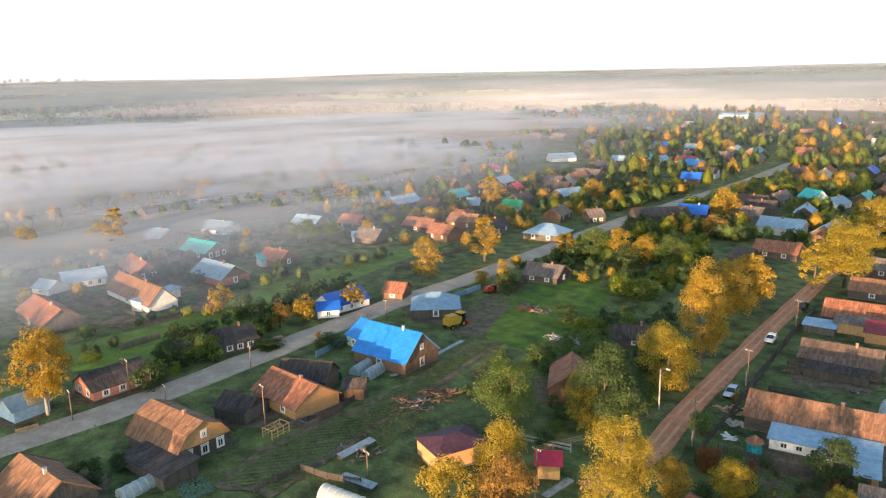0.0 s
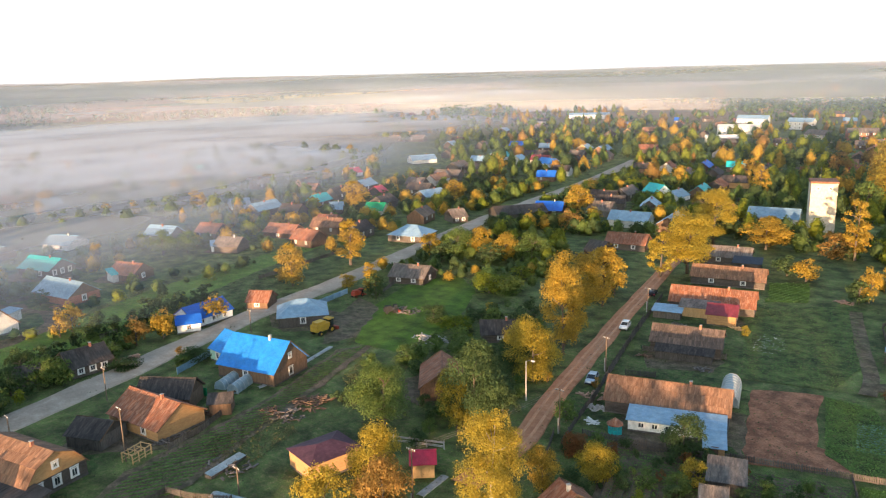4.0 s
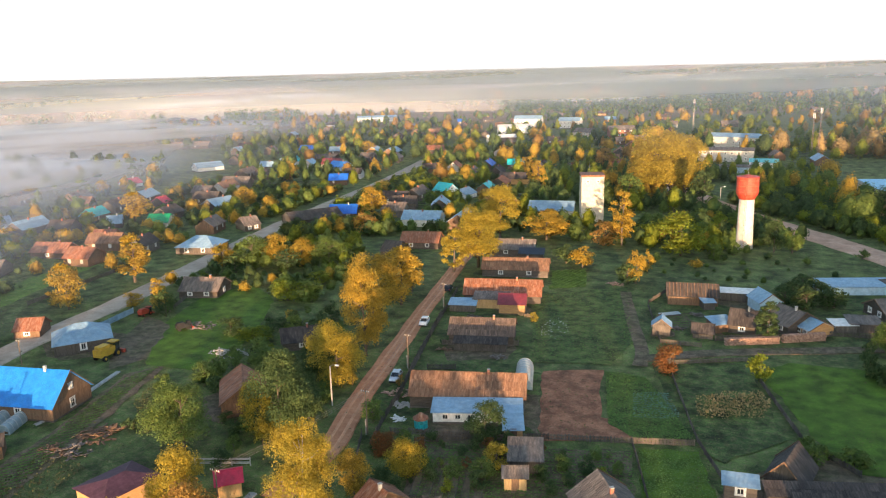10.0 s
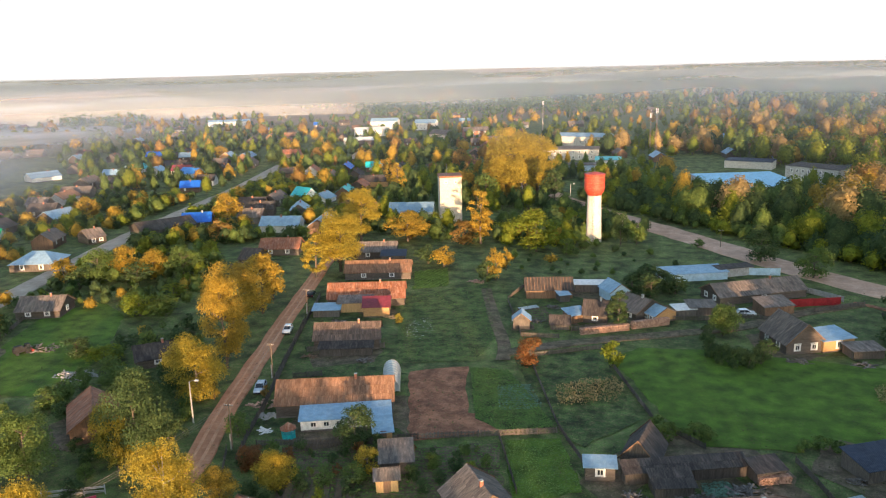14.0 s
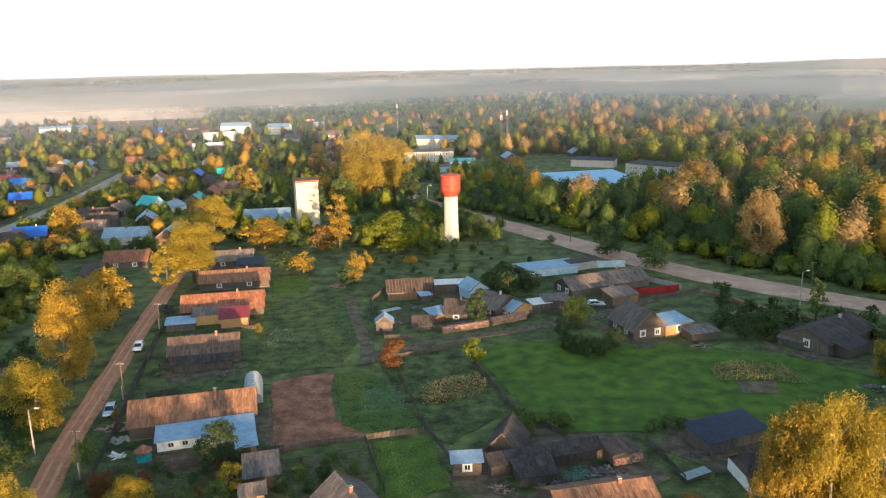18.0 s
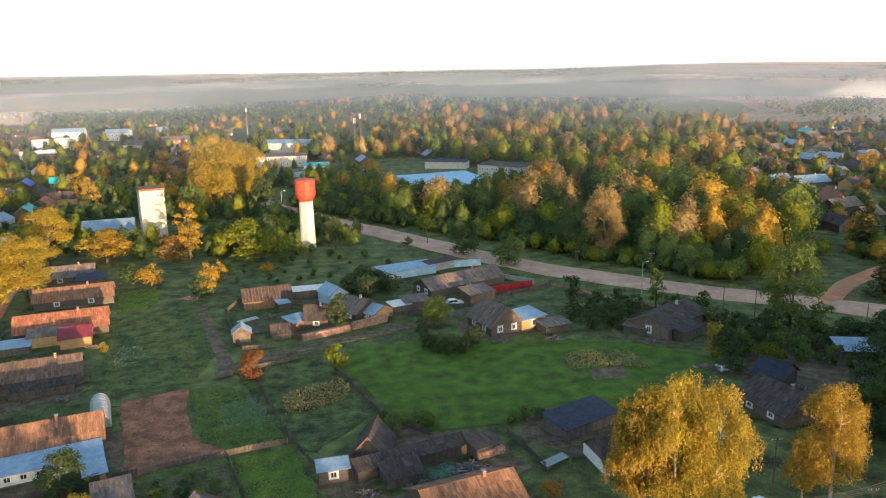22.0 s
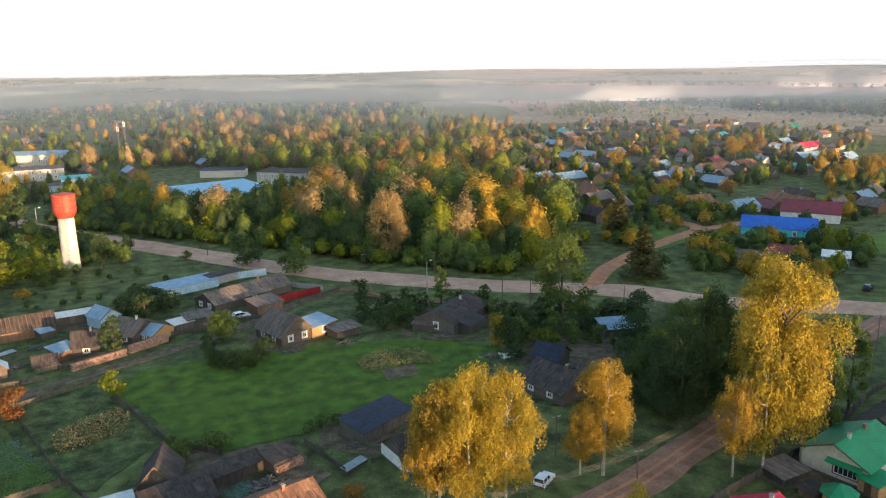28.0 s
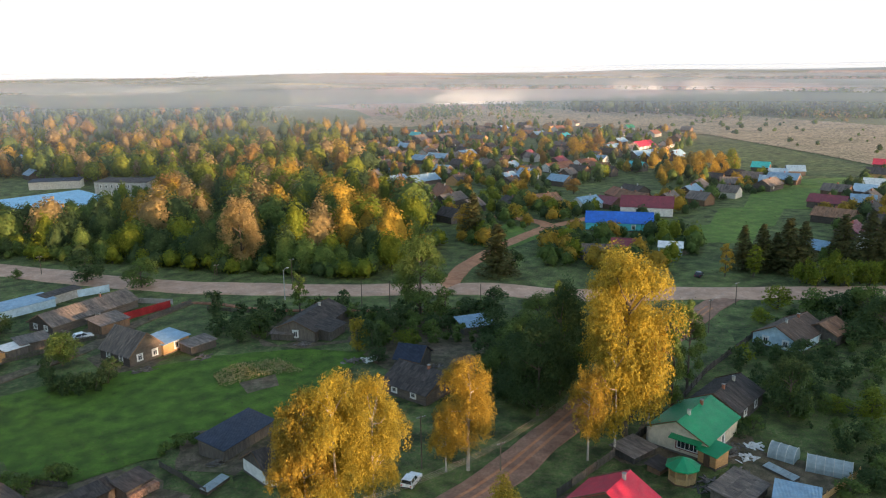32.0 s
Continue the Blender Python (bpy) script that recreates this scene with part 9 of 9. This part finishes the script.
ROAD_EAST = [(110.2, 189.1), (134.9, 208.9), (150.6, 186.4), (168.9, 219.1), (170.5, 263.5), (197.4, 260.2), (234.4, 250.3), (205.8, 219.4), (195.3, 227.6)]
SILO_GREEN = [(-77.2, 239.3), (-57.0, 231.8), (-32.0, 231.8), (-14.4, 233.7), (-10.1, 265.8), (-27.4, 277.4), (-46.6, 278.9), (-51.9, 262.1), (-78.7, 264.0)]
EAST_YARDS = [(170.1, 210.6), (217.6, 226.3), (253.7, 217.1), (329.4, 240.6), (388.4, 239.3), (342.3, 207.4), (268.0, 200.0), (244.0, 204.0), (212.0, 206.0), (172.0, 206.0)]
BLUE_YARD = [(167.7, 192.6), (189.3, 163.1), (170.4, 144.4), (145.2, 166.4)]
SPRUCE_FOOT = [(190.8, 130.5), (192.0, 123.5), (209.6, 111.5), (229.1, 122.5), (201.3, 137.2)]
TRACK_YARDS = [(205.2, 338.7), (246.5, 335.4), (250.0, 275.8), (195.4, 242.3), (153.1, 228.9), (156.6, 254.3)]
scatter_houses(EAST_YARDS, 9, 31)
scatter_houses(TRACK_YARDS, 5, 32)
scatter_trees(EAST_YARDS, 90, 33, {"dark": 7, "green": 5, "lime": 1, "gold": 1}, (1.5, 6), 3.6, "small", leaves=150, label="dark garden bushes among the eastern yards")
scatter_trees(BLUE_YARD, 26, 34, {"dark": 7, "green": 4, "lime": 1}, (1.2, 4), 3.0, "small", leaves=200, label="dark garden bushes behind a blue-roofed house")
scatter_trees(SPRUCE_FOOT, 30, 35, {"dark": 5, "green": 6, "lime": 2}, (1.5, 5), 3.0, "small", leaves=200, label="green bushes at the foot of the spruces")
scatter_trees(TRACK_YARDS, 60, 36, {"dark": 6, "green": 5, "lime": 1, "gold": 1}, (1.5, 6), 3.8, "small", leaves=150, label="garden bushes between the houses beside the track")
scatter_houses(VILLAGE_EAST, 104, 14)
scatter_houses(VILLAGE_MID, 58, 16)
scatter_houses(FAR_TOWN, 30, 19)
scatter_houses(MIST_VILLAGE, 30, 22)
scatter_houses(HOUSE_ROW, 16, 24)
scatter_houses(SIDE_ROW, 12, 26)
scatter_houses(EAST_ROW, 9, 83)
scatter_trees(WOOD, 215, 11, {"dark": 5, "green": 7, "gold": 2.6, "orange": 1.6, "lime": 3.5, "pale": 1.6}, (7, 18), 5.4, leaves=1050)
WOOD_FRONT = [(10.5, 282.5), (43.0, 246.6), (67.7, 214.3), (96.0, 183.7), (108.1, 184.1), (112.0, 194.0), (78.0, 226.0), (52.0, 258.0), (20.0, 294.0)]
scatter_trees(WOOD_FRONT, 64, 76, {"dark": 6, "green": 6, "lime": 0.8}, (4, 13), 4.4, leaves=900, label="dark green trees along the front of the wood")
scatter_trees(BELT, 300, 12, {"gold": 2, "orange": 1.5, "lime": 4.5, "green": 3.5, "dark": 3, "pale": 4}, (6, 17), 6.4, leaves=320)
scatter_trees(VILLAGE_EAST, 400, 13, {"gold": 1.6, "orange": 1.2, "lime": 2, "green": 5, "dark": 6, "pale": 1.2}, (2.5, 9.5), 5.0, leaves=150)
scatter_trees(VILLAGE_MID, 560, 15, {"gold": 2, "orange": 1, "lime": 2.5, "green": 9, "dark": 7}, (3.5, 11), 5.0, leaves=230, lane=5.0)
scatter_trees(ORCHARD, 320, 17, {"green": 6, "dark": 6, "lime": 2, "gold": 1}, (3, 6.5), 3.0, "small", leaves=200, lane=7.0)
scatter_trees(FAR_TOWN, 300, 18, {"gold": 2, "orange": 1.2, "lime": 3.5, "green": 4.5, "dark": 4, "pale": 2.5}, (4, 11.5), 5, leaves=110)
scatter_trees(TOWER_GREEN, 190, 20, {"green": 6, "dark": 6, "lime": 2}, (3, 7), 4, "small")
MIST_EAST = [(-430, 430), (-560, 520), (-800, 760), (-640, 960), (-450, 900), (-440, 700)]
scatter_houses(MIST_EAST, 12, 28)
scatter_trees(MIST_EAST, 190, 29, {"gold": 3, "orange": 2, "lime": 2, "green": 5, "dark": 4}, (4, 11), 7, leaves=90, label="golden and green trees along the misty river")
scatter_trees(MIST_VILLAGE, 300, 21, {"gold": 2, "green": 4, "dark": 4, "lime": 1}, (4, 9), 5, leaves=110)
scatter_trees(HOUSE_ROW, 320, 23, {"gold": 3, "green": 5, "dark": 6, "lime": 2}, (3, 6), 5, "small", lane=6.0)
scatter_trees(SIDE_ROW, 200, 25, {"gold": 2, "green": 5, "dark": 5, "lime": 2}, (3, 6.5), 5, "small", lane=7.0)
scatter_trees(EAST_EDGE, 25, 27, {"gold": 4, "green": 2, "dark": 3}, (5, 10), 5)
scatter_trees(COMMON_BUSHES, 60, 51, {"green": 5, "dark": 6, "lime": 1}, (1.5, 4.5), 2.5, "small", single=True)
scatter_trees(ROAD_BUSHES, 40, 52, {"green": 4, "dark": 7, "lime": 1}, (2, 5), 3, "small", single=True)
scatter_trees(VERGE_BUSHES, 85, 53, {"green": 4, "dark": 9}, (1.2, 4.6), 2.6, "small", single=True)
scatter_trees(EAST_BUSHES, 75, 54, {"green": 4, "dark": 8, "lime": 1}, (1.2, 4.5), 3, "small", single=True)
scatter_trees(LANE_TREES, 30, 55, {"green": 3, "dark": 7}, (5, 10), 3, "round", single=True)
scatter_trees(LEFT_GARDENS, 36, 58, {"green": 5, "dark": 6, "lime": 2, "gold": 1}, (1, 4), 3, "small", leaves=170, label="garden bushes behind the roadside houses")
scatter_trees(FAR_LEFT, 70, 59, {"green": 5, "dark": 6, "gold": 1}, (1.5, 5), 4, "small", leaves=150, label="garden bushes among the houses in the mist")
scatter_trees(BETWEEN, 110, 60, {"green": 6, "dark": 5, "lime": 2, "gold": 1}, (1.5, 4.5), 3, "small", leaves=200, label="dense bushes between two village roads")
scatter_trees(HALL_TREES, 190, 91, {"green": 8, "dark": 6, "lime": 3, "gold": 1.5}, (4, 10), 3.8, leaves=420, label="green trees round the workshops")
scatter_trees(HALL_BACK, 90, 92, {"green": 4, "dark": 3, "lime": 4, "gold": 2, "orange": 1, "pale": 2}, (7, 14), 4.0, leaves=260, label="golden and green trees behind the workshops")
scatter_trees(FIELD_EDGE, 24, 56, {"green": 5, "dark": 4, "gold": 1}, (1, 3), 3, "small", leaves=200, label="low bushes at the field edge")
scatter_trees(NEAR_GARDEN, 36, 57, {"green": 5, "dark": 6, "lime": 1, "rusty": 1}, (1, 3.2), 2.2, "small", single=True)
scatter_trees(FOREST_NW, 500, 71, {"dark": 6, "green": 4, "orange": 1}, (13, 20), 9, leaves=40, label="dark distant forest")
scatter_trees(FOREST_E, 600, 72, {"dark": 4, "green": 6}, (13, 20), 9, leaves=40, label="green distant forest")
scatter_trees(FOREST_N, 600, 73, {"dark": 6, "green": 4, "orange": 1}, (12, 18), 9, leaves=40, label="dark distant forest belt")
scatter_trees(WOOD_EDGE, 130, 74, {"dark": 5, "green": 6, "lime": 2}, (2.5, 6), 1.6, "small", leaves=200, label="dense green undergrowth along the wood")
scatter_trees(PLAIN_BUSHES, 70, 75, {"dark": 5, "green": 5}, (2, 5), 8, "small", leaves=60, label="scattered bushes on the dry plain")
scatter_trees(EAST_GARDENS, 60, 82, {"gold": 2, "green": 5, "dark": 6, "lime": 2}, (3, 7), 4, "small", leaves=200, label="garden trees among the eastern houses")
scatter_trees(EAST_ROW, 30, 84, {"gold": 2, "green": 5, "dark": 6}, (3, 7), 4, "small", leaves=200, label="garden trees among the far houses")
scatter_trees(ROAD_EAST, 45, 85, {"gold": 3, "green": 5, "dark": 4, "lime": 2}, (2.5, 7), 4, "small", leaves=200, label="bushes and young trees beside the dirt track")
SILO_WEST = [(-106, 236), (-80, 246), (-62, 255), (-82, 262), (-96, 290), (-62, 288), (-62, 330), (-110, 345), (-122, 290)]
SILO_BACK = [(-60, 285), (-38, 296), (-42, 345), (-90, 410), (-115, 350), (-70, 320)]
scatter_trees(SILO_WEST, 80, 94, {"green": 6, "dark": 6, "lime": 2, "gold": 1.5}, (3, 9), 4.0, leaves=320, label="dense green garden trees west of the tall tower")
scatter_trees(SILO_BACK, 70, 95, {"green": 6, "dark": 6, "lime": 2, "gold": 1.5}, (4, 10), 4.2, leaves=300, label="dense green trees behind the tall tower")
scatter_trees(SILO_GREEN, 70, 93, {"green": 7, "dark": 5, "lime": 2, "gold": 1.5, "orange": 1}, (2, 6), 3.2, "small", leaves=260, label="green bushes round the tall tower")


# ---- distant woods, one object for each belt
def far_woods(name, r0, r1, count, tall, leaves, size, seed, colour, label, limit):
    rng = np.random.default_rng(seed)
    pts = []
    while len(pts) < count:
        a, r = math.radians(rng.uniform(-92, 75)), math.sqrt(rng.uniform(r0 * r0, r1 * r1))
        x, y = r * math.sin(a), r * math.cos(a)
        if noise.noise(Vector((a * 5.0, r / 210, 7.7))) + 0.5 * noise.noise(Vector((a * 16.0, r / 90, 2.2))) > limit:
            if ((a < -0.72 and r < 2100) or (a > 0.40 and r > 1100)) and rng.random() < 0.84:
                continue
            pts.append((x, y, height(x, y)))
    p = np.array(pts)
    h = tall * rng.uniform(0.6, 1.2, len(p))
    k = np.repeat(np.arange(len(p)), leaves)
    d = rng.normal(0, 1, (len(k), 3))
    d /= np.linalg.norm(d, axis=1, keepdims=True)
    q = p[k] + d * np.stack([h[k] * 0.3, h[k] * 0.3, h[k] * 0.45], 1) + np.stack([0 * h[k], 0 * h[k], h[k] * 0.52], 1)
    v, f = leaf_quads(q, np.full(len(q), size), d + np.array([0, 0, 0.4]), rng)
    tagged(new(name, quad_mesh(name, v, f, LEAF[colour])), label, "forest", kind="stuff")


far_woods("woodland", 950, 1800, 4200, 15, 18, 1.5, 1, "dark", "dark green distant woodland", 0.15)
far_woods("woodland", 900, 1800, 500, 14, 18, 1.5, 2, "pale", "autumn-coloured distant woodland", -0.05)
far_woods("woodland", 900, 1900, 2600, 14, 18, 1.5, 3, "green", "green distant woodland", 0.0)
far_woods("woodland", 1800, 3200, 8000, 18, 9, 3.0, 4, "dark", "dark distant forest", 0.17)
far_woods("woodland", 3000, 4000, 6000, 14, 7, 3.8, 5, "dark", "dark forest towards the horizon", 0.13)

# ---- unseen trees added behind the viewer to keep the low sun off the ground
def sun_screen(count, seed):
    pr, rng = random.Random(seed), np.random.default_rng(seed)
    qs, ds = [], []
    for i in range(count):
        x, y = (pr.uniform(-420, 420) if i % 3 else pr.uniform(150, 420)), pr.uniform(-120, -60)
        # heights along x set where the added shade falls
        h = (8.4 if x < -5 else 13.5 if x < 140 else 13.5 + min(12, (x - 140) * 0.3)) + (6 if x < -5 else 9 if x < 140 else 6) * noise.noise(Vector((x / 23, y / 60, 4.4))) + pr.uniform(-2, 2)
        p, nrm = Crown(rng, 7.0, max(h, 1.5), 0.03).leaves(rng, 60, 0.5)
        qs.append(p + [x, y, 0])
        ds.append(nrm)
    q, d = np.concatenate(qs), np.concatenate(ds)
    v, f = leaf_quads(q, np.full(len(q), 1.55), d, rng)
    tagged(new("tree_belt", quad_mesh("tree_belt", v, f, LEAF["green"])), "added unseen row of leafy crowns that blocks the low sun", "trees", kind="stuff")


sun_screen(900, 41)
rough_grass("grass_tufts", 90000, 62, 420, 0.15, 0.18, MAT["grass_leaf"], "uneven grass tufts on the village ground", 61)
rough_grass("tall_weeds", 70000, 62, 420, 0.20, 0.8, MAT["weed_leaf"], "tall weeds and nettles in rough corners", 62, 0.0)
